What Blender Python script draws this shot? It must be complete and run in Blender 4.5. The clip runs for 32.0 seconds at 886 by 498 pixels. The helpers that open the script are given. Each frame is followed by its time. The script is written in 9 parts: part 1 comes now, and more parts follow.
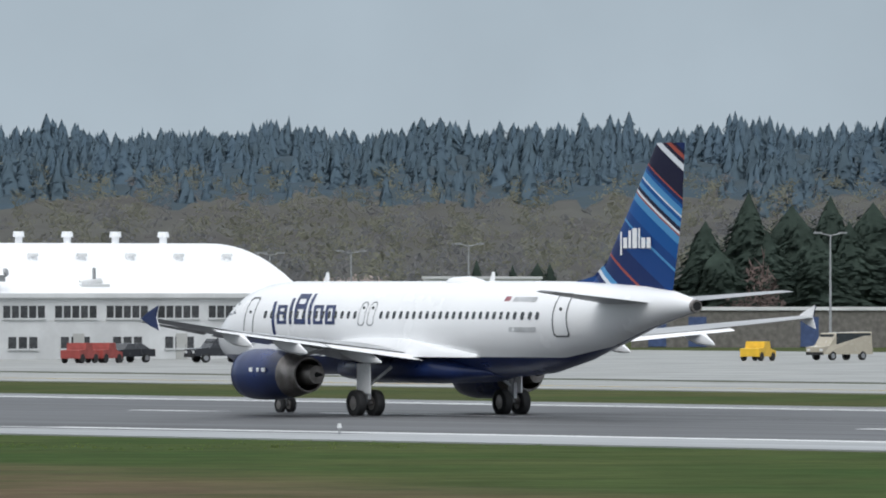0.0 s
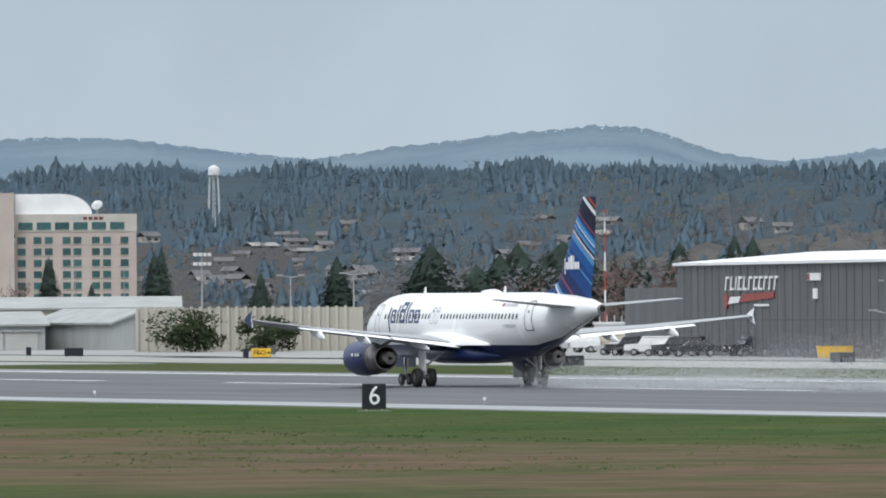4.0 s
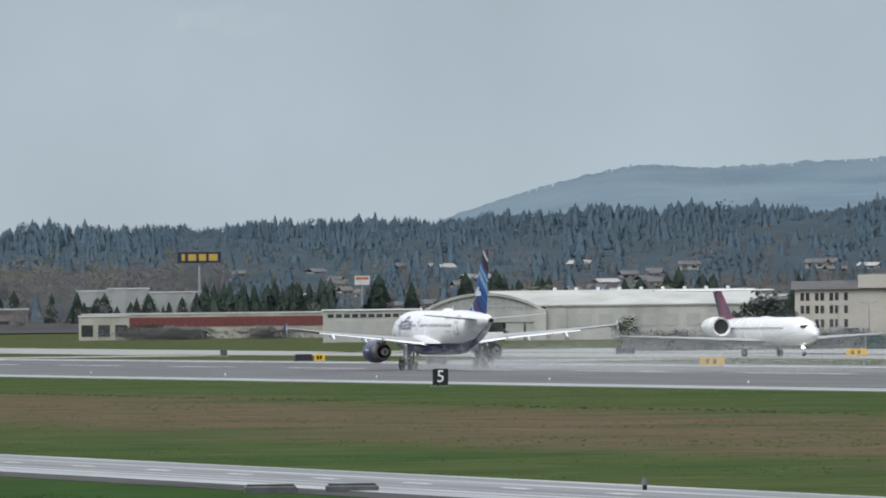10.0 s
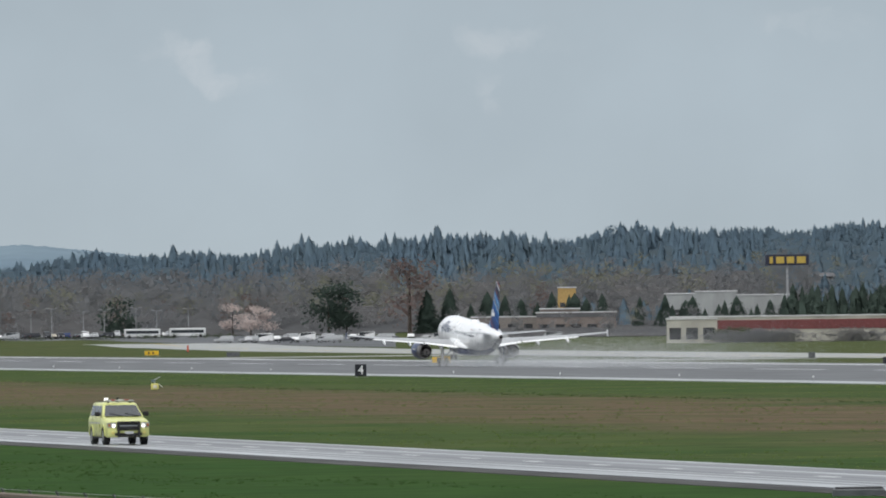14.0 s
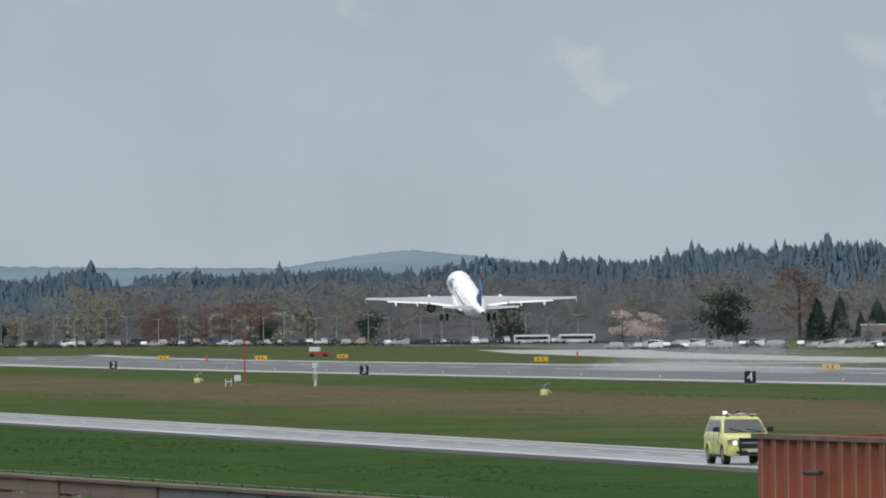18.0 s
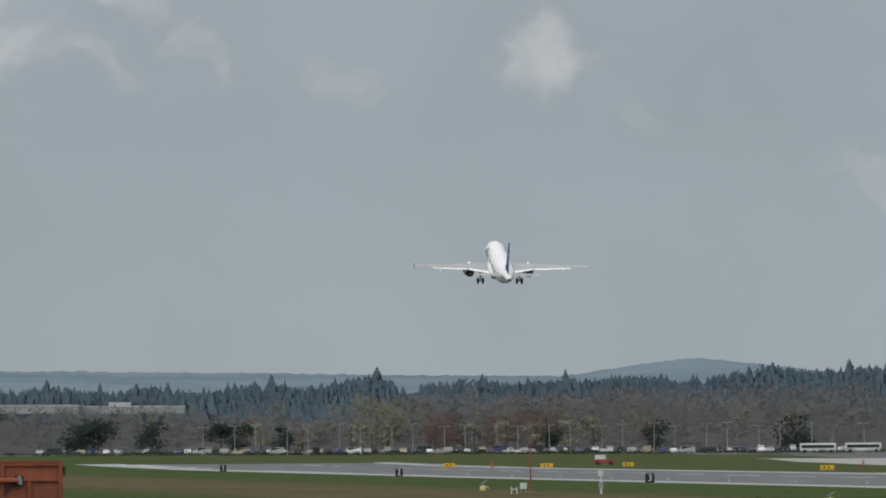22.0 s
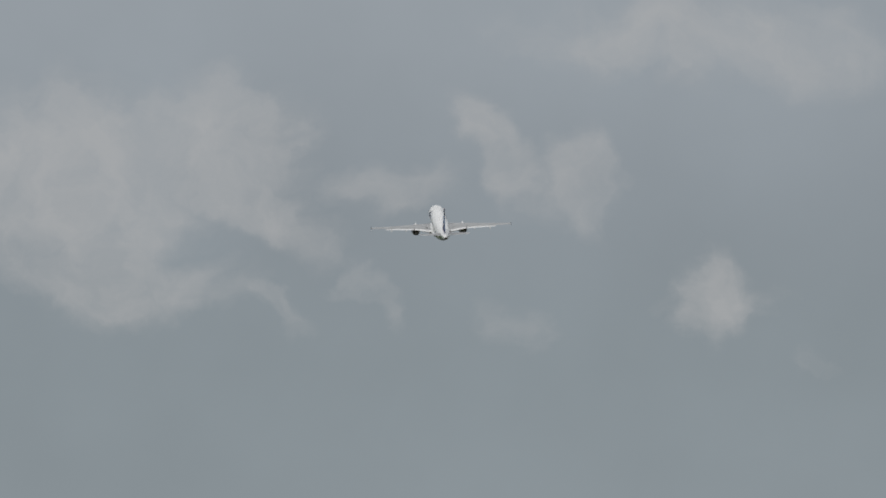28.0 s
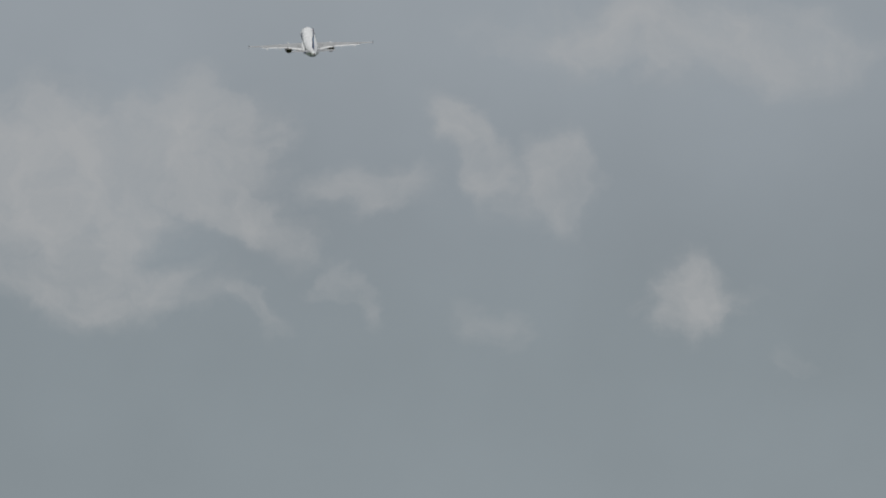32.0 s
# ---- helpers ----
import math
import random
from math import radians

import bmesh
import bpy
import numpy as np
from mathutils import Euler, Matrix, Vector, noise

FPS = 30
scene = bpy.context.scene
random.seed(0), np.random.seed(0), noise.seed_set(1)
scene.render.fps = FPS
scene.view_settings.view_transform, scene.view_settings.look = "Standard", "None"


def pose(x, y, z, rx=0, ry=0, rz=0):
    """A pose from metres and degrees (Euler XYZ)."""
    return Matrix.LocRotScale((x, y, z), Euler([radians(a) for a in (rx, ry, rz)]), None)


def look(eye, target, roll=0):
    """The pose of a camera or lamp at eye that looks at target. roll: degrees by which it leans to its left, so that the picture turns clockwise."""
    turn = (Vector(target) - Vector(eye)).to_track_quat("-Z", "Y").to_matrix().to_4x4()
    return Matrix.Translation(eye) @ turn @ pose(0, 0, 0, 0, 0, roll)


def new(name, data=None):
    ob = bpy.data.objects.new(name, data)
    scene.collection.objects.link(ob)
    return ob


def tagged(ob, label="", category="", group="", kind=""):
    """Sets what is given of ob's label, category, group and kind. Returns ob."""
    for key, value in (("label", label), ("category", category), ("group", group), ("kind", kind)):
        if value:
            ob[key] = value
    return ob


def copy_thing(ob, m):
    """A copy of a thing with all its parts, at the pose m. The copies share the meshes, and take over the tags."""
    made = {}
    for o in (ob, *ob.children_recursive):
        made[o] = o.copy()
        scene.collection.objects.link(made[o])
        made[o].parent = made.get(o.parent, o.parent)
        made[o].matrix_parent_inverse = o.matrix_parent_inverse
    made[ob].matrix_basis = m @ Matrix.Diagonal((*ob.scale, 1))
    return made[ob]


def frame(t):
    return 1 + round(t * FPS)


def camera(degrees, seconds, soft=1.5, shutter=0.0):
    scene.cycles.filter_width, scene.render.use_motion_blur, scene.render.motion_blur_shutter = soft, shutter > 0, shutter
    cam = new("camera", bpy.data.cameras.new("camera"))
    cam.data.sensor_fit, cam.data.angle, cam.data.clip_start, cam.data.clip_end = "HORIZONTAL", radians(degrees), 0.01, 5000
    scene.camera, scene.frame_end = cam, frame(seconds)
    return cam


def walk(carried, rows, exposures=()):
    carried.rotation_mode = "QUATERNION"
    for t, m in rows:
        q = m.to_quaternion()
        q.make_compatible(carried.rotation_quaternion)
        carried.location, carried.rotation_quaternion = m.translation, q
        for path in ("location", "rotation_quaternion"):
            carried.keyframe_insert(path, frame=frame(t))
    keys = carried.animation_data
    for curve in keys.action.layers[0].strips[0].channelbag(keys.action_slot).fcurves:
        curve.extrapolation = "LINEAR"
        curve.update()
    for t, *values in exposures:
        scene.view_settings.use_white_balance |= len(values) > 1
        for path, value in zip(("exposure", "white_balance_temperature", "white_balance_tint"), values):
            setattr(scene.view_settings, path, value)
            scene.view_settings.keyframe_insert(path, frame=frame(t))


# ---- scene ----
CAM_H = 5.44
cam = camera(4.898, 32.0, soft=1.9, shutter=0.0)
CAM_ROWS = [
    (0, -32.858, 0.220, -0.014),
    (0.5, -31.210, 0.207, 0.050),
    (1, -29.621, 0.197, 0.117),
    (1.5, -28.089, 0.207, 0.216),
    (2, -26.703, 0.216, 0.314),
    (2.5, -25.396, 0.224, 0.375),
    (3, -24.171, 0.240, 0.420),
    (3.5, -23.002, 0.255, 0.405),
    (4, -21.893, 0.267, 0.409),
    (4.5, -20.879, 0.279, 0.408),
    (6.5, -17.697, 0.303, 0.455),
    (7, -17.033, 0.309, 0.460),
    (7.5, -16.395, 0.319, 0.471),
    (8, -15.785, 0.325, 0.500),
    (8.5, -15.226, 0.333, 0.543),
    (9, -14.694, 0.339, 0.560),
    (9.5, -14.190, 0.348, 0.565),
    (10, -13.715, 0.355, 0.644),
    (10.5, -13.250, 0.361, 0.659),
    (11, -12.781, 0.371, 0.667),
    (11.5, -12.311, 0.378, 0.664),
    (12, -11.877, 0.385, 0.679),
    (12.5, -11.485, 0.391, 0.660),
    (13, -11.130, 0.396, 0.674),
    (13.5, -10.796, 0.401, 0.645),
    (14, -10.463, 0.407, 0.690),
    (14.5, -10.134, 0.413, 0.702),
    (15, -9.832, 0.420, 0.654),
    (15.5, -9.552, 0.426, 0.678),
    (17.5, -8.539, 0.451, 0.425),
    (18, -8.308, 0.463, 0.422),
    (18.5, -8.064, 0.494, 0.393),
    (19, -7.821, 0.553, 0.333),
    (19.5, -7.582, 0.617, 0.300),
    (20, -7.374, 0.687, 0.311),
    (20.5, -7.200, 0.775, 0.293),
    (21, -7.023, 0.874, 0.287),
    (21.5, -6.868, 0.968, 0.282),
    (22, -6.727, 1.069, 0.267),
    (22.5, -6.603, 1.176, 0.289),
    (23, -6.483, 1.287, 0.307),
    (23.5, -6.372, 1.422, 0.315),
    (24, -6.272, 1.564, 0.326),
    (24.5, -6.171, 1.685, 0.395),
    (25, -6.081, 1.790, 0.359),
    (25.5, -5.954, 1.955, 0.330),
    (27.5, -5.772, 2.353, 0.228),
    (28, -5.777, 2.420, 0.255),
    (28.5, -5.779, 2.443, 0.218),
    (29, -5.793, 2.438, 0.197),
    (29.5, -5.813, 2.418, 0.239),
    (30, -5.844, 2.426, 0.292),
    (30.5, -5.853, 2.461, 0.294),
    (31, -5.859, 2.417, 0.321),
    (31.5, -5.871, 2.397, 0.385),
    (32, -5.895, 2.422, 0.417),
]
walk(cam, [(t, pose(0, 0, CAM_H, 90 + p, r, y)) for t, y, p, r in CAM_ROWS],
     exposures=[(0, -0.02, 6280, 10), (0.9, -0.14, 6280, 10), (1.5, -0.04, 6300, 10), (4, 0.2, 6250, 10), (5.5, 0.06, 6200, 10), (7, 0.0, 6200, 10), (10, 0.03, 6330, 10), (15, 0.0, 6450, 10), (19, -0.1, 6480, 10), (21, -0.27, 6600, 10), (23, -0.49, 6640, 10), (26, -0.71, 6640, 10), (28, -0.77, 6650, 10), (32, -0.79, 6650, 10)])

# ---- world and sun ----


def build_world():
    w = bpy.data.worlds.new("overcast_sky")
    scene.world = w
    w.use_nodes = True
    nt = w.node_tree
    N, L = nt.nodes, nt.links
    N.clear()
    out = N.new("ShaderNodeOutputWorld")
    bg = N.new("ShaderNodeBackground")
    L.new(bg.outputs[0], out.inputs[0])
    sky = N.new("ShaderNodeTexSky")
    sky.sky_type = "NISHITA"
    sky.sun_disc = False
    sky.sun_elevation = radians(42)
    sky.sun_rotation = radians(224)
    dim = N.new("ShaderNodeVectorMath")
    dim.operation = "SCALE"
    dim.inputs[3].default_value = 0.09
    L.new(sky.outputs[0], dim.inputs[0])
    tc = N.new("ShaderNodeTexCoord")
    sep = N.new("ShaderNodeSeparateXYZ")
    L.new(tc.outputs["Generated"], sep.inputs[0])

    def math_node(op, a, b=None, c=None):
        m = N.new("ShaderNodeMath")
        m.operation = op
        for i, v in enumerate((a, b, c)):
            if v is None:
                continue
            if isinstance(v, (int, float)):
                m.inputs[i].default_value = v
            else:
                L.new(v, m.inputs[i])
        return m.outputs[0]

    def ramp(fac, stops):
        r = N.new("ShaderNodeValToRGB")
        el = r.color_ramp.elements
        while len(el) < len(stops):
            el.new(0.5)
        for e, (p, c) in zip(el, stops):
            e.position, e.color = p, (*c, 1)
        L.new(fac, r.inputs[0])
        return r.outputs[0]

    # azimuth and elevation in degrees
    az = math_node("MULTIPLY", math_node("ARCTAN2", sep.outputs[0], sep.outputs[1]), 57.2958)
    el = math_node("MULTIPLY", math_node("ARCSINE", sep.outputs[2]), 57.2958)
    # cloud deck: a little darker above the horizon band, bright towards the zenith
    base = ramp(math_node("MULTIPLY_ADD", el, 1 / 90, 0.0),
                [(0.0, (0.44, 0.51, 0.552)), (0.012, (0.418, 0.492, 0.548)), (0.021, (0.398, 0.47, 0.526)), (0.03, (0.43, 0.495, 0.56)), (0.04, (0.5, 0.565, 0.635)),
                 (0.12, (0.58, 0.64, 0.69)), (0.45, (1.1, 1.13, 1.16)), (1.0, (1.7, 1.72, 1.75))])
    comb = N.new("ShaderNodeCombineXYZ")
    L.new(az, comb.inputs[0])
    L.new(el, comb.inputs[1])
    warp = N.new("ShaderNodeTexNoise")
    warp.inputs["Scale"].default_value = 1.9
    warp.inputs["Detail"].default_value = 6
    warp.inputs["Roughness"].default_value = 0.55
    L.new(comb.outputs[0], warp.inputs["Vector"])
    wv = N.new("ShaderNodeVectorMath")
    wv.operation = "MULTIPLY_ADD"
    L.new(warp.outputs["Color"], wv.inputs[0])
    wv.inputs[1].default_value = (0.8, 0.62, 0)
    L.new(comb.outputs[0], wv.inputs[2])
    # soft cumulus shreds under the deck: azimuth, elevation, half sizes, lean, strength
    clouds = [(3.7, 2.8, 0.85, 0.62, -8, 0.95), (4.43, 3.05, 0.42, 0.36, 0, 0.9), (4.72, 2.72, 0.58, 0.24, -32, 0.9), (4.7, 3.12, 0.55, 0.3, -38, 0.85), (5.35, 2.2, 0.3, 0.09, -50, 0.55), (4.85, 2.08, 0.42, 0.1, -24, 0.6), (3.95, 2.25, 0.85, 0.28, -6, 0.8),
              (5.5, 2.72, 0.4, 0.2, 0, 0.62), (6.08, 2.95, 0.2, 0.42, 30, 0.78), (6.5, 2.78, 0.27, 0.34, 20, 0.72), (6.2, 1.98, 0.28, 0.16, -30, 0.42),
              (7.32, 2.14, 0.31, 0.27, 15, 1.0), (7.3, 3.55, 1.2, 0.3, -4, 0.75), (7.86, 1.74, 0.13, 0.1, -20, 0.3),
              (9.2, 1.43, 0.34, 0.12, -18, 0.56), (10.8, 1.6, 0.34, 0.1, -8, 0.38), (10.73, 1.34, 0.16, 0.14, -15, 0.34), (12.55, 1.62, 0.3, 0.1, -6, 0.33), (27.2, 1.5, 0.13, 0.12, 20, 0.8)]
    total = None
    for ca, ce, ra, re, lean, power in clouds:
        mp = N.new("ShaderNodeMapping")
        mp.vector_type = "TEXTURE"
        mp.inputs[1].default_value = (ca + 0.4, ce + 0.31, 0)
        mp.inputs[2].default_value = (0, 0, radians(lean))
        mp.inputs[3].default_value = (ra, re, 1)
        L.new(wv.outputs[0], mp.inputs[0])
        ln = N.new("ShaderNodeVectorMath")
        ln.operation = "LENGTH"
        flat = N.new("ShaderNodeVectorMath")
        flat.operation = "MULTIPLY"
        flat.inputs[1].default_value = (1, 1, 0)
        L.new(mp.outputs[0], flat.inputs[0])
        L.new(flat.outputs[0], ln.inputs[0])
        mr = N.new("ShaderNodeMapRange")
        mr.interpolation_type = "SMOOTHSTEP"
        mr.inputs[1].default_value, mr.inputs[2].default_value = 1.35, 0.35
        mr.inputs[3].default_value, mr.inputs[4].default_value = 0, power
        L.new(ln.outputs["Value"], mr.inputs[0])
        total = mr.outputs[0] if total is None else math_node("MAXIMUM", total, mr.outputs[0])
    # general unevenness of the deck
    n2 = N.new("ShaderNodeTexNoise")
    n2.inputs["Scale"].default_value = 0.55
    n2.inputs["Detail"].default_value = 5
    L.new(comb.outputs[0], n2.inputs["Vector"])
    uneven = math_node("MULTIPLY_ADD", n2.outputs[0], 0.3, 0.85)
    shade = N.new("ShaderNodeVectorMath")
    shade.operation = "SCALE"
    L.new(base, shade.inputs[0])
    L.new(uneven, shade.inputs[3])
    mixc = N.new("ShaderNodeMix")
    mixc.data_type = "RGBA"
    er = N.new("ShaderNodeTexNoise")
    er.inputs["Scale"].default_value, er.inputs["Detail"].default_value = 3.2, 9
    er.inputs["Roughness"].default_value = 0.58
    L.new(wv.outputs[0], er.inputs["Vector"])
    torn = math_node("MULTIPLY_ADD", er.outputs[0], 1.7, -0.95)
    body = N.new("ShaderNodeClamp")
    L.new(math_node("MULTIPLY", math_node("ADD", total, torn), 0.95), body.inputs[0])
    edge = N.new("ShaderNodeClamp")
    L.new(math_node("MULTIPLY", total, 1.6), edge.inputs[0])
    L.new(math_node("MULTIPLY", math_node("MULTIPLY", body.outputs[0], edge.outputs[0]), 0.7), mixc.inputs[0])
    L.new(shade.outputs[0], mixc.inputs[6])
    mixc.inputs[7].default_value = (0.7, 0.718, 0.745, 1)
    add = N.new("ShaderNodeMix")
    add.data_type = "RGBA"
    add.inputs[0].default_value = 0.96
    L.new(dim.outputs[0], add.inputs[6])
    L.new(mixc.outputs[2], add.inputs[7])
    L.new(add.outputs[2], bg.inputs[0])
    bg.inputs[1].default_value = 1.0


build_world()
sun = new("sun", bpy.data.lights.new("sun", "SUN"))
sun.data.energy, sun.data.angle, sun.data.color = 1.3, radians(35), (1.0, 0.97, 0.93)
sun.matrix_world = look((-420, -440, 590), (0, 0, 0))

# ---- materials ----
MATS = {}


def mat(name, color, rough=0.6, metal=0.0, var=0.12, scale=2.0, fine=25.0, bump=0.0, second=None, spec=None, emit=0.0, coord="Object",
        per_object=0.0, island=0.0, stretch=(1, 1, 1)):
    """A surface with two scales of variation; scales are per metre."""
    if name in MATS:
        return MATS[name]
    m = bpy.data.materials.new(name)
    m.use_nodes = True
    nt = m.node_tree
    N, L = nt.nodes, nt.links
    bs = N["Principled BSDF"]
    tc = N.new("ShaderNodeTexCoord")
    mp = N.new("ShaderNodeMapping")
    mp.inputs[3].default_value = stretch
    L.new(tc.outputs[coord], mp.inputs[0])
    a = N.new("ShaderNodeTexNoise")
    a.inputs["Scale"].default_value, a.inputs["Detail"].default_value = scale, 4
    b = N.new("ShaderNodeTexNoise")
    b.inputs["Scale"].default_value, b.inputs["Detail"].default_value = fine, 3
    L.new(mp.outputs[0], a.inputs["Vector"])
    L.new(mp.outputs[0], b.inputs["Vector"])
    second = second or tuple(c * (1 - 2.2 * var) for c in color)
    mr = N.new("ShaderNodeMapRange")
    mr.inputs[1].default_value, mr.inputs[2].default_value = 0.36, 0.64
    L.new(a.outputs[0], mr.inputs[0])
    mix = N.new("ShaderNodeMix")
    mix.data_type = "RGBA"
    L.new(mr.outputs[0], mix.inputs[0])
    mix.inputs[6].default_value, mix.inputs[7].default_value = (*color, 1), (*second, 1)
    hsv = N.new("ShaderNodeHueSaturation")
    L.new(mix.outputs[2], hsv.inputs["Color"])
    v = N.new("ShaderNodeMath")
    v.operation = "MULTIPLY_ADD"
    v.inputs[1].default_value, v.inputs[2].default_value = 1.6 * var, 1 - 0.8 * var
    L.new(b.outputs[0], v.inputs[0])
    last = v.outputs[0]
    for amount, kind in ((per_object, "ShaderNodeObjectInfo"), (island, "ShaderNodeNewGeometry")):
        if amount:
            oi = N.new(kind)
            w = N.new("ShaderNodeMath")
            w.operation = "MULTIPLY_ADD"
            w.inputs[1].default_value, w.inputs[2].default_value = amount * 2, 1 - amount
            L.new(oi.outputs["Random" if amount == per_object and kind == "ShaderNodeObjectInfo" else "Random Per Island"], w.inputs[0])
            p = N.new("ShaderNodeMath")
            p.operation = "MULTIPLY"
            L.new(last, p.inputs[0])
            L.new(w.outputs[0], p.inputs[1])
            last = p.outputs[0]
    L.new(last, hsv.inputs["Value"])
    L.new(hsv.outputs[0], bs.inputs["Base Color"])
    rr = N.new("ShaderNodeMath")
    rr.operation = "MULTIPLY_ADD"
    rr.inputs[1].default_value, rr.inputs[2].default_value = 0.2, max(0.02, rough - 0.1)
    L.new(a.outputs[0], rr.inputs[0])
    L.new(rr.outputs[0], bs.inputs["Roughness"])
    bs.inputs["Metallic"].default_value = metal
    if spec is not None:
        bs.inputs["Specular IOR Level"].default_value = spec
    if bump:
        bp = N.new("ShaderNodeBump")
        bp.inputs["Strength"].default_value = 0.6
        bp.inputs["Distance"].default_value = bump
        L.new(b.outputs[0], bp.inputs["Height"])
        L.new(bp.outputs[0], bs.inputs["Normal"])
    if emit:
        bs.inputs["Emission Color"].default_value = (*color, 1)
        bs.inputs["Emission Strength"].default_value = emit
    MATS[name] = m
    return m


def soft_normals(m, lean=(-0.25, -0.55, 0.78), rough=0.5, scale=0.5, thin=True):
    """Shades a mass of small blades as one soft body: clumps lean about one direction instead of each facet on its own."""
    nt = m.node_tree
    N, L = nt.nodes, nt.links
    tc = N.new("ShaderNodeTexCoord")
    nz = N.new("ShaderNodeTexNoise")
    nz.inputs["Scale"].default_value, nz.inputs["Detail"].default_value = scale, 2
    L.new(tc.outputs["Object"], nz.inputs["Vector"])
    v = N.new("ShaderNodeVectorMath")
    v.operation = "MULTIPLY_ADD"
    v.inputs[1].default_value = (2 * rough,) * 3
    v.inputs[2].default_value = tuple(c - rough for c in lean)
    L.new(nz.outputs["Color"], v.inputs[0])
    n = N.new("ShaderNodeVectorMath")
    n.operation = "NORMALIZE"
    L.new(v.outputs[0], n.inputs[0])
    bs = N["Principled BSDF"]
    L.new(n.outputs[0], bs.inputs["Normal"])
    if not thin:
        return
    # a thin blade takes the same light through its other side
    flip = N.new("ShaderNodeVectorMath")
    flip.operation = "SCALE"
    flip.inputs[3].default_value = -1
    L.new(n.outputs[0], flip.inputs[0])
    tr = N.new("ShaderNodeBsdfTranslucent")
    L.new(bs.inputs["Base Color"].links[0].from_socket, tr.inputs[0])
    L.new(flip.outputs[0], tr.inputs[1])
    both = N.new("ShaderNodeAddShader")
    L.new(bs.outputs[0], both.inputs[0])
    L.new(tr.outputs[0], both.inputs[1])
    L.new(both.outputs[0], N["Material Output"].inputs[0])


WHITE_PAINT = mat("white_aircraft_paint", (0.86, 0.865, 0.87), 0.25, var=0.015, scale=0.4, fine=6)
NAVY = mat("navy_aircraft_paint", (0.012, 0.028, 0.115), 0.3, var=0.12, scale=0.6, fine=8)
BLUE = mat("mid_blue_paint", (0.02, 0.09, 0.33), 0.3, var=0.1)
DARK = mat("dark_rubber", (0.018, 0.018, 0.019), 0.75, var=0.2, fine=30)
METAL = mat("bare_metal", (0.45, 0.45, 0.46), 0.35, 0.9, var=0.1)
HOT_METAL = mat("heat_stained_metal", (0.34, 0.31, 0.29), 0.42, 0.85, var=0.2)
GREY_WING = mat("light_grey_wing_paint", (0.35, 0.36, 0.37), 0.35, var=0.06, scale=0.5)
GEAR_GREY = mat("gear_grey_paint", (0.5, 0.51, 0.52), 0.4, var=0.12)
# near-black paints the shade inside engine openings; fan and plug share it
HOLE = mat("opening_black", (0.01, 0.01, 0.011), 0.8, var=0.2)
GLASS_DARK = mat("dark_window_glass", (0.03, 0.035, 0.04), 0.12, var=0.1, spec=0.7)

# ---- building blocks ----


def part(name, bm, material, parent=None, label="", smooth=False):
    """Links a bmesh as one mesh object under a thing or part."""
    me = bpy.data.meshes.new(name)
    bmesh.ops.recalc_face_normals(bm, faces=bm.faces)
    bm.to_mesh(me)
    bm.free()
    me.materials.append(material)
    if smooth:
        me.shade_smooth()
        me.set_sharp_from_angle(angle=radians(38))
    ob = new(name, me)
    if parent is not None:
        ob.parent = parent
    if label:
        ob["label"] = label
    return ob


def share(ob, name, parent, m=None):
    """Another object on the same mesh."""
    o = new(name, ob.data)
    o.parent = parent
    if m is not None:
        o.matrix_basis = m
    return o


def thing(name, m, label, category, group="", kind=""):
    ob = new(name)
    ob.empty_display_size = 0.5
    ob.matrix_world = m
    return tagged(ob, label, category, group, kind)


def bx(bm, x0, x1, y0, y1, z0, z1, bevel=0.0):
    vs = [bm.verts.new((x, y, z)) for z in (z0, z1) for x, y in ((x0, y0), (x1, y0), (x1, y1), (x0, y1))]
    fs = [bm.faces.new([vs[i] for i in q]) for q in ((3, 2, 1, 0), (4, 5, 6, 7), (0, 1, 5, 4), (1, 2, 6, 5), (2, 3, 7, 6), (3, 0, 4, 7))]
    if bevel:
        bmesh.ops.bevel(bm, geom=list({e for f in fs for e in f.edges}), offset=bevel, segments=1, affect="EDGES")
    return bm


def box(*a, bevel=0.0):
    return bx(bmesh.new(), *a, bevel=bevel)


def cyl(bm, p0, p1, r0, r1=None, n=10):
    """A tapered rod from p0 to p1, capped."""
    r1 = r0 if r1 is None else r1
    p0, p1 = Vector(p0), Vector(p1)
    q = (p1 - p0).to_track_quat("Z", "Y").to_matrix()
    rings = []
    for p, r in ((p0, r0), (p1, r1)):
        rings.append([bm.verts.new(p + q @ Vector((r * math.cos(2 * math.pi * i / n), r * math.sin(2 * math.pi * i / n), 0))) for i in range(n)])
    for i in range(n):
        bm.faces.new((rings[0][i], rings[0][(i + 1) % n], rings[1][(i + 1) % n], rings[1][i]))
    bm.faces.new(rings[0][::-1])
    bm.faces.new(rings[1])
    return bm


def loft(bm, rings, close0=True, close1=True):
    """Skin through closed rings of points with equal counts."""
    vr = [[bm.verts.new(p) for p in r] for r in rings]
    n = len(vr[0])
    for a, b in zip(vr, vr[1:]):
        for i in range(n):
            bm.faces.new((a[i], a[(i + 1) % n], b[(i + 1) % n], b[i]))
    if close0:
        bm.faces.new(vr[0][::-1])
    if close1:
        bm.faces.new(vr[-1])
    return bm


def prism(bm, outline, axis, a, b):
    """Extrude an outline of (u, v) along axis from a to b."""
    def at(u, v, w):
        return {"x": (w, u, v), "y": (u, w, v), "z": (u, v, w)}[axis]
    lo = [bm.verts.new(at(u, v, a)) for u, v in outline]
    hi = [bm.verts.new(at(u, v, b)) for u, v in outline]
    n = len(lo)
    bm.faces.new(lo[::-1])
    bm.faces.new(hi)
    for i in range(n):
        bm.faces.new((lo[i], lo[(i + 1) % n], hi[(i + 1) % n], hi[i]))
    return bm


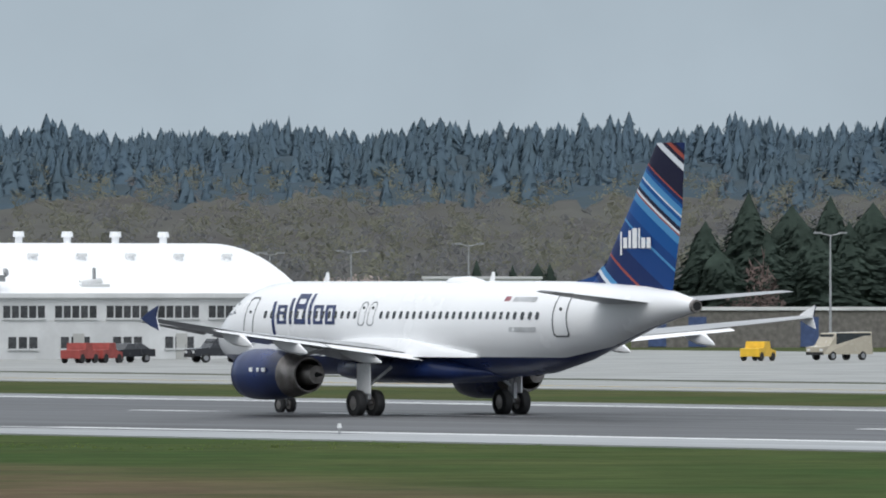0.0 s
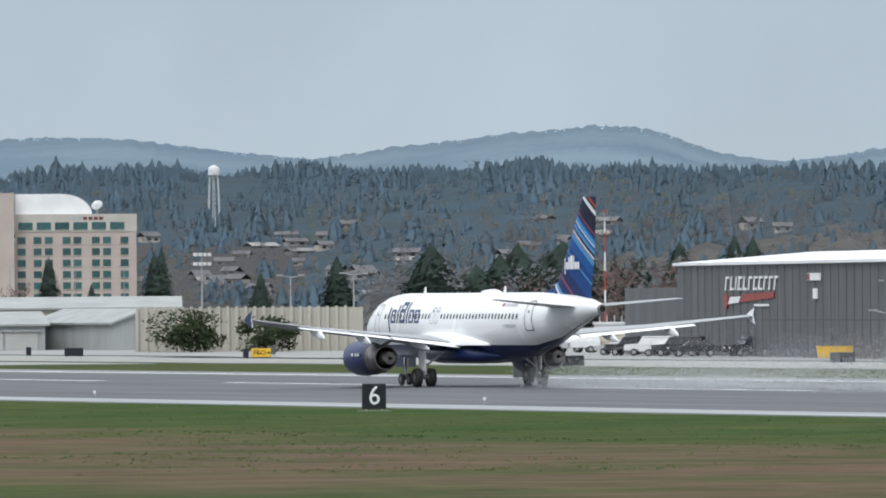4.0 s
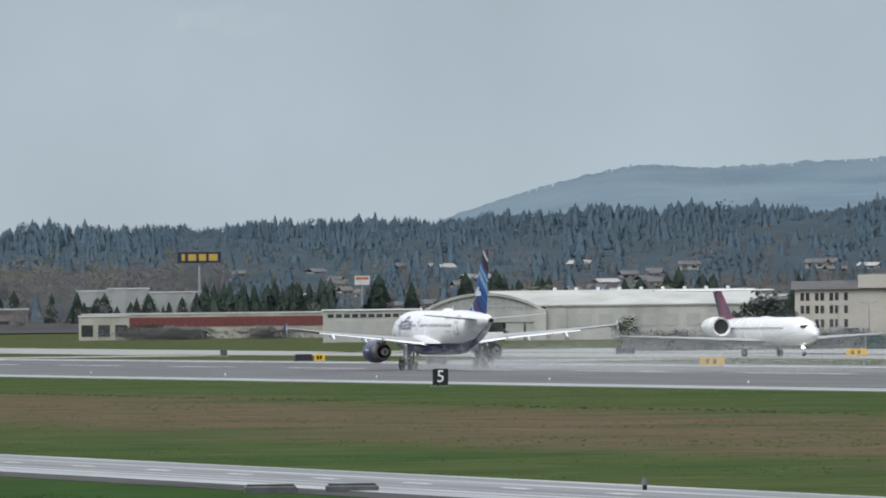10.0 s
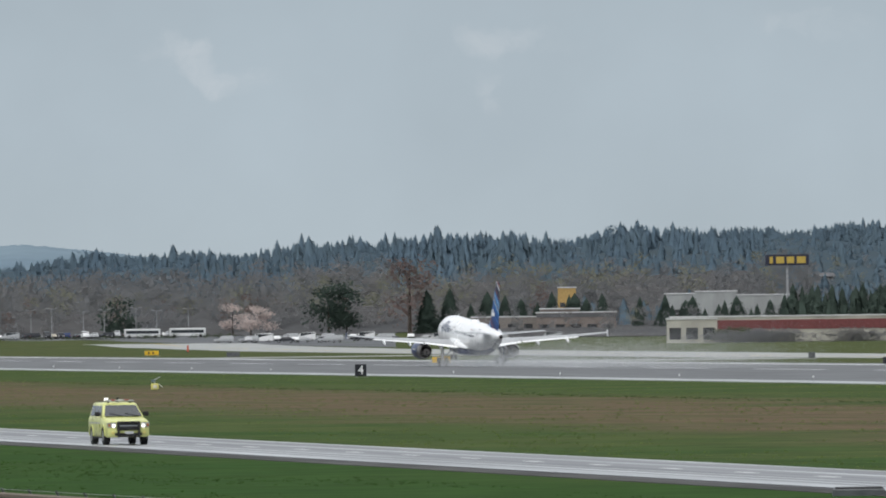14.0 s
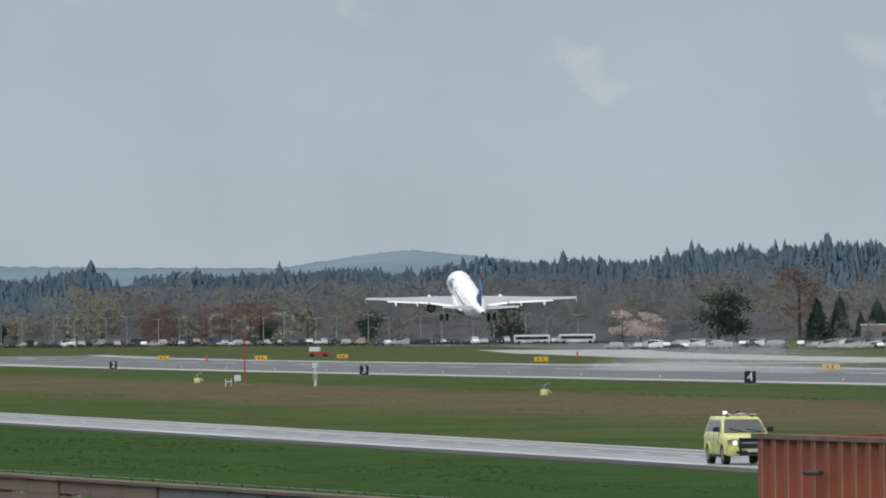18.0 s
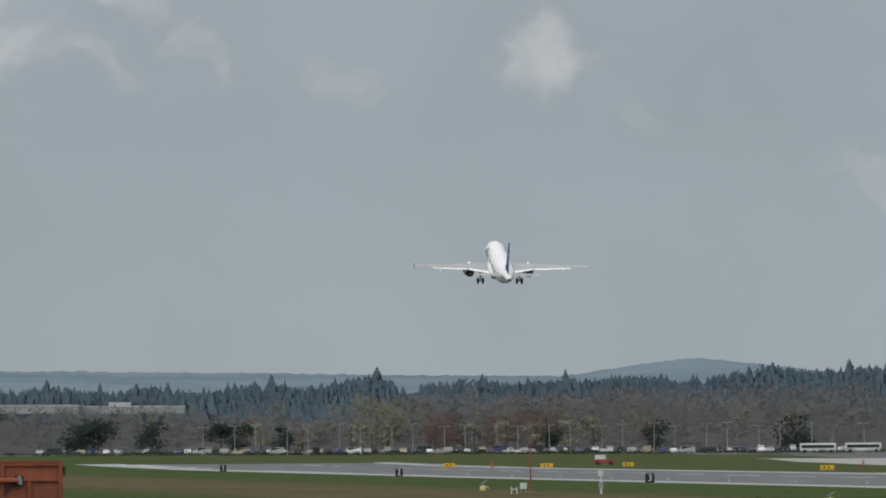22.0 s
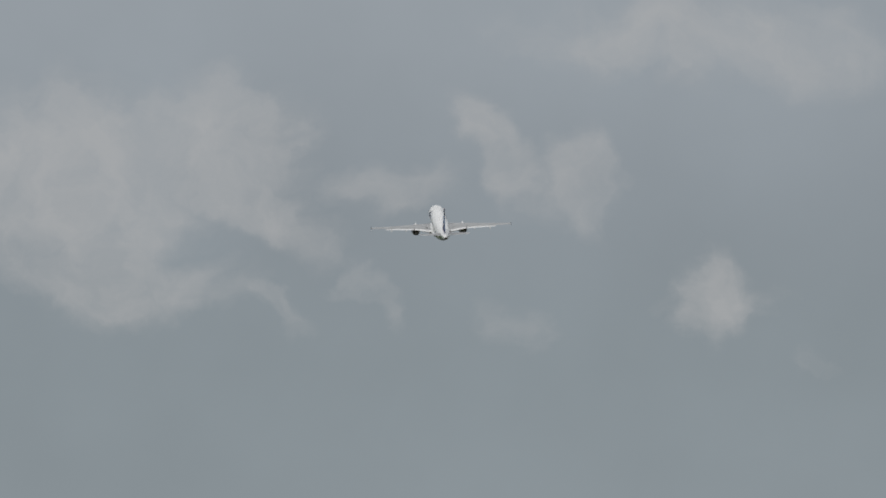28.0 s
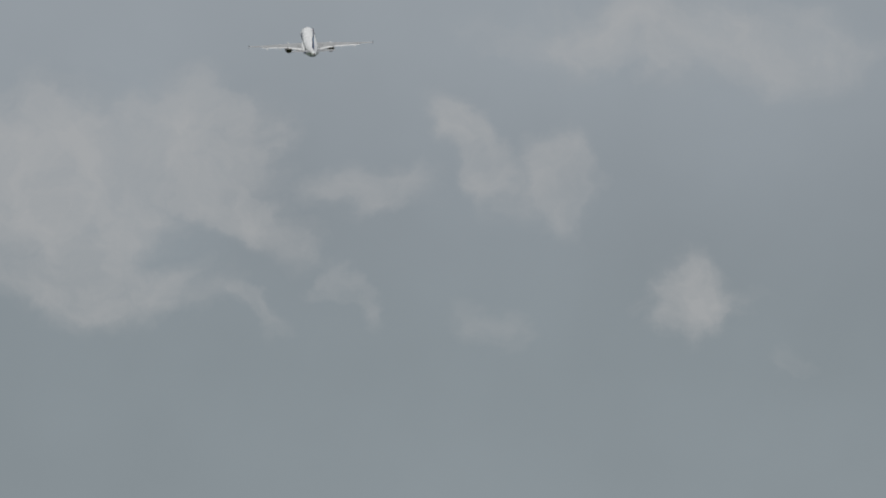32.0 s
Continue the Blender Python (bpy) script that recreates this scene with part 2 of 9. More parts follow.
def text_part(words, size, material, parent, m, name="letters", label=""):
    """Flat raised lettering in the built-in font, as a mesh."""
    cu = bpy.data.curves.new("lettering", "FONT")
    cu.body, cu.size, cu.extrude, cu.align_x, cu.align_y = words, size, 0.01, "CENTER", "CENTER"
    cu.resolution_u = 3
    tmp = new("lettering", cu)
    me = bpy.data.meshes.new_from_object(tmp.evaluated_get(bpy.context.evaluated_depsgraph_get()))
    bpy.data.objects.remove(tmp)
    me.materials.clear()
    me.materials.append(material)
    ob = new(name, me)
    ob.parent = parent
    ob.matrix_basis = m
    if label:
        ob["label"] = label
    return ob


def smooth(a, b, x):
    t = min(1, max(0, (x - a) / (b - a)))
    return t * t * (3 - 2 * t)


def ridge(az):
    """Height of the wooded ridge's ground by azimuth in degrees."""
    return float(np.interp(az, [-6, 4, 8, 10, 12, 14, 17, 20, 24, 26, 30, 36], [13, 13, 19, 25, 28, 31, 36, 43.5, 45, 45.5, 48, 50]))


def hill_foot(az):
    """Range at which the land starts to rise."""
    return float(np.interp(az, [4, 9, 11, 15, 21, 24, 30, 36], [3150, 3150, 2900, 2750, 2700, 1800, 1500, 1500]))


def ground_z(x, y):
    """Height of the land."""
    r = math.hypot(x, y)
    az = math.degrees(math.atan2(x, y))
    dip = -0.38 * smooth(250, 480, y) * (1 - 0.5 * smooth(1500, 2200, y))
    dip *= smooth(100, 150, x) * (1 - 0.7 * smooth(215, 275, x))
    hill = ridge(az) * smooth(hill_foot(az), 3800, r) if -8 < az < 46 else 6 * smooth(2500, 3800, r)
    flat = 2.2 * smooth(2100, 3000, r) * (1 - smooth(20, 24, az))
    return dip + flat + hill + (0.5 * noise.noise((x / 90, y / 90, 0)) * smooth(2000, 2800, r))


def ROAD_RISE(y):
    """Height of the public road along its length."""
    return 0.7 * smooth(95, 240, y)


def polar(az, r, z=None):
    """A point at an azimuth in degrees and a range; on the land if z is None."""
    x, y = r * math.sin(radians(az)), r * math.cos(radians(az))
    return Vector((x, y, ground_z(x, y) if z is None else z))


# ---- ground ----


def ground_material():
    m = mat("grass_and_bare_earth", (0.033, 0.064, 0.017), 0.95, var=0.35, scale=0.05, fine=0.8, second=(0.06, 0.078, 0.027), spec=0.02)
    nt = m.node_tree
    N, L = nt.nodes, nt.links
    bs = N["Principled BSDF"]
    grass = bs.inputs["Base Color"].links[0].from_socket
    tc = N.new("ShaderNodeTexCoord")
    sep = N.new("ShaderNodeSeparateXYZ")
    wob = N.new("ShaderNodeTexNoise")
    wob.inputs["Scale"].default_value, wob.inputs["Detail"].default_value = 0.02, 6
    wob.inputs["Roughness"].default_value = 0.62
    L.new(tc.outputs["Object"], wob.inputs["Vector"])
    add = N.new("ShaderNodeVectorMath")
    add.operation = "MULTIPLY_ADD"
    add.inputs[1].default_value = (44, 0, 0)
    L.new(wob.outputs["Color"], add.inputs[0])
    L.new(tc.outputs["Object"], add.inputs[2])
    L.new(add.outputs[0], sep.inputs[0])
    ramp = N.new("ShaderNodeValToRGB")
    stops = [(0.0, 0), (0.345, 0), (0.385, 0.85), (0.46, 1), (0.505, 0.8), (0.54, 0.05), (0.64, 0.0), (0.8, 0.25)]
    el = ramp.color_ramp.elements
    while len(el) < len(stops):
        el.new(0.5)
    for e, (p, v) in zip(el, stops):
        e.position, e.color = p, (v, v, v, 1)
    sc = N.new("ShaderNodeMath")
    sc.operation = "MULTIPLY"
    sc.inputs[1].default_value = 1 / 340
    L.new(sep.outputs[0], sc.inputs[0])
    L.new(sc.outputs[0], ramp.inputs[0])
    patch = N.new("ShaderNodeTexNoise")
    patch.inputs["Scale"].default_value, patch.inputs["Detail"].default_value = 0.07, 8
    patch.inputs["Roughness"].default_value = 0.7
    L.new(tc.outputs["Object"], patch.inputs["Vector"])
    pr = N.new("ShaderNodeMapRange")
    pr.inputs[1].default_value, pr.inputs[2].default_value = 0.33, 0.55
    L.new(patch.outputs[0], pr.inputs[0])
    mul = N.new("ShaderNodeMath")
    mul.operation = "MULTIPLY"
    L.new(ramp.outputs[0], mul.inputs[0])
    L.new(pr.outputs[0], mul.inputs[1])
    mix = N.new("ShaderNodeMix")
    mix.data_type = "RGBA"
    L.new(mul.outputs[0], mix.inputs[0])
    lush = N.new("ShaderNodeMapRange")
    lush.interpolation_type = "SMOOTHSTEP"
    lush.inputs[1].default_value, lush.inputs[2].default_value = 100, 84
    lush.inputs[3].default_value, lush.inputs[4].default_value = 0, 0.75
    L.new(sep.outputs[0], lush.inputs[0])
    deep = N.new("ShaderNodeMix")
    deep.data_type = "RGBA"
    L.new(lush.outputs[0], deep.inputs[0])
    L.new(grass, deep.inputs[6])
    deep.inputs[7].default_value = (0.022, 0.058, 0.012, 1)
    L.new(deep.outputs[2], mix.inputs[6])
    mix.inputs[7].default_value = (0.115, 0.081, 0.055, 1)
    mottle = N.new("ShaderNodeTexNoise")
    mottle.inputs["Scale"].default_value, mottle.inputs["Detail"].default_value = 0.22, 8
    mottle.inputs["Roughness"].default_value = 0.75
    L.new(tc.outputs["Object"], mottle.inputs["Vector"])
    amt = N.new("ShaderNodeMapRange")
    amt.inputs[1].default_value, amt.inputs[2].default_value, amt.inputs[3].default_value, amt.inputs[4].default_value = 0.3, 0.7, 0.6, 1.35
    L.new(mottle.outputs[0], amt.inputs[0])
    shade = N.new("ShaderNodeVectorMath")
    shade.operation = "SCALE"
    L.new(mix.outputs[2], shade.inputs[0])
    L.new(amt.outputs[0], shade.inputs[3])
    L.new(shade.outputs[0], bs.inputs["Base Color"])
    return m


def sheet(name, verts, faces, material, kind="structure", label="", category="", parent=None, smooth_it=True):
    me = bpy.data.meshes.new(name)
    me.from_pydata(verts, [], faces)
    me.materials.append(material)
    if smooth_it:
        me.shade_smooth()
    ob = new(name, me)
    if parent is not None:
        ob.parent = parent
    return tagged(ob, label, category, "", kind)


def build_ground():
    azs = list(np.linspace(-7, 44, 120)) + list(np.linspace(46, 351, 52))
    rs = [2.0] + [20 * 1.09 ** i for i in range(12)] + list(np.linspace(60, 480, 48)) + list(np.linspace(492, 1200, 60)) + list(np.linspace(1225, 4900, 84))
    verts, faces = [(0, 0, 0)], []
    for r in rs:
        for a in azs:
            verts.append(tuple(polar(a, r)))
    n = len(azs)
    for j in range(n):
        faces.append((0, 1 + (j + 1) % n, 1 + j))
    for i in range(len(rs) - 1):
        for j in range(n):
            k = (j + 1) % n
            a, b, c, d = 1 + i * n + j, 1 + i * n + k, 1 + (i + 1) * n + k, 1 + (i + 1) * n + j
            faces.append((a, b, c, d))
    sheet("ground", verts, faces, ground_material(), label="airfield grass with a worn brown band, rising to wooded hills", category="ground")


def strip(name, x0, x1, y0, y1, lift, material, label, category, kind="structure", parent=None, skew=0.0):
    """A flat strip along the airfield that follows the land; skew shifts x per metre of y."""
    n = max(2, int((y1 - y0) / 25) + 1)
    ys = np.linspace(y0, y1, n)
    verts, faces = [], []
    for y in ys:
        for x in (x0, x1):
            xx = x + skew * (y - 600)
            z = ground_z(xx, y)
            verts += [(xx, y, z + lift), (xx, y, z - 0.25)]
    for i in range(n - 1):
        a = 4 * i
        b = a + 4
        faces += [(a, a + 2, b + 2, b), (a + 1, b + 1, b + 3, a + 3), (a, b, b + 1, a + 1), (a + 2, a + 3, b + 3, b + 2)]
    faces += [(0, 1, 3, 2), (4 * n - 4, 4 * n - 2, 4 * n - 1, 4 * n - 3)]
    return sheet(name, verts, faces, material, kind, label, category, parent, False)


ASPHALT = mat("wet_grey_asphalt", (0.062, 0.064, 0.068), 0.55, var=0.18, scale=0.35, fine=6, stretch=(1, 0.06, 1), spec=0.5)
SHOULDER = mat("pale_wet_shoulder", (0.3, 0.31, 0.312), 0.4, var=0.16, scale=0.5, fine=4, stretch=(1, 0.06, 1), second=(0.22, 0.225, 0.225))
FAR_SHOULDER = mat("grey_wet_shoulder", (0.15, 0.155, 0.157), 0.45, var=0.15, scale=0.5, fine=4, stretch=(1, 0.06, 1))
CONCRETE = mat("damp_concrete", (0.285, 0.29, 0.275), 0.5, var=0.14, scale=0.15, fine=3)
ROAD_WET = mat("wet_service_road", (0.15, 0.15, 0.158), 0.42, var=0.25, scale=0.75, fine=5, stretch=(1, 0.02, 1), second=(0.085, 0.085, 0.092))
# pale colour that paints the sky's reflection on the wet road
ROAD_SHEEN = mat("pale_road_sheen", (0.4, 0.41, 0.415), 0.35, var=0.15, scale=0.8, fine=3, stretch=(1, 0.03, 1), second=(0.2, 0.205, 0.21))
VERGE = mat("dark_wet_gravel_verge", (0.042, 0.04, 0.038), 0.9, var=0.3, scale=0.4, fine=3, stretch=(1, 0.15, 1))
LINE_WHITE = mat("white_line_paint", (0.74, 0.75, 0.75), 0.5, var=0.1, scale=1, fine=8)
LINE_YELLOW = mat("yellow_line_paint", (0.55, 0.38, 0.05), 0.5, var=0.15)
RUBBER_MARK = mat("dark_rubber_marks", (0.035, 0.035, 0.037), 0.5, var=0.25, scale=0.5, fine=6, stretch=(1, 0.05, 1))
LOT = mat("damp_lot_asphalt", (0.12, 0.125, 0.132), 0.85, var=0.15, scale=0.05, fine=0.6, spec=0.1)
CL = 246.0


def build_pavement():
    road = strip("runway", 205, 277, -500, 2420, 0.05, ASPHALT, "grey grooved asphalt runway with white edge lines, damp", "runway")
    strip("runway_shoulder", 200.2, 211.4, -500, 2440, 0.058, SHOULDER, "pale damp paved shoulder of the runway", "pavement")
    strip("runway_shoulder", 270.5, 276, -500, 2440, 0.058, FAR_SHOULDER, "pale damp paved shoulder of the runway", "pavement")
    for x0, x1 in ((211.5, 213.1), (268.2, 269.6)):
        strip("edge_line", x0, x1, -500, 2410, 0.066, LINE_WHITE, "", "", "", road)
    strip("rubber_band", CL - 6.5, CL - 2.2, -200, 1500, 0.056, RUBBER_MARK, "", "", "", road)
    strip("rubber_band", CL + 2.2, CL + 6.5, -200, 1500, 0.056, RUBBER_MARK, "", "", "", road)
    for y in range(-300, 2380, 61):
        strip("centre_dash", CL - 0.45, CL + 0.45, y, y + 36, 0.064, LINE_WHITE, "", "", "", road)
    for y in (331, 482, 632, 782, 932, 1500, 1650, 1800):
        for k in range(2):
            strip("touchdown_bar", 230 + 2.6 * k, 231.5 + 2.6 * k, y - 12, y + 12, 0.064, LINE_WHITE, "", "", "", road)
    # parallel taxiway, connectors and apron
    strip("taxiway", 315, 346, -500, 1450, 0.05, CONCRETE, "pale damp concrete taxiway beside the runway", "taxiway")
    strip("taxiway", 258, 295, 1450, 2500, 0.05, CONCRETE, "pale damp concrete taxiway veering away from the runway", "taxiway", skew=0.06)
    strip("taxiway_line", 324, 324.6, -500, 1450, 0.06, LINE_YELLOW, "thin yellow taxiway centre line", "marking")
    strip("taxiway_line", 273, 273.6, 1450, 2500, 0.06, LINE_YELLOW, "thin yellow taxiway centre line", "marking", skew=0.06)
    strip("apron", 352, 520, 250, 1500, 0.05, CONCRETE, "wide damp concrete apron before the hangars", "apron")
    for y in (835, 1130, 1390, 1700):
        strip("connector", 276, 309 if y < 1450 else 326, y, y + 38, 0.05, CONCRETE, "short concrete connector between runway and taxiway", "taxiway")
        strip("connector", 340, 352, y + 30, y + 90, 0.05, CONCRETE, "short concrete connector between taxiway and apron", "taxiway")
    # service road on the near side, with broken white line
    rd = strip("service_road", 66.8, 76.8, -400, 1500, 0.05, ROAD_WET, "wet two-lane perimeter service road across the grass", "road", skew=-0.018)
    # edge strips and thin streaks carry that painted reflection
    for x0, w in ((66.85, 1.5), (76.0, 0.7)):
        strip("road_edge", x0, x0 + w, -400, 1500, 0.056, ROAD_SHEEN, "", "", "", rd, skew=-0.018)
    for x0, w in ((68.9, 0.5), (70.2, 0.35), (73.6, 0.6)):
        strip("wet_streak", x0, x0 + w, -400, 1500, 0.055, ROAD_SHEEN, "", "", "", rd, skew=-0.018)
    for y in range(150, 1200, 12):
        strip("road_dash", 71.9, 72.15, y, y + 3, 0.06, LINE_WHITE, "", "", "", rd, skew=-0.018)
    for x0, w in ((64.9, 1.9), (76.8, 0.5)):
        strip("road_verge", x0, x0 + w, -400, 1500, 0.02, VERGE, "", "", "", rd, skew=-0.018)


def conifer_line(az):
    """Range beyond which dense conifers stand."""
    foot = hill_foot(az)
    up = float(np.interp(az, [3, 10, 11.5, 19.5, 24, 27, 36], [0.42, 0.42, 0.5, 0.54, 0.56, 0.45, 0.45])) + 0.1 * noise.noise((az * 1.6, 0, 7))
    return foot + up * (3800 - foot)


def clearing(az, r):
    """True where houses rather than conifers stand on the slope."""
    return noise.noise((az * 2.4, r / 150, 5)) < -0.02


def conifer_size(az):
    """How tall the ridge's conifers grow, by azimuth."""
    return float(np.interp(az, [20, 24, 25.5, 29, 31], [0.72, 0.74, 0.9, 1.0, 1.08]))


def woodland_floor():
    """Dense understory raised to cover the dark gaps between the ridge's trees, sinking to leaf litter lower down."""
    azs = np.linspace(2.2, 37.5, 420)
    verts, n = [], 44
    for a in azs:
        r0 = max(hill_foot(a) + 60, 3060 if a < 12 else 0)
        for u in np.linspace(0, 1, n):
            r = r0 + (4050 - r0) * u
            low = conifer_line(a)
            thick = 4.6 * conifer_size(a) * smooth(low - 30, low + 90, r) * (1 - smooth(3880, 3960, r))
            verts.append(tuple(polar(a, r) + Vector((0, 0, 1.2 + thick * (0.85 + 0.4 * noise.noise((a * 12, r / 25, 4)))))))
    faces = [(i * n + j, i * n + j + 1, (i + 1) * n + j + 1, (i + 1) * n + j) for i in range(len(azs) - 1) for j in range(n - 1)]
    # pale blue carries the haze, toned to merge with the trees above
    m = mat("haze_blue_undergrowth", (0.148, 0.21, 0.262), 1.0, var=0.12, scale=0.02, fine=0.2, second=(0.145, 0.188, 0.212), spec=0.0)
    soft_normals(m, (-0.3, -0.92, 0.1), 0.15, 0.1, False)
    sheet("woodland_floor", verts, [f[::-1] for f in faces], m, label="leaf litter and undergrowth beneath the wooded ridge, coloured pale blue for haze", category="ground")


def brush_layer(name, az0, az1, r0, r1, thick, material, label):
    """A thicket that fills the space between leafless trees."""
    azs = np.linspace(az0, az1, int((az1 - az0) * 14))
    n = 14
    verts = []
    for a in azs:
        for j in range(n):
            r = r0 + (r1 - r0) * j / (n - 1)
            up = smooth(r0, r0 + 60, r) * (1 - smooth(r1 - 60, r1, r)) * smooth(az0, az0 + 0.5, a) * (1 - smooth(az1 - 0.5, az1, a))
            verts.append(tuple(polar(a, r) + Vector((0, 0, 0.3 + thick * up * (1 + 0.55 * noise.noise((a * 7, r / 60, 1)) + 0.3 * noise.noise((a * 25, r / 20, 2)))))))
    faces = [(i * n + j, (i + 1) * n + j, (i + 1) * n + j + 1, i * n + j + 1) for i in range(len(azs) - 1) for j in range(n - 1)]
    sheet(name, verts, faces, material, "stuff", label, "thicket")


def car_park(az0, az1, r0, r1):
    """Paved far car park that follows the land."""
    azs = np.linspace(az0, az1, 28)
    rs = np.linspace(0, 1, 12)
    verts = []
    for a in azs:
        near = min(max(r0, 402 / math.sin(radians(a))), r1 - 70)
        verts += [tuple(polar(a, near + (r1 - near) * u) + Vector((0, 0, 0.05))) for u in rs]
    n = len(rs)
    faces = [(i * n + j, i * n + j + 1, (i + 1) * n + j + 1, (i + 1) * n + j) for i in range(len(azs) - 1) for j in range(n - 1)]
    ob = sheet("car_park", verts, faces, LOT, label="damp grey paved car park beyond the airfield", category="car park", smooth_it=False)


build_ground()
build_pavement()
woodland_floor()
car_park(3.6, 10.2, 2000, 3060)
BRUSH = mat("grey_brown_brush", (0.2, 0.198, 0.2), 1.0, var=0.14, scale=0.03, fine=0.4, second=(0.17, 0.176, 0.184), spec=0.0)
soft_normals(BRUSH, (-0.3, -0.92, 0.1), 0.25, 0.2, False)
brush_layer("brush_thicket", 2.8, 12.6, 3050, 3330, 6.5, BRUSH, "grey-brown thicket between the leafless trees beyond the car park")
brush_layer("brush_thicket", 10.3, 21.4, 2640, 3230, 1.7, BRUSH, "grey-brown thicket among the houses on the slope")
# olive washed towards grey in the colour itself, in place of haze
BRUSH_OLIVE = mat("haze_greyed_olive_brush", (0.252, 0.258, 0.24), 1.0, var=0.14, scale=0.012, fine=0.1, second=(0.212, 0.21, 0.205), spec=0.0)
soft_normals(BRUSH_OLIVE, (-0.3, -0.92, 0.1), 0.2, 0.1, False)
brush_layer("brush_thicket", 21.2, 36.8, 1380, 2750, 4.5, BRUSH_OLIVE, "olive thicket between the leafless trees at the hill's foot, greyed for haze")

# ---- rough grass ----
TUFT = mat("rough_grass_blades", (0.046, 0.078, 0.022), 0.95, var=0.25, scale=0.2, fine=2, second=(0.08, 0.098, 0.03), spec=0.05, island=0.3)
WEED = mat("dark_weed_blades", (0.03, 0.062, 0.016), 0.95, var=0.3, scale=0.3, fine=2, spec=0.05, island=0.3)


for m in (TUFT, WEED):
    soft_normals(m, (0, -0.1, 0.95), 0.3, 0.4)


def tufts(name, spots, hgt, material, label):
    """Blades of grass in small fans; spots are x, y pairs."""
    rng = np.random.default_rng(len(spots))
    vs = []
    for x, y in spots:
        z = ground_z(x, y) - 0.02
        k = hgt * rng.uniform(0.5, 1.4)
        for _ in range(5):
            a, b = rng.normal(0, 0.8, 2) * k, rng.normal(0, 0.5, 2) * k
            w = 0.25 * k
            vs += [(x + a[0] - w, y + a[1], z), (x + a[0] + w, y + a[1] + w * 0.3, z), (x + a[0] + b[0], y + a[1] + b[1], z + k * rng.uniform(0.5, 1.0))]
    sheet(name, vs, [(3 * i, 3 * i + 1, 3 * i + 2) for i in range(len(vs) // 3)], material, "stuff", label, "grass", None, False)


def rough_grass():
    rng = np.random.default_rng(11)
    for name, n, x0, x1, y0, y1, h, m, cut in (("grass_tufts", 14000, 82, 200, 300, 1300, 0.09, TUFT, 0.0), ("grass_tufts", 5000, 46, 64, 170, 620, 0.07, WEED, 0.0), ("weed_clumps", 300, 96, 172, 300, 1150, 0.07, WEED, 0.2), ("weed_clumps", 120, 40, 64, 170, 600, 0.07, WEED, 0.2)):
        out = []
        while len(out) < n:
            x, y = rng.uniform(x0, x1), y0 + (y1 - y0) * rng.random() ** 1.3
            if noise.noise((x / 9, y / 40, 2)) > cut + rng.normal(0, 0.12):
                out.append((x, y))
        tufts(name, out, h, m, "rough grass standing above the mown airfield" if m is TUFT else "dark coarse weeds in clumps on the airfield")
    line = [(157 + 3 * noise.noise((y / 60, 0, 0)) + rng.normal(0, 1.2), y) for y in rng.uniform(320, 1100, 1500) if noise.noise((y / 25, 5, 0)) > -0.1]
    tufts("weed_line", line, 0.1, WEED, "line of dark weeds along a shallow ditch")


rough_grass()

# ---- runway distance signs ----
SIGN_BLACK = mat("black_sign_panel", (0.012, 0.013, 0.02), 0.35, var=0.1)
SIGN_WHITE = mat("white_sign_letter", (0.85, 0.85, 0.85), 0.4, var=0.03)
SIGN_YELLOW = mat("yellow_sign_panel", (0.78, 0.48, 0.03), 0.4, var=0.08)
SIGN_BACK = mat("grey_sign_back", (0.09, 0.095, 0.1), 0.5, var=0.15)


def distance_sign(digit, x, y):
    z = ground_z(x, y)
    yaw = -math.degrees(math.atan2(x, y)) * 0.4
    s = thing("distance_sign", pose(x, y, z, 0, 0, yaw), "black runway distance marker board with a white %s on short legs" % digit, "sign", "runway distance boards")
    part("board", box(-0.62, 0.62, -0.12, 0.12, 0.12, 1.42, bevel=0.03), SIGN_BLACK, s)
    for k in (-0.42, 0.42):
        part("leg", cyl(bmesh.new(), (k, 0, -0.1), (k, 0, 0.13), 0.05), METAL, s)
    part("base_slab", box(-0.8, 0.8, -0.4, 0.4, -0.1, 0.03), CONCRETE, s)
    text_part(digit, 1.38, SIGN_WHITE, s, pose(0, -0.125, 0.77, 90, 0, 0) @ Matrix.Diagonal((0.95, 1, 1, 1)), "digit")


for i, d in enumerate("654321"):
    distance_sign(d, 194.7, 494.1 + 304.8 * i)


# ---- airliner ----


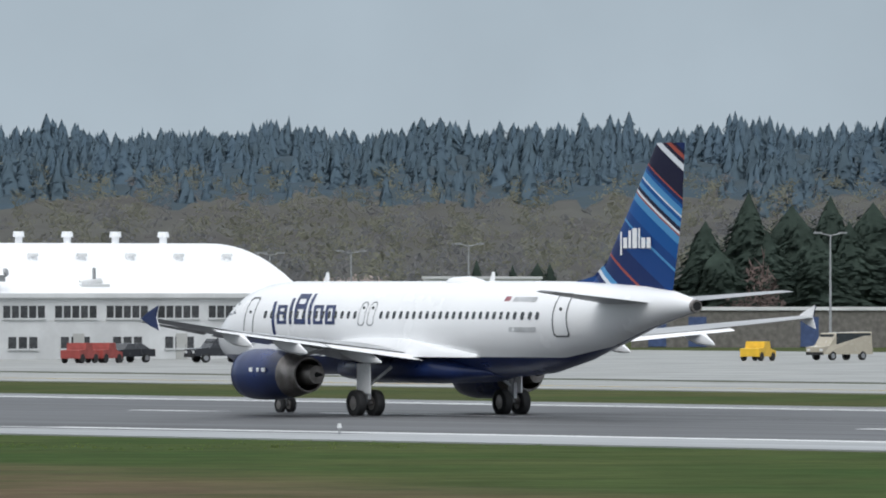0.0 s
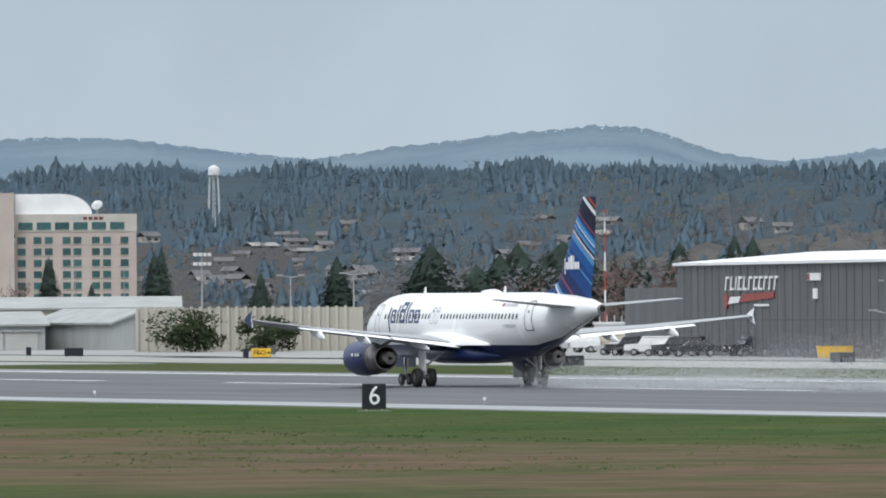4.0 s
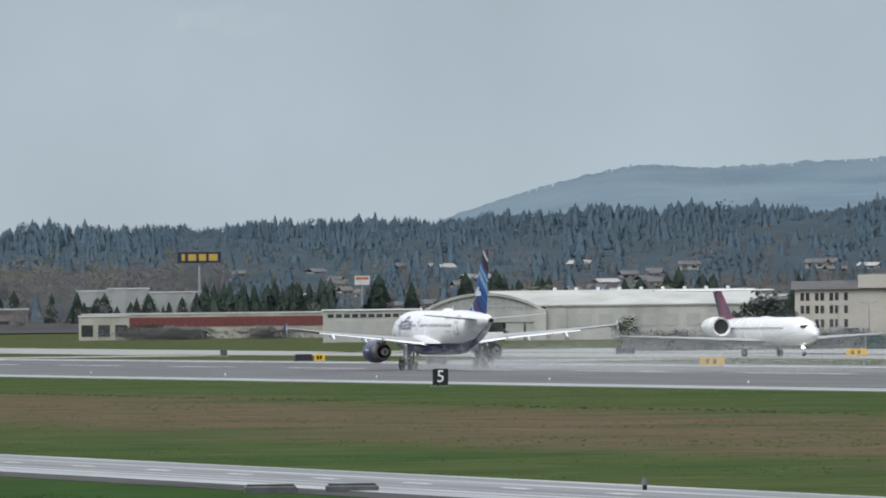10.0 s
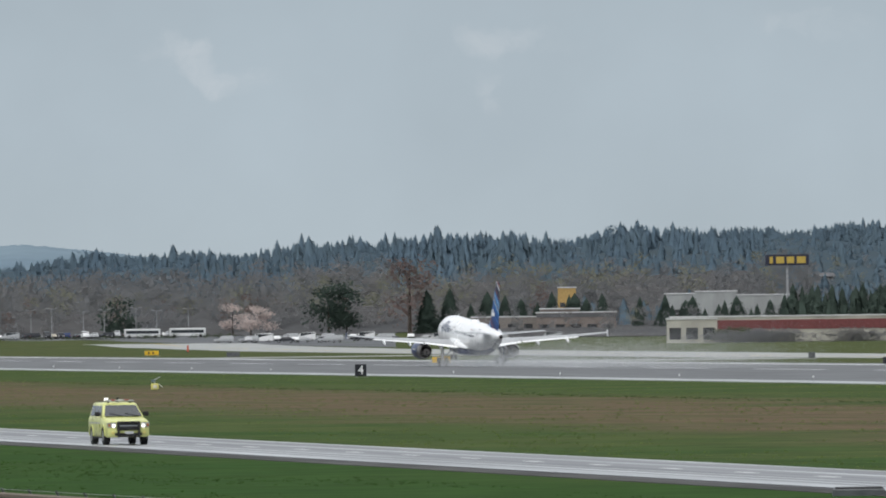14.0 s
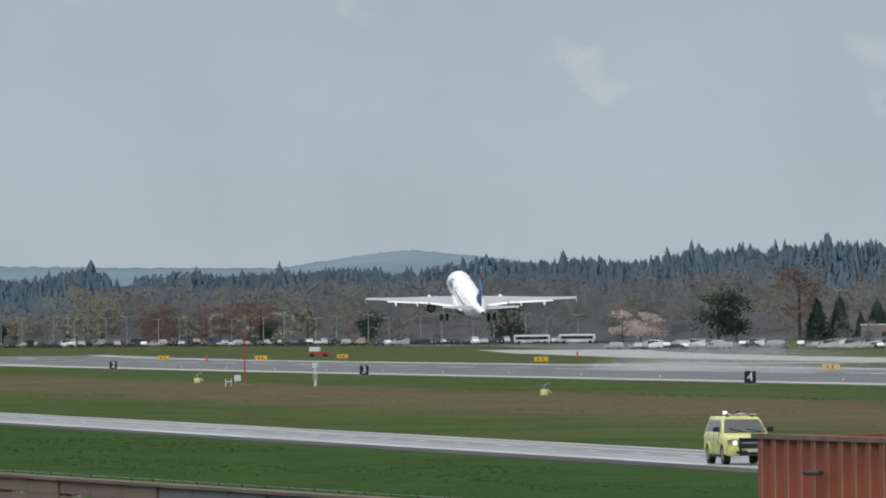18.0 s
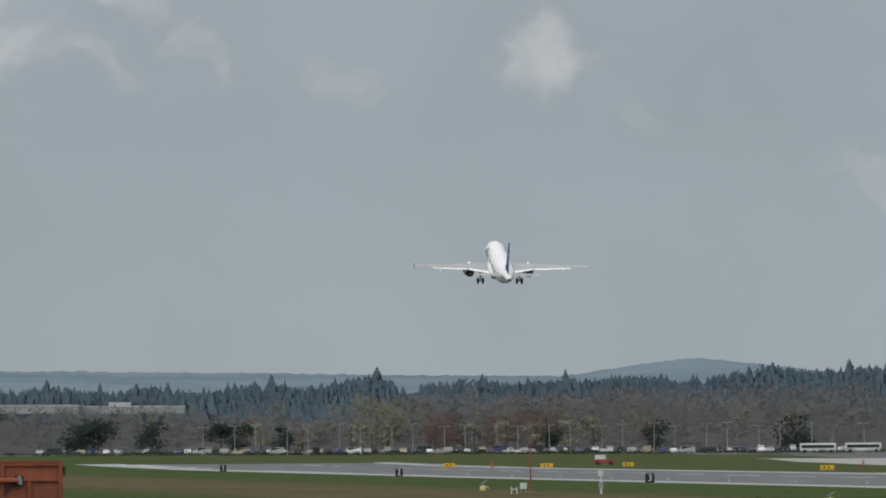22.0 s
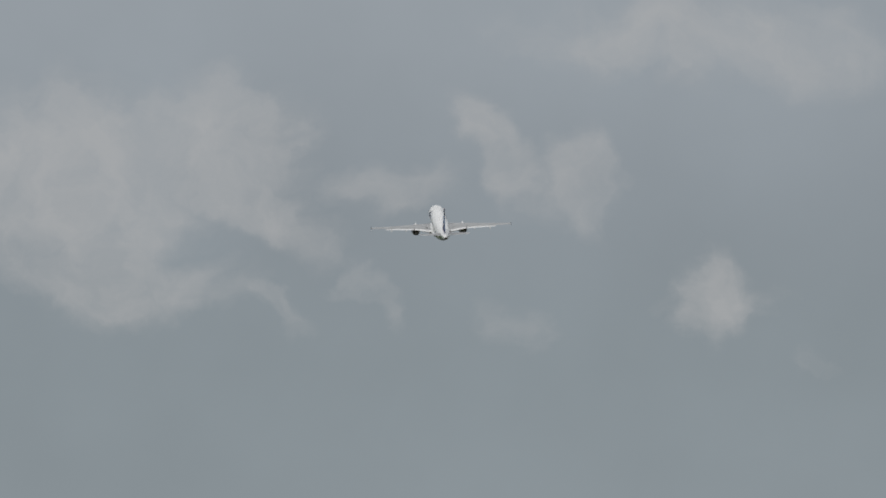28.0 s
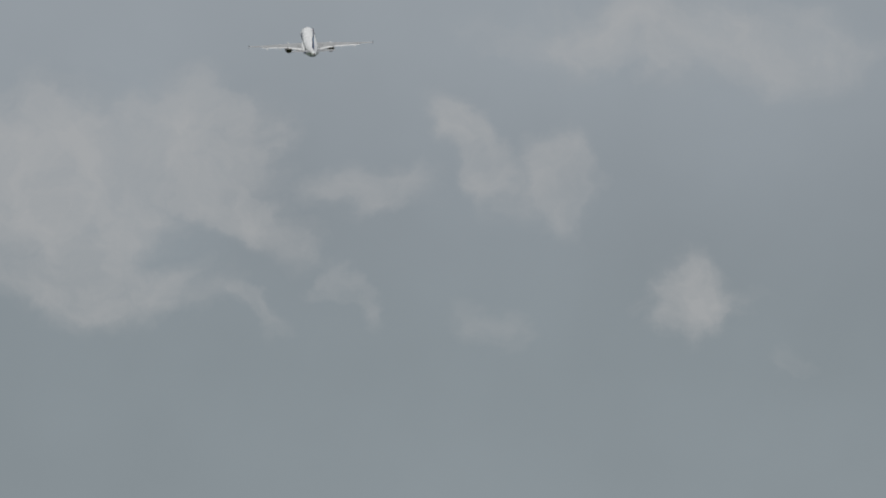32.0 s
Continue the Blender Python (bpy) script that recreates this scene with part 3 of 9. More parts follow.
def livery_tail():
    """Blue fin paint with slanted stripes."""
    m = mat("striped_blue_fin_paint", (0.02, 0.08, 0.3), 0.5, var=0.04, spec=0.2)
    nt = m.node_tree
    N, L = nt.nodes, nt.links
    tc = N.new("ShaderNodeTexCoord")
    sep = N.new("ShaderNodeSeparateXYZ")
    L.new(tc.outputs["Object"], sep.inputs[0])
    a = N.new("ShaderNodeMath")
    a.operation = "MULTIPLY_ADD"
    a.inputs[1].default_value = -0.6
    L.new(sep.outputs[1], a.inputs[0])
    L.new(sep.outputs[2], a.inputs[2])
    b = N.new("ShaderNodeMapRange")
    b.inputs[1].default_value, b.inputs[2].default_value = 12.5, 23.3
    L.new(a.outputs[0], b.inputs[0])
    r = N.new("ShaderNodeValToRGB")
    r.color_ramp.interpolation = "CONSTANT"
    navy, mid, light, white, red, black, dim = ((0.01, 0.024, 0.1), (0.01, 0.08, 0.27), (0.075, 0.25, 0.48), (0.66, 0.69, 0.73), (0.32, 0.07, 0.05), (0.012, 0.012, 0.035), (0.01, 0.05, 0.19))
    stops = [(0.0, dim), (0.1, navy), (0.128, white), (0.145, light), (0.175, navy), (0.245, red), (0.255, navy), (0.34, dim), (0.445, light), (0.455, dim), (0.5, mid),
             (0.565, light), (0.6, red), (0.609, white), (0.62, black), (0.64, light), (0.662, mid), (0.682, white), (0.69, light), (0.72, mid), (0.735, navy), (0.755, red),
             (0.764, black), (0.872, white), (0.9, black), (0.918, red), (0.938, black), (0.955, navy)]
    el = r.color_ramp.elements
    while len(el) < len(stops):
        el.new(0.5)
    for e, (p, c) in zip(el, stops):
        e.position, e.color = p, (*c, 1)
    L.new(b.outputs[0], r.inputs[0])
    L.new(r.outputs[0], N["Principled BSDF"].inputs["Base Color"])
    return m


FIN_PAINT = livery_tail()
# distance from the nose, half width, top, bottom
FUSELAGE = [(0.0, 0.03, 3.36, 3.30), (0.12, 0.36, 3.66, 3.0), (0.45, 0.74, 3.98, 2.66), (1.0, 1.09, 4.32, 2.36), (1.7, 1.4, 4.72, 2.13),
            (2.5, 1.64, 5.22, 1.98), (3.3, 1.79, 5.56, 1.88), (4.4, 1.91, 5.8, 1.8), (6.0, 1.975, 5.9, 1.76), (12, 1.975, 5.9, 1.76),
            (18, 1.975, 5.9, 1.76), (24, 1.975, 5.9, 1.76), (26.5, 1.94, 5.9, 1.92), (29, 1.75, 5.88, 2.42), (31.5, 1.42, 5.82, 3.1),
            (34, 0.98, 5.7, 3.82), (36, 0.6, 5.47, 4.28), (37.2, 0.38, 5.22, 4.5), (37.57, 0.3, 5.12, 4.55)]
NOSE_Y = 17.7


def hull_at(s):
    a = np.array(FUSELAGE)
    return [float(np.interp(s, a[:, 0], a[:, k])) for k in (1, 2, 3)]


def hull_point(s, z):
    """Point on the hull's right-hand skin at a station and height."""
    w, top, bot = hull_at(s)
    c, hz = (top + bot) / 2, (top - bot) / 2
    k = max(-0.999, min(0.999, (z - c) / hz))
    return Vector((w * math.sqrt(1 - k * k), NOSE_Y - s, z))


def hull_half(lower, split=2.62):
    rings = []
    n = 28
    for s, w, top, bot in FUSELAGE:
        c, hz = (top + bot) / 2, (top - bot) / 2
        zs = min(max(split, bot + 0.002), top - 0.002)
        a = math.asin(max(-1, min(1, (zs - c) / hz)))
        t0, t1 = (math.pi - a, 2 * math.pi + a) if lower else (a, math.pi - a)
        rings.append([(w * math.cos(t0 + (t1 - t0) * i / n), NOSE_Y - s, c + hz * math.sin(t0 + (t1 - t0) * i / n)) for i in range(n + 1)])
    bm = bmesh.new()
    vr = [[bm.verts.new(p) for p in r] for r in rings]
    for p, q in zip(vr, vr[1:]):
        for i in range(n):
            bm.faces.new((p[i], p[i + 1], q[i + 1], q[i]))
    return bm


def aerofoil(chord, thick, n=9):
    pts = []
    for i in range(n + 1):
        x = 0.5 * (1 - math.cos(math.pi * i / n))
        pts.append((x, 5 * thick * (0.2969 * math.sqrt(x) - 0.126 * x - 0.3516 * x * x + 0.2843 * x ** 3 - 0.1015 * x ** 4)))
    loop = [(x * chord, y * chord) for x, y in pts] + [(x * chord, -0.75 * y * chord) for x, y in pts[-2:0:-1]]
    return loop


def wing_bm(stations, cut0=0.0, cut1=1.0, side=1, n=9):
    """stations: x, leading edge y, chord, z, thickness. cut0..cut1 of the chord."""
    bm = bmesh.new()
    rings = []
    for x, ly, ch, z, th in stations:
        rings.append([(side * x, ly - u, z + v) for u, v in aerofoil(ch, th, n)])
    return loft(bm, rings)


def wheel(name, parent, x, y, z, radius, width):
    bm = bmesh.new()
    prof = [(0.55, 0.5), (0.8, 0.5), (0.95, 0.42), (1.0, 0.25), (1.0, -0.25), (0.95, -0.42), (0.8, -0.5), (0.55, -0.5)]
    n = 20
    vs = [[bm.verts.new((w * width, r * radius * math.cos(2 * math.pi * i / n), r * radius * math.sin(2 * math.pi * i / n))) for r, w in prof] for i in range(n)]
    for i in range(n):
        for j in range(len(prof) - 1):
            bm.faces.new((vs[i][j], vs[i][j + 1], vs[(i + 1) % n][j + 1], vs[(i + 1) % n][j]))
    w = part(name, bm, DARK, parent, smooth=True)
    w.matrix_basis = Matrix.Translation((x, y, z))
    part("rim", cyl(bmesh.new(), (-0.4 * width, 0, 0), (0.4 * width, 0, 0), 0.57 * radius, n=14), HOT_METAL, w)
    return w


def build_airliner():
    p = thing("airliner", pose(CL, 381.3, -0.19), "white narrow-body jet airliner with navy belly and striped blue fin", "airplane")
    part("fuselage", hull_half(False), WHITE_PAINT, p, "glossy white upper fuselage", True)
    part("belly", hull_half(True), NAVY, p, "navy blue belly", True)
    # wing-body fairing
    bm = bmesh.new()
    rings = []
    for s, w, t, b in ((10.6, 0.5, 2.3, 1.9), (12, 1.7, 2.6, 1.55), (14, 2.15, 2.8, 1.42), (18, 2.2, 2.8, 1.42), (21, 1.9, 2.5, 1.5), (23.2, 0.8, 2.1, 1.75)):
        c, hz = (t + b) / 2, (t - b) / 2
        rings.append([(w * math.copysign(abs(math.cos(a)) ** 0.7, math.cos(a)), NOSE_Y - s, c + hz * math.copysign(abs(math.sin(a)) ** 0.7, math.sin(a))) for a in np.linspace(0, 2 * math.pi, 24, endpoint=False)])
    part("wing_fairing", loft(bm, rings), NAVY, p, "navy belly fairing between the wings", True)
    rings = []
    for s, w, t, b in ((10.9, 1.85, 2.85, 2.6), (12.5, 2.2, 3.25, 2.6), (14.5, 2.4, 3.42, 2.6), (18, 2.42, 3.4, 2.6), (21, 2.2, 3.05, 2.6), (23.4, 1.85, 2.72, 2.6)):
        rings.append([(w, NOSE_Y - s, b), (w * 0.98, NOSE_Y - s, b + 0.55 * (t - b)), (w * 0.9, NOSE_Y - s, t), (0.6, NOSE_Y - s, t), (-0.6, NOSE_Y - s, t), (-w * 0.9, NOSE_Y - s, t), (-w * 0.98, NOSE_Y - s, b + 0.55 * (t - b)), (-w, NOSE_Y - s, b)])
    part("wing_root_fairing", loft(bmesh.new(), rings), WHITE_PAINT, p, "white wing root fairing", True)
    # windows
    w0 = None
    pane = bmesh.new()
    prism(pane, [(0.115 * math.copysign(abs(math.cos(a)) ** 0.6, math.cos(a)), 0.175 * math.copysign(abs(math.sin(a)) ** 0.6, math.sin(a))) for a in np.linspace(0, 2 * math.pi, 12, endpoint=False)], "x", -0.03, 0.012)
    for side in (1, -1):
        for i in range(47):
            s = 6.3 + 0.533 * i
            if 13.8 < s < 15.6 or s > 28.3:
                continue
            q = hull_point(s, 4.42)
            tilt = -math.degrees(math.asin((4.42 - 3.83) / 2.07))
            m = Matrix.Translation((side * q.x, q.y, q.z)) @ (pose(0, 0, 0, 0, 0, 180 if side < 0 else 0)) @ pose(0, 0, 0, 0, tilt, 0)
            if w0 is None:
                w0 = part("window", pane, GLASS_DARK, p)
                w0.matrix_basis = m
            else:
                share(w0, "window", p, m)
    # doors as raised rims with a handle plate
    rim_grey = mat("grey_door_outline", (0.1, 0.11, 0.12), 0.4, var=0.1)
    for side in (1, -1):
        for s, z0, z1, half in ((4.9, 3.35, 5.2, 0.42), (29.7, 3.5, 5.4, 0.48), (14.35, 3.95, 5.0, 0.26), (15.1, 3.95, 5.0, 0.26)):
            bm = bmesh.new()
            loop = [(s - half, z0 + 0.1), (s - half, z1 - 0.12), (s - half + 0.14, z1), (s + half - 0.14, z1), (s + half, z1 - 0.12), (s + half, z0 + 0.1), (s + half - 0.12, z0), (s - half + 0.12, z0)]
            fine = []
            for a, b in zip(loop, loop[1:] + loop[:1]):
                k = 5
                fine += [(a[0] + (b[0] - a[0]) * j / k, a[1] + (b[1] - a[1]) * j / k) for j in range(k)]
            cs, cz = s, (z0 + z1) / 2
            outer, inner = [], []
            for u, v in fine:
                for lst, k, lift in ((outer, 1.0, 1.006), (inner, 0.9, 1.006)):
                    q = hull_point(cs + (u - cs) * (0.86 if lst is inner else 1), cz + (v - cz) * (0.93 if lst is inner else 1))
                    lst.append(bm.verts.new((side * (q.x + 0.012), q.y, q.z)))
            for i in range(len(fine)):
                j = (i + 1) % len(fine)
                bm.faces.new((outer[i], outer[j], inner[j], inner[i]))
            d = part("door", bm, rim_grey, p, "outlined cabin door")
            q = hull_point(s, (z0 + z1) / 2 + 0.25)
            part("door_window", cyl(bmesh.new(), (side * (q.x - 0.02), q.y, q.z), (side * (q.x + 0.02), q.y, q.z), 0.08), GLASS_DARK, d)
    # cockpit glass
    for side in (1, -1):
        for s0, s1, za, zb in ((1.75, 2.35, 4.35, 4.95), (2.42, 2.95, 4.4, 4.98), (3.0, 3.4, 4.45, 4.95)):
            bm = bmesh.new()
            vs = []
            for s, z in ((s0, za), (s1, za), (s1, zb), (s0 + 0.25, zb)):
                q = hull_point(s, min(z, hull_at(s)[1] - 0.1))
                vs.append(bm.verts.new((side * (q.x + 0.015), q.y, q.z)))
            bm.faces.new(vs)
            part("cockpit_window", bm, GLASS_DARK, p)
    # brand name on the forward hull as plain slanted strokes
    for side in (1, -1):
        x0 = 6.9
        for k, (w, lo, hi) in enumerate(((0.24, 3.45, 5.0), (0.8, 4.0, 4.85), (0.24, 4.0, 5.15), (0.95, 4.0, 5.35), (0.24, 4.0, 5.35), (0.8, 4.0, 4.85), (0.8, 4.0, 4.85))):
            bm = bmesh.new()
            nz = 6
            cols = []
            for s in (x0, x0 + 0.22, x0 + w - 0.22, x0 + w) if w > 0.3 else (x0, x0 + w):
                col = []
                for j in range(nz + 1):
                    z = lo + (hi - lo) * j / nz
                    q = hull_point(s + (0.28 * (z - 4.2)) * side, z)
                    col.append(bm.verts.new((side * (q.x + 0.014), q.y, q.z)))
                cols.append(col)
            if len(cols) == 2:
                pairs = [(cols[0], cols[1])]
            else:
                pairs = [(cols[0], cols[1]), (cols[2], cols[3])]
            for c0, c1 in pairs:
                for j in range(nz):
                    bm.faces.new((c0[j], c0[j + 1], c1[j + 1], c1[j]))
            if len(cols) == 4:
                for j in (0, nz - 1):
                    bm.faces.new((cols[1][j], cols[1][j + 1], cols[2][j + 1], cols[2][j]))
                if k in (1, 3):
                    bm.faces.new((cols[1][3], cols[1][4], cols[2][4], cols[2][3]))
            part("name_stroke", bm, NAVY, p)
            x0 += w + 0.2
        # registration as a plain bar, and a flag bar
        for s, w, z, c in ((26.0, 1.7, 5.02, GEAR_GREY), (25.3, 0.45, 5.04, mat("faded_flag_red", (0.3, 0.1, 0.12), 0.5)), (26.2, 1.9, 3.72, GEAR_GREY)):
            bm = bmesh.new()
            vs = []
            for a, b in ((s, z), (s + w, z), (s + w, z + 0.2), (s, z + 0.2)):
                q = hull_point(a, b)
                vs.append(bm.verts.new((side * (q.x + 0.012), q.y, q.z)))
            bm.faces.new(vs)
            part("marking_bar", bm, c, p)
    # wings
    WS = [(0.6, 6.5, 7.4, 2.62, 0.14), (2.0, 5.8, 6.7, 2.75, 0.14), (6.4, 3.4, 3.95, 3.25, 0.12), (11.5, 0.5, 2.8, 3.68, 0.11), (17.0, -2.75, 1.5, 4.3, 0.10)]
    for side in (-1, 1):
        wing = part("wing", wing_bm(WS, side=side), GREY_WING, p, "light grey swept wing", True)
        # flaps hang behind and below the trailing edge
        for nm, a, b in (("flap", 0, 2), ("flap", 2, 3)):
            def te(i, f):
                x, ly, ch, z, th = WS[i]
                x2, ly2, ch2, z2, th2 = WS[i + 1]
                return x + (x2 - x) * f, ly - ch + (ly2 - ch2 - ly + ch) * f, z + (z2 - z) * f, ch + (ch2 - ch) * f
            ends = (te(1, 0.02), te(1, 0.98)) if a == 0 else (te(2, 0.02), te(3, 0.35))
            bm = bmesh.new()
            rings = []
            for x, y, z, ch in ends:
                c = 0.17 * ch + 0.28
                rings.append([(side * x, y + 0.3 - u * math.cos(0.2) + v * math.sin(0.2), z - 0.05 - u * math.sin(0.2) + v) for u, v in aerofoil(c, 0.13, 5)])
            part(nm, loft(bm, rings), WHITE_PAINT, wing, "lowered white flap", True)
        # slats in front of the leading edge
        for i in (1, 2, 3):
            bm = bmesh.new()
            rings = []
            for j, f in ((i, 0.06), (i, 0.94)):
                x, ly, ch, z, th = [WS[j][k] + (WS[j + 1][k] - WS[j][k]) * f for k in range(5)]
                c = 0.14 * ch
                rings.append([(side * x, ly + 0.22 - u, z - 0.14 + v + 0.25 * u) for u, v in aerofoil(c, 0.2, 5)])
            part("slat", loft(bm, rings), METAL, wing, "bare metal slat", True)
        # wing-tip fence
        bm = bmesh.new()
        x, ly, ch, z, th = WS[-1]
        shape = [(ly - 0.2, z), (ly - 0.8, z + 0.28), (ly - 1.6, z + 0.55), (ly - 1.4, z + 0.05), (ly - 1.65, z - 0.5), (ly - 0.9, z - 0.3)]
        prism(bm, shape, "x", side * (x + 0.04), side * (x + 0.08))
        part("wingtip_fence", bm, NAVY, wing, "navy outer face of the wing-tip fence")
        part("wingtip_fence_inner", prism(bmesh.new(), shape, "x", side * x, side * (x + 0.037)), WHITE_PAINT, wing, "white inner face of the wing-tip fence")
        # flap track fairings
        for x in (4.2, 8.4, 12.0):
            x, ly, ch, z = [float(np.interp(x, [w[0] for w in WS], [w[k] for w in WS])) for k in (0, 1, 2, 3)]
            bm = bmesh.new()
            rings = []
            y0 = ly - ch * 0.55
            for u, r, dz in ((0, 0.03, -0.1), (0.5, 0.17, -0.2), (1.3, 0.23, -0.3), (2.2, 0.2, -0.42), (3.0, 0.04, -0.62)):
                k = u * (0.5 + ch / 8)
                rings.append([(side * x + 0.75 * r * math.cos(a), y0 - k, z + dz + 1.3 * r * math.sin(a)) for a in np.linspace(0, 2 * math.pi, 8, endpoint=False)])
            part("flap_fairing", loft(bm, rings), WHITE_PAINT, wing, smooth=True)
        # engine
        ex, ez, EA = side * 5.75, 1.82, -1.15
        bm = bmesh.new()
        n = 24
        prof = [(q + EA, w2) for q, w2 in ((7.55, 0.82), (7.68, 0.94), (7.55, 1.04), (6.9, 1.13), (5.8, 1.14), (4.8, 1.08), (3.9, 0.96))]
        rings = [[(ex + r * math.cos(a), y, ez + r * math.sin(a)) for a in np.linspace(0, 2 * math.pi, n, endpoint=False)] for y, r in prof]
        eng = part("engine_nacelle", loft(bm, rings, False, False), NAVY, p, "navy blue engine nacelle", True)
        bm = bmesh.new()
        prof = [(q + EA, w2) for q, w2 in ((3.95, 1.0), (3.3, 0.88), (2.75, 0.78), (2.75, 0.7), (4.5, 0.62), (6.0, 0.4))]
        rings = [[(ex + r * math.cos(a), y, ez + r * math.sin(a)) for a in np.linspace(0, 2 * math.pi, n, endpoint=False)] for y, r in prof]
        part("exhaust_nozzle", loft(bm, rings, False, True), HOT_METAL, eng, "heat-stained metal nozzle", True)
        part("intake_lip", loft(bmesh.new(), [[(ex + r * math.cos(a), y, ez + r * math.sin(a)) for a in np.linspace(0, 2 * math.pi, n, endpoint=False)] for y, r in ((7.56 + EA, 1.045), (7.69 + EA, 0.945), (7.55 + EA, 0.81), (6.6 + EA, 0.78))], False, False), METAL, eng, "bare metal intake lip", True)
        part("exhaust_plug", cyl(bmesh.new(), (ex, 3.2 + EA, ez), (ex, 1.7 + EA, ez), 0.3, 0.05, 12), HOLE, eng)
        part("core_nozzle", cyl(bmesh.new(), (ex, 4.4 + EA, ez), (ex, 2.1 + EA, ez), 0.58, 0.4, 16), HOT_METAL, eng, "core exhaust nozzle", True)
        part("fan", cyl(bmesh.new(), (ex, 6.62 + EA, ez), (ex, 6.7 + EA, ez), 0.82, n=16), HOLE, eng)
        bm = bmesh.new()
        prism(bm, [(6.3, 2.95), (5.0, 3.35), (3.6, 3.3), (2.0, 3.1), (0.6, 2.95), (2.4, 2.55), (6.2, 2.8)], "x", ex - 0.2, ex + 0.2)
        part("pylon", bm, WHITE_PAINT, eng)
        for y, ln in ((6.0 + EA, 0.5), (5.4 + EA, 0.35), (5.0 + EA, 0.55)):
            part("name_bar", box(ex + side * 1.08, ex + side * 1.13, y - ln * 0.7, y - 0.1, ez + 0.12, ez + 0.3), WHITE_PAINT, eng)
        # tailplane
        part("tailplane", wing_bm([(0.4, -13.9, 3.5, 4.95, 0.075), (6.1, -17.0, 1.4, 5.45, 0.075)], side=side), GREY_WING, p, "light grey tailplane", True)
        # main gear
        g = part("main_gear_leg", cyl(bmesh.new(), (0, 0, 0.55), (0, 0.05, -1.75), 0.13), METAL, p, "main landing gear with twin tyres")
        g.matrix_basis = Matrix.Translation((side * 3.8, 0, 2.35))
        part("side_stay", cyl(bmesh.new(), (-side * 1.3, 0, -0.2), (0, 0.02, -1.1), 0.07), GEAR_GREY, g)
        part("gear_door", box(side * 0.12, side * 0.18, -0.55, 0.5, -1.35, -0.05), WHITE_PAINT, g)
        part("axle", cyl(bmesh.new(), (-0.55, 0.05, -1.77), (0.55, 0.05, -1.77), 0.1), METAL, g)
        part("torque_link", box(-0.08, 0.08, -0.28, 0, -1.6, -0.9), GEAR_GREY, g)
        for k in (-0.47, 0.47):
            wheel("wheel", g, k, 0.05, -1.765, 0.585, 0.44)
        g["side"] = side
    # nose gear
    g = part("nose_gear_leg", cyl(bmesh.new(), (0, 0, 0), (0, 0.1, -1.45), 0.1), METAL, p, "nose landing gear with twin tyres")
    g.matrix_basis = Matrix.Translation((0, 12.64, 1.83))
    part("axle", cyl(bmesh.new(), (-0.35, 0.1, -1.45), (0.35, 0.1, -1.45), 0.07), METAL, g)
    for k in (-0.27, 0.27):
        wheel("wheel", g, k, 0.1, -1.45, 0.38, 0.22)
    for k in (-0.42, 0.42):
        part("gear_door", box(k - 0.02, k + 0.02, -0.6, 0.7, -0.65, -0.02), NAVY, g)
    # fin with dorsal fillet
    rings = []
    for z, ly, ch, th in ((5.5, -11.6, 6.6, 0.1), (6.6, -13.1, 5.35, 0.1), (9.0, -14.93, 4.0, 0.09), (11.76, -17.0, 2.1, 0.085)):
        rings.append([(v, ly - u, z) for u, v in [(q[0], q[1]) for q in aerofoil(ch, th, 8)]])
    fin = part("tail_fin", loft(bmesh.new(), rings), FIN_PAINT, p, "tall blue tail fin with slanted stripes", True)
    bm = bmesh.new()
    prism(bm, [(-10.6, 5.82), (-12.3, 6.1), (-13.3, 6.7), (-13.0, 5.75)], "x", -0.09, 0.09)
    part("dorsal_fillet", bm, FIN_PAINT, fin)
    for side in (1, -1):
        y = -14.55
        for w, lo, hi in ((0.1, 7.0, 8.0), (0.28, 7.3, 7.75), (0.18, 7.3, 8.05), (0.34, 7.3, 8.15), (0.1, 7.3, 8.15), (0.28, 7.3, 7.75), (0.28, 7.3, 7.75)):
            part("name_stroke", box(side * 0.205, side * 0.225, y - w, y, lo, hi), WHITE_PAINT, fin)
            y -= w + 0.12
    # tail cone exhaust, aerials, satellite hump
    part("exhaust_pipe", cyl(bmesh.new(), (0, -19.5, 4.84), (0, -20.02, 4.84), 0.34, 0.27, 14), HOT_METAL, p)
    part("exhaust_hole", cyl(bmesh.new(), (0, -20.0, 4.84), (0, -20.04, 4.84), 0.2, n=12), HOLE, p)
    for y, hgt in ((9.5, 0.42), (-4.0, 0.42)):
        bm = bmesh.new()
        prism(bm, [(y, 5.88), (y - 0.25, 5.88 + hgt), (y - 0.4, 5.88 + hgt), (y - 0.42, 5.88)], "x", -0.025, 0.025)
        part("blade_aerial", bm, WHITE_PAINT, p)
    rings = [[(w * math.cos(a), y, 5.82 + hh * math.sin(a)) for a in np.linspace(0, math.pi, 10)] for y, w, hh in ((-0.6, 0.1, 0.08), (-1.3, 0.5, 0.26), (-2.4, 0.55, 0.3), (-3.2, 0.35, 0.18), (-3.7, 0.05, 0.08))]
    part("satellite_hump", loft(bmesh.new(), rings), WHITE_PAINT, p, smooth=True)
    return p


airliner = build_airliner()


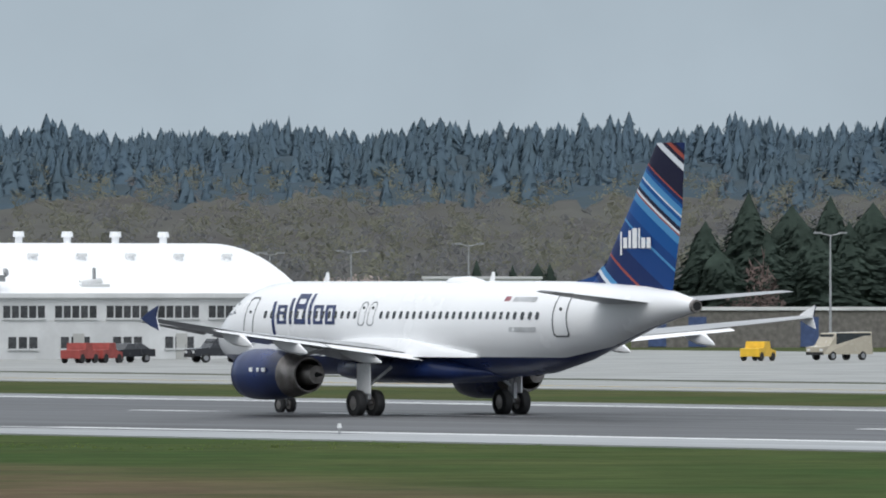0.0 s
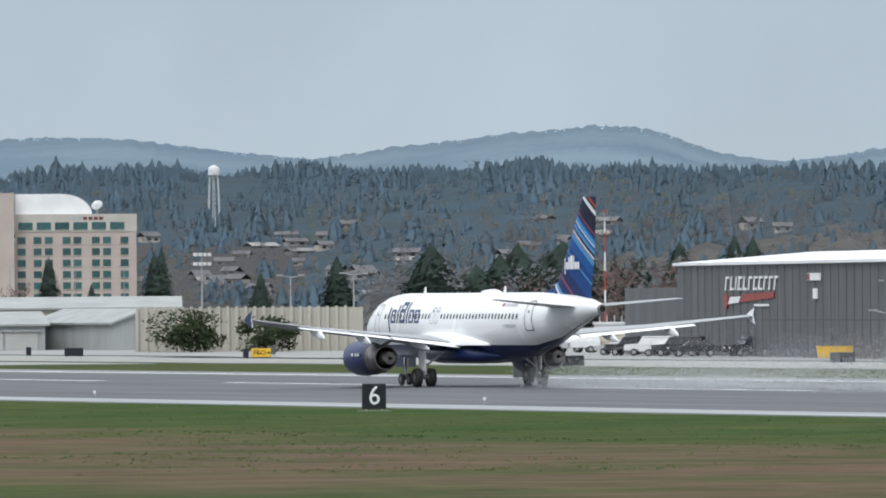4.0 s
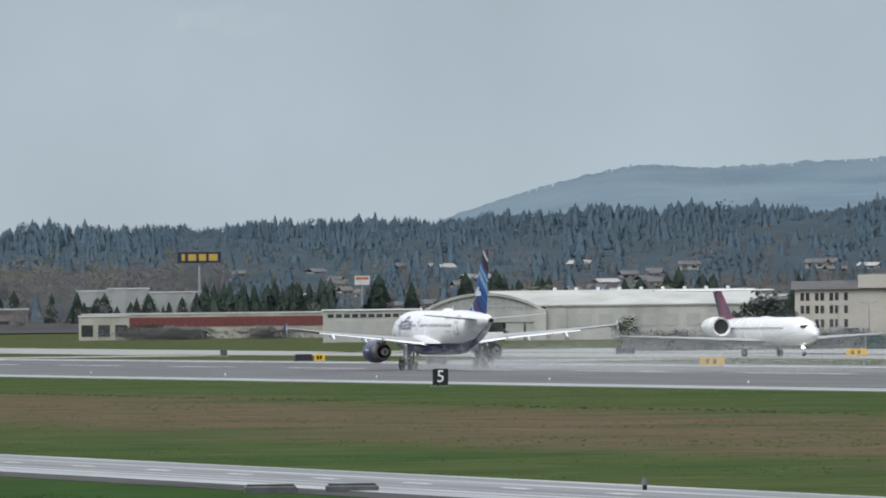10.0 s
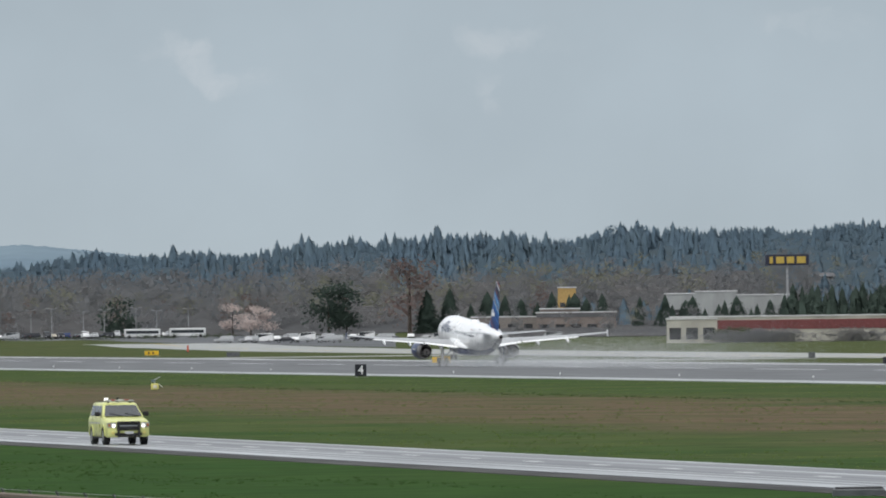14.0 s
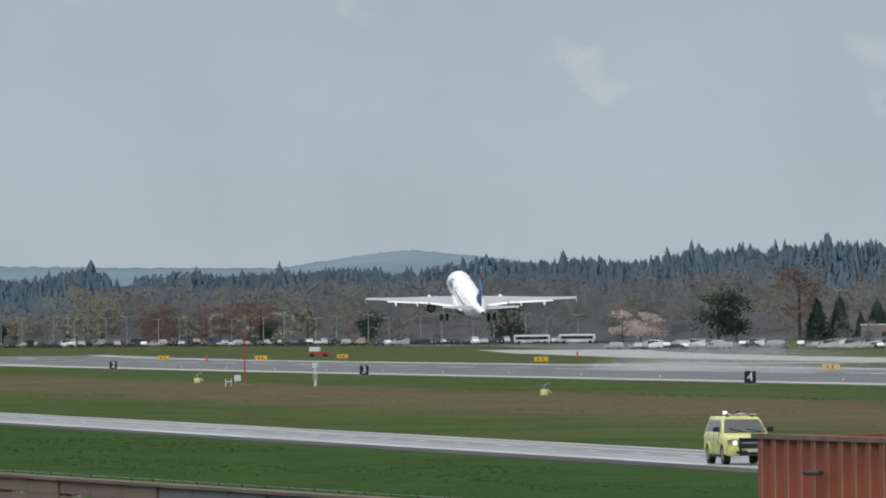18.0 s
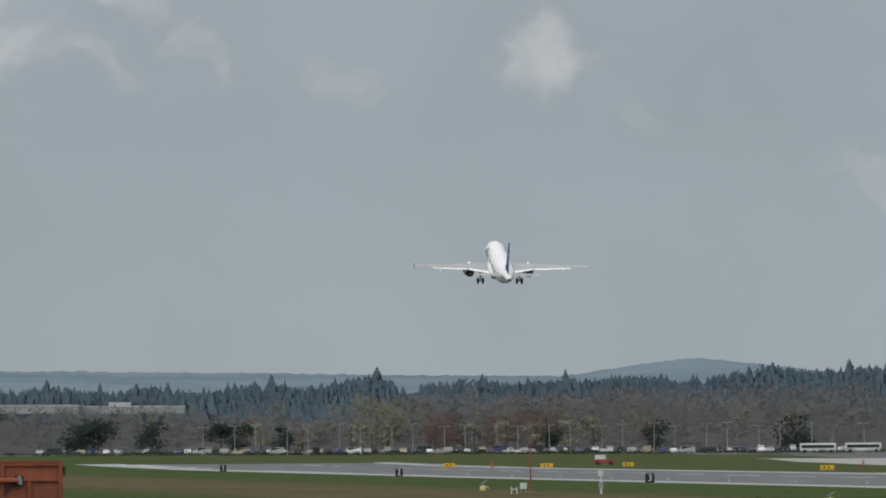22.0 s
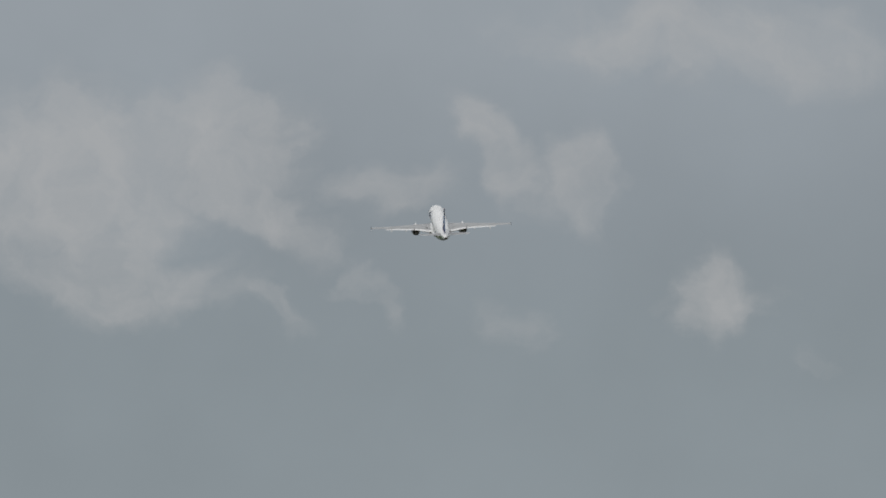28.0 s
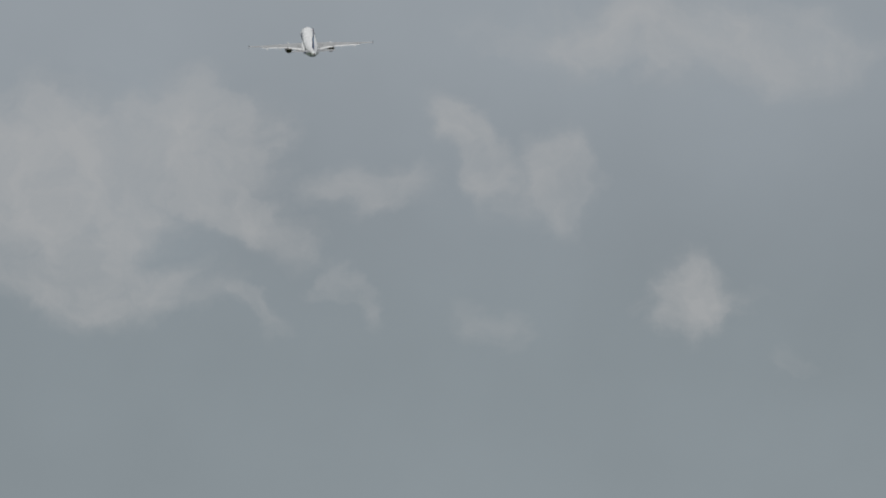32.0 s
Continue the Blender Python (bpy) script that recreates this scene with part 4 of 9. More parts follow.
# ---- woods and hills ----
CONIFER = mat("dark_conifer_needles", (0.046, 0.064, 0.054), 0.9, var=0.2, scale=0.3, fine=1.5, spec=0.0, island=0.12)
# far needles are blued and lifted in colour, standing in for haze
FAR_CONIFER = mat("haze_blue_far_needles", (0.115, 0.166, 0.214), 0.95, var=0.1, scale=0.016, fine=0.2, spec=0.0, second=(0.104, 0.146, 0.177), island=0.05)
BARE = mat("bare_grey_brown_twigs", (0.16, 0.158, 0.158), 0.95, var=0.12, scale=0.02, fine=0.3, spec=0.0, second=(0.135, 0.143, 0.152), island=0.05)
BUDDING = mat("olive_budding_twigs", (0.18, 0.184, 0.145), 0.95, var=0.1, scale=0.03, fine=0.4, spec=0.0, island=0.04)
RED_BARE = mat("reddish_bare_twigs", (0.15, 0.116, 0.108), 0.95, var=0.12, scale=0.1, fine=0.8, spec=0.02, island=0.06)
BLOSSOM = mat("pale_blossom", (0.46, 0.39, 0.37), 0.9, var=0.15, scale=0.3, fine=2, spec=0.0, island=0.12)
CREAM_BLOSSOM = mat("cream_blossom", (0.25, 0.25, 0.195), 0.9, var=0.25, scale=0.3, fine=2, spec=0.05, island=0.3)
BARK = mat("grey_bark", (0.09, 0.075, 0.06), 0.95, var=0.3, scale=2, fine=12)
SHRUB = mat("dark_shrub_leaves", (0.05, 0.066, 0.036), 0.9, var=0.25, scale=0.5, fine=2, island=0.25, spec=0.05)


for m in (BLOSSOM, CREAM_BLOSSOM, BARE, BUDDING, RED_BARE):
    soft_normals(m, (-0.3, -0.9, 0.1), 0.25, 0.2)
# one viewer-facing normal flattens the far forest's shading, as haze would
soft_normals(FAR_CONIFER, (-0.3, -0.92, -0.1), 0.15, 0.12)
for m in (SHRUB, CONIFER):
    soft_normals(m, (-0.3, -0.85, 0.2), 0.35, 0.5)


def spire_shape(rng, blades=60, fine=1.0, sides=5):
    """Unit-high conifer: a slim closed core under a coat of drooping blades."""
    fat = rng.uniform(0.85, 1.25)
    lean = rng.uniform(-0.03, 0.03)
    taper = rng.uniform(0.42, 0.8)

    def reach_at(z):
        return fat * (0.2 * (1 - z) ** taper + 0.006)
    v, f = [], []
    for i, z in enumerate((0.03, 0.3, 0.6, 0.85)):
        for j in range(sides):
            a = 2 * math.pi * (j + 0.5 * (i % 2)) / sides
            k = 0.72 * reach_at(z) * rng.uniform(0.85, 1.15)
            v.append((k * math.cos(a) + lean * z, k * math.sin(a), z))
    v.append((lean, 0, 1.04))
    for j in range(sides):
        k = (j + 1) % sides
        for i in range(3):
            p, q = i * sides, (i + 1) * sides
            f += [(p + j, p + k, q + k), (p + j, q + k, q + j)]
        f.append((3 * sides + j, 3 * sides + k, 4 * sides))
    for i in range(blades):
        z = 0.03 + 0.95 * (1 - (1 - (i + rng.random()) / blades) ** 0.6)
        a = rng.uniform(0, 2 * math.pi)
        reach = reach_at(z) * rng.uniform(0.75, 1.22)
        w = 0.055 * (1.15 - 0.8 * z) * rng.uniform(0.7, 1.3) * fine
        c, s = math.cos(a), math.sin(a)
        k = len(v)
        v += [(c * reach * 0.62 + lean * z, s * reach * 0.62, z + 0.075 * fine * (1.1 - 0.6 * z)), (c * reach - s * w + lean * z, s * reach + c * w, z - 0.018), (c * reach + s * w + lean * z, s * reach - c * w, z - 0.026)]
        f.append((k, k + 1, k + 2))
    return np.array(v), np.array(f)


def clump_shape(rng, n=70, width=0.38, low=0.22, blade=0.085, lobe=1.0):
    """Unit-high crown of scattered leafy or twiggy triangles, densest inside an uneven egg."""
    v, f = [], []
    lobes = [(rng.uniform(-0.17, 0.17), rng.uniform(-0.17, 0.17), rng.uniform(low + 0.16, 0.86), rng.uniform(0.1, 0.2) * lobe) for _ in range(7)]
    for i in range(n):
        lx, ly, lz, lr = lobes[i % 7]
        d = Vector((rng.gauss(0, 1), rng.gauss(0, 1), rng.gauss(0, 1))).normalized() * (lr * rng.uniform(0.35, 1.0))
        c = Vector((lx + d.x, ly + d.y, lz + d.z * 0.9)) * 1.0
        c.x *= width / 0.38
        c.y *= width / 0.38
        a, b = (Vector((rng.uniform(-1, 1), rng.uniform(-1, 1), rng.uniform(-1, 1))) * blade * rng.uniform(0.5, 1.2) for _ in range(2))
        k = len(v)
        v += [tuple(c + a), tuple(c + b), tuple(c - (a + b) * 0.7)]
        f += [(k, k + 1, k + 2)]
    return np.array(v), np.array(f)


def bare_shape(rng, n=60):
    """Unit-high leafless tree: trunk and many thin upswept twigs."""
    v, f = [], []

    def twig(p, q, w):
        k = len(v)
        d = (q - p).normalized()
        s = d.cross(Vector((rng.uniform(-1, 1), rng.uniform(-1, 1), 0.2))).normalized() * w
        v.extend([tuple(p - s), tuple(p + s), tuple(q)])
        f.append((k, k + 1, k + 2))
    top = Vector((0, 0, 0.55))
    twig(Vector((0, 0, 0)), Vector((0, 0, 0.95)), 0.022)
    for i in range(n):
        z = rng.uniform(0.18, 0.75)
        a = rng.uniform(0, 2 * math.pi)
        ln = rng.uniform(0.14, 0.36) * (1.15 - 0.6 * z)
        p = Vector((0, 0, z)) + Vector((math.cos(a), math.sin(a), 0.4)) * rng.uniform(0, 0.1)
        q = p + Vector((math.cos(a) * ln * 0.75, math.sin(a) * ln * 0.75, ln * rng.uniform(0.55, 1.2)))
        twig(p, q, 0.013)
        for _ in range(3):
            m = p.lerp(q, rng.uniform(0.3, 0.95))
            e = m + Vector((rng.uniform(-0.1, 0.1), rng.uniform(-0.1, 0.1), rng.uniform(0.02, 0.14)))
            twig(m, e, 0.016)
    return np.array(v), np.array(f)


def scatter(name, shapes, spots, material, label, category):
    """Many plants joined in one object: spots are (x, y, z, height, width factor, turn)."""
    vs, fs, n = [], [], 0
    for i, (x, y, z, hgt, wd, turn) in enumerate(spots):
        v, f = shapes[i % len(shapes)]
        c, s = math.cos(turn), math.sin(turn)
        p = np.empty_like(v)
        p[:, 0] = x + hgt * wd * (v[:, 0] * c - v[:, 1] * s)
        p[:, 1] = y + hgt * wd * (v[:, 0] * s + v[:, 1] * c)
        p[:, 2] = z + hgt * v[:, 2]
        vs.append(p)
        fs.append(f + n)
        n += len(v)
    V, F = np.concatenate(vs), np.concatenate(fs)
    me = bpy.data.meshes.new(name)
    me.vertices.add(len(V))
    me.vertices.foreach_set("co", V.ravel())
    me.loops.add(F.size)
    me.loops.foreach_set("vertex_index", F.ravel().astype(np.int32))
    me.polygons.add(len(F))
    me.polygons.foreach_set("loop_start", np.arange(0, F.size, 3, dtype=np.int32))
    me.update()
    me.materials.append(material)
    return tagged(new(name, me), label, category, "", "stuff")


def build_woods():
    rng = random.Random(7)
    far = [spire_shape(rng, 34, 1.15) for _ in range(11)]
    near = [spire_shape(rng, 90, 0.85) for _ in range(11)]
    mist = [clump_shape(rng, 230, rng.uniform(0.32, 0.46), 0.02, 0.032) for _ in range(10)]
    crowns = [clump_shape(rng, 110, 0.36, 0.02, 0.06) for _ in range(4)]
    spots, close = [], []
    # dense conifers on the ridge and its upper slope; some stand well above the rest
    for i in range(14600):
        az = rng.uniform(2.5, 23) if i < 10200 else rng.uniform(23, 37)
        k = rng.random() ** 0.7
        lo = conifer_line(az)
        r = lo + (3950 - lo) * k
        if noise.noise((az * 2.2, r / 160, 3)) < -0.34:
            continue
        hgt = rng.uniform(9.3, 13.2) * (1 + 0.5 * noise.noise((az * 2.3, r / 420, 9)))
        tall = rng.random()
        if tall < 0.06:
            hgt *= 1.15 if tall < 0.04 else 1.28
        hgt *= conifer_size(az)
        p = polar(az, r)
        (spots if az < 23 else close).append((p.x, p.y, p.z - 0.5, hgt, rng.uniform(1.0, 1.6), rng.uniform(0, 6.3)))
    scatter("conifer_forest", near, close, FAR_CONIFER, "dense conifer forest on the ridge, tinted blue for haze", "forest")
    scatter("conifer_forest", far + crowns[:1], spots, FAR_CONIFER, "dense conifer forest on the ridge, tinted blue for haze", "forest")
    # scattered conifers lower on the settled slope
    spots = []
    for i in range(3300):
        az = rng.uniform(11.2, 26)
        foot = hill_foot(az)
        r = foot + rng.uniform(0.02, 0.62) * (3800 - foot)
        if clearing(az, r):
            continue
        p = polar(az, r)
        spots.append((p.x, p.y, p.z - 0.4, rng.uniform(4.2, 8.6), rng.uniform(1.3, 2.1), rng.uniform(0, 6.3)))
    for i in range(16):
        p = polar(20.63 + rng.uniform(-0.09, 0.09), 3285 - 12 * rng.random())
        spots.append((p.x, p.y, p.z - 0.4, rng.uniform(6.5, 9.5), 1.2, rng.uniform(0, 6.3)))
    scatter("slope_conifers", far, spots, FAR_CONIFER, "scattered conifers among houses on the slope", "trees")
    # dark evergreen belt below the houses
    spots = []
    while len(spots) < 240:
        az = rng.uniform(12.35, 18.2)
        if noise.noise((az * 3.1, 0.5, 2)) < -0.12 * rng.random():
            continue
        p = polar(az, rng.uniform(2690, 2790))
        spots.append((p.x, p.y, p.z - 0.3, rng.uniform(6, 13.5), rng.uniform(1.1, 1.7), rng.uniform(0, 6.3)))
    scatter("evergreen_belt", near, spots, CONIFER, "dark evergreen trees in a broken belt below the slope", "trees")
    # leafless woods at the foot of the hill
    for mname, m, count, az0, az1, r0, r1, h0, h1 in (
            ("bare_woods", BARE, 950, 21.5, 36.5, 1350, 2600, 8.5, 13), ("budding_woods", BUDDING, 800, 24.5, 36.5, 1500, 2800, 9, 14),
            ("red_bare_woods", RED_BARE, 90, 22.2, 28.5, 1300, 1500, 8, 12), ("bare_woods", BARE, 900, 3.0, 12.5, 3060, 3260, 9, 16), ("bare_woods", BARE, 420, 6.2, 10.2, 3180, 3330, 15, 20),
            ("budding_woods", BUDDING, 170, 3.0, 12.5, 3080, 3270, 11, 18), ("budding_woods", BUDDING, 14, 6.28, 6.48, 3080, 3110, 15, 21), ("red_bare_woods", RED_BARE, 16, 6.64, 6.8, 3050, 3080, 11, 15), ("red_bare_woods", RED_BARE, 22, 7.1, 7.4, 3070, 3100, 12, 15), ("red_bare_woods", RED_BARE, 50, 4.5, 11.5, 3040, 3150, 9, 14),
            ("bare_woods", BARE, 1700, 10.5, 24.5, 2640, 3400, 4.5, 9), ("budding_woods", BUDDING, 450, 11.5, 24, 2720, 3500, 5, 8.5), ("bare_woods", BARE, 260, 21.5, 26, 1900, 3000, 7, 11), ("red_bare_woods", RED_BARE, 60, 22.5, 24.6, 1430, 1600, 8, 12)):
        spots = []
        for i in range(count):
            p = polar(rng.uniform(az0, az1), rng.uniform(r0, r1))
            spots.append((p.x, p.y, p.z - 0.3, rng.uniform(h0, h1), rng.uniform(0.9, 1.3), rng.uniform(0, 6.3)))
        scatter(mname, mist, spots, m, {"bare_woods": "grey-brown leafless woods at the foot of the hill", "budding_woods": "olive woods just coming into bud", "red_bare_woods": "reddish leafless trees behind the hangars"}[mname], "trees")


build_woods()


def mesh_from(name, v, f, material, parent, label=""):
    me = bpy.data.meshes.new(name)
    me.from_pydata([tuple(p) for p in v], [], [tuple(int(i) for i in q) for q in f])
    me.materials.append(material)
    ob = new(name, me)
    ob.parent = parent
    if label:
        ob["label"] = label
    return ob


def tree(kind, az, r, hgt, wide=1.0, z=None, seed=0):
    """A single tree with trunk and crown."""
    rng = random.Random(seed + int(az * 100))
    p = polar(az, r, z)
    label, material, name = {
        "conifer": ("dark green conifer with drooping boughs", CONIFER, "conifer"),
        "bare": ("leafless grey-brown tree with fine twigs", BARE, "bare_tree"),
        "red": ("leafless tree with reddish twigs", RED_BARE, "bare_tree"),
        "blossom": ("spreading tree in pale pink blossom", BLOSSOM, "blossom_tree"),
        "cream": ("slender tree in cream-white blossom", CREAM_BLOSSOM, "blossom_tree"),
        "shrub": ("dark green rounded shrub", SHRUB, "shrub"),
        "broad": ("broad dark evergreen tree", CONIFER, "evergreen_tree")}[kind]
    t = thing(name, Matrix.Translation((p.x, p.y, p.z - 0.1)), label, "shrub" if kind == "shrub" else "tree", {"conifer": "conifers beyond the airfield", "cream": "blossoming trees by the car park"}.get(kind, ""))
    part("trunk", cyl(bmesh.new(), (0, 0, -0.2), (0, 0, hgt * (0.2 if kind == "shrub" else 0.72)), 0.018 * hgt + 0.05, 0.01 * hgt, 7), BARK, t)
    if kind in ("conifer",):
        v, f = spire_shape(rng, 900, 0.4, 9)
    elif kind in ("bare", "red"):
        v, f = bare_shape(rng, 9)
        v2, f2 = clump_shape(rng, 1000, 0.34, 0.05, 0.022, 1.4)
        v, f = np.concatenate([v, v2]), np.concatenate([f, f2 + len(v)])
    elif kind == "broad":
        v, f = clump_shape(rng, 1000, 0.42, 0.02, 0.045, 1.6)
    elif kind == "shrub":
        v, f = clump_shape(rng, 900, 0.5, 0.0, 0.055, 1.7)
    elif kind == "blossom":
        v, f = clump_shape(rng, 900, 0.75, 0.12, 0.04)
    else:
        v, f = clump_shape(rng, 420, 0.36, 0.08, 0.04)
    if kind == "conifer":
        wide *= 1.35
    v = v * np.array([hgt * wide, hgt * wide, hgt])
    mesh_from("crown", v, f, material, t)
    return t


# conifers by the brown building and the terrace
for az, r, hgt, w in ((34.55, 1120, 15.5, 1.5), (34.75, 1130, 14.2, 1.6), (34.28, 1115, 12.5, 1.5), (35.0, 1130, 15.2, 1.6), (35.25, 1125, 14.5, 1.6), (34.4, 1100, 9.5, 1.7), (34.95, 1105, 11, 1.7), (34.65, 1112, 11.5, 1.8), (35.12, 1118, 12.5, 1.8), (34.85, 1118, 12.8, 1.7), (33.05, 1300, 9.0, 0.9), (33.15, 1300, 8.0, 0.9), (33.25, 1300, 8.4, 0.9), (33.38, 1300, 8.6, 0.9), (33.46, 1300, 8.6, 1.0), (31.83, 1250, 7.6, 1.0), (31.91, 1250, 7.8, 1.0)):
    tree("conifer", az, r, hgt, w)
# conifers behind the grey hangar and the sheds
for az, r, hgt, w in ((21.83, 1420, 12.5, 1.7), (22.1, 1420, 9.8, 1.9), (22.22, 1425, 11.2, 1.7), (22.33, 1430, 12.6, 1.6), (22.55, 1420, 12.8, 1.8), (22.68, 1440, 13.5, 1.6), (22.45, 1440, 11.0, 1.8), (22.0, 1440, 9.0, 1.8), (22.86, 1450, 10.5, 1.6), (23.18, 1440, 12.8, 1.3), (23.5, 1480, 13.8, 1.05), (23.6, 1490, 13.8, 1.05), (23.0, 1450, 10.8, 1.0), (22.95, 1500, 11, 1.0), (21.32, 1500, 11.5, 1.2), (20.88, 1450, 9.2, 1.1)):
    tree("conifer", az, r, hgt, w)
# conifers before the hotels and the arched hangar
for az, r, hgt, w in ((20.3, 2200, 15, 1.0), (20.34, 2250, 16.5, 0.9), (19.2, 2350, 17.5, 1.15), (19.72, 2380, 14.5, 0.8), (19.95, 2380, 8.5, 0.9), (18.9, 2200, 9.5, 1.3), (13.35, 2700, 14, 1.2), (14.02, 2620, 15, 1.0), (14.3, 2650, 13, 1.2), (13.85, 2680, 14.5, 1.25), (14.95, 2600, 14, 1.1), (15.02, 2600, 15, 1.1), (13.55, 2700, 12, 1.0)):
    tree("conifer", az, r, hgt, w)
# conifers by the stores and car parks
for az, r, hgt, w in ((12.9, 2700, 12, 1.1), (12.68, 2800, 12, 1.0), (12.78, 2800, 13, 1.0), (12.88, 2800, 12.5, 1.0), (11.7, 2750, 10.5, 1.1), (10.38, 2900, 12.5, 1.3), (10.5, 2920, 13, 1.2), (11.2, 2850, 11, 1.1), (11.35, 2850, 11, 1.1), (11.55, 2850, 10, 1.0)):
    tree("conifer", az, r, hgt, w)
for k in range(13):
    tree("conifer", 11.66 + 0.06 * k + 0.015 * (k % 3), 2760 + 9 * (k % 2), 6.8 + 1.1 * ((k * 5) % 4), 1.2, seed=k)
for k in range(9):
    tree("conifer", 10.62 + 0.09 * k, 2800, 8.5 + 1.0 * ((k * 3) % 4), 1.2, seed=k)
for az, r, hgt, w in ((9.83, 2950, 16, 1.3), (9.93, 2960, 11, 1.4), (8.66, 2980, 13, 1.25), (4.82, 3000, 13.5, 1.5), (5.12, 3000, 10, 1.3), (5.5, 3000, 10.5, 1.3), (5.62, 3010, 10, 1.2), (7.35, 3010, 9, 1.3), (7.9, 3010, 9.5, 1.3), (4.68, 3010, 11, 1.5), (5.85, 3000, 9, 1.2)):
    tree("broad", az, r, hgt, w)
for k, az in enumerate((32.12, 32.22, 32.31, 32.4, 32.5, 32.6)):
    tree("blossom", az, 1215, 6.6 + 0.5 * (k % 3), 1.0, seed=k)
tree("blossom", 9.3, 2900, 9.8, 1.05)
tree("blossom", 9.4, 2915, 9.6, 1.0, seed=3)
tree("blossom", 9.49, 2910, 9.2, 1.0, seed=5)
for az, hgt in ((6.22, 11), (6.42, 11.5), (7.08, 11), (7.24, 10.5), (7.42, 10.5), (7.56, 13), (6.9, 10), (5.72, 10), (5.95, 9.5), (6.33, 10)):
    tree("cream", az, 2990, hgt, 1.3)
for az, r, hgt, k in ((10.28, 2900, 24, "red"), (7.0, 3030, 13, "red"), (34.62, 1090, 9.5, "red"), (7.3, 3040, 15, "red"), (19.55, 2330, 9.5, "red"), (19.48, 2330, 8, "red"),
                      (25.9, 1290, 10.5, "red"), (26.3, 1280, 9.5, "red"), (27.0, 1290, 9, "bare")):
    tree(k, az, r, hgt, 1.3)
for az, hgt, k in ((18.65, 7.5, "broad"), (18.8, 7.5, "bare"), (18.95, 7.5, "broad"), (19.08, 7, "bare"), (18.5, 7, "red"), (18.27, 11, "red"), (18.4, 10, "bare"), (19.3, 9, "red"), (15.45, 8, "broad"), (15.55, 8.5, "broad"), (15.35, 7, "broad")):
    tree(k, az, 1800 if az < 16 else 1500, hgt, 1.4)
for az in (14.25, 14.98):
    tree("cream", az, 2550, 13, 1.6)
for az, r, hgt in ((13.95, 2020, 3.6), (14.05, 2015, 2.6), (14.72, 2010, 4.8), (20.42, 1075, 4.2), (20.5, 1074, 4.6), (20.58, 1076, 4.2), (20.85, 1075, 3.6), (20.95, 1074, 4.0), (21.0, 1075, 3.8),
                   (12.0, 2290, 5.5), (12.12, 2290, 4.8), (18.95, 1260, 3.8), (18.8, 1255, 3.4), (19.05, 1262, 3.2)):
    tree("shrub", az, r, hgt, 1.3)

def hedge():
    """Scrubby hedge behind the dark fabric fence."""
    rng = random.Random(21)
    shapes = [clump_shape(rng, 90, 0.6, 0.0, 0.06) for _ in range(6)]
    for name, m, n in (("scrub_hedge", BARE, 420), ("dark_hedge", SHRUB, 160)):
        spots = []
        for i in range(n):
            p = polar(rng.uniform(14.7, 18.4), rng.uniform(1405, 1450))
            spots.append((p.x, p.y, p.z - 0.2, rng.uniform(1.6, 3.6), rng.uniform(1.0, 1.7), rng.uniform(0, 6.3)))
        scatter(name, shapes, spots, m, "scrubby brown hedge beside the taxiway" if m is BARE else "dark green bushes in the hedge", "hedge")
    spots = []
    for i in range(150):
        a = rng.choice((12.3, 12.75, 12.1)) + rng.gauss(0, 0.09)
        p = polar(a, 2280)
        spots.append((p.x, p.y, p.z - 0.2, rng.uniform(2.0, 3.8), rng.uniform(1.2, 2.0), rng.uniform(0, 6.3)))
    far = []
    for i in range(520):
        p = polar(rng.uniform(3.8, 9.3), rng.uniform(2840, 2870))
        far.append((p.x, p.y, p.z - 0.1, rng.uniform(0.7, 1.5), rng.uniform(1.5, 2.6), rng.uniform(0, 6.3)))
    scatter("dark_hedge", shapes, far, SHRUB, "low dark hedge before the far car park", "hedge")
    scatter("scrub_hedge", shapes, spots, BARE, "brown scrub on a mound before the low building", "hedge")


hedge()

# distant hills behind the ridge, with the haze mixed into their colour
HILL = mat("haze_tinted_hill", (0.192, 0.254, 0.3), 1.0, var=0.1, scale=0.012, fine=0.06, spec=0.0, second=(0.15, 0.205, 0.254))
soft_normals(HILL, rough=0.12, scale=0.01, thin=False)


def far_hill(name, knots, r, jag):
    rng = random.Random(len(knots))
    azs = np.arange(knots[0][0], knots[-1][0], 0.02)
    el = np.interp(azs, [k[0] for k in knots], [k[1] for k in knots])
    ker = np.hanning(21)
    el = np.convolve(np.pad(el, 10, "edge"), ker / ker.sum(), "valid")
    v, f = [], []
    for a, e in zip(azs, el):
        top = CAM_H + r * math.tan(radians(e)) + jag * abs(noise.noise((a * 9, 0, 0))) + 0.6 * jag * rng.random() ** 2
        x, y = math.sin(radians(a)), math.cos(radians(a))
        for k in range(5):
            u = k / 4
            rr = r - 900 * (1 - u)
            v.append((x * rr, y * rr, -2 + (top - (0 if k == 4 else jag * 1.2) + 2) * u ** 0.9))
        v.append((x * (r + 120), y * (r + 120), -2))
    for i in range(len(azs) - 1):
        for k in range(5):
            a = 6 * i + k
            f.append((a, a + 6, a + 7, a + 1))
    return sheet(name, v, f, HILL, "structure", "wooded hill far behind the ridge, coloured blue-grey for haze", "hill", None, True)


# hill trees take the same painted haze as the slope
HILL_TREES = mat("haze_tinted_hill_needles", (0.205, 0.27, 0.318), 1.0, var=0.1, scale=0.012, fine=0.06, spec=0.0, second=(0.185, 0.246, 0.296), island=0.02)
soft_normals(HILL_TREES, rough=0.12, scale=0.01)


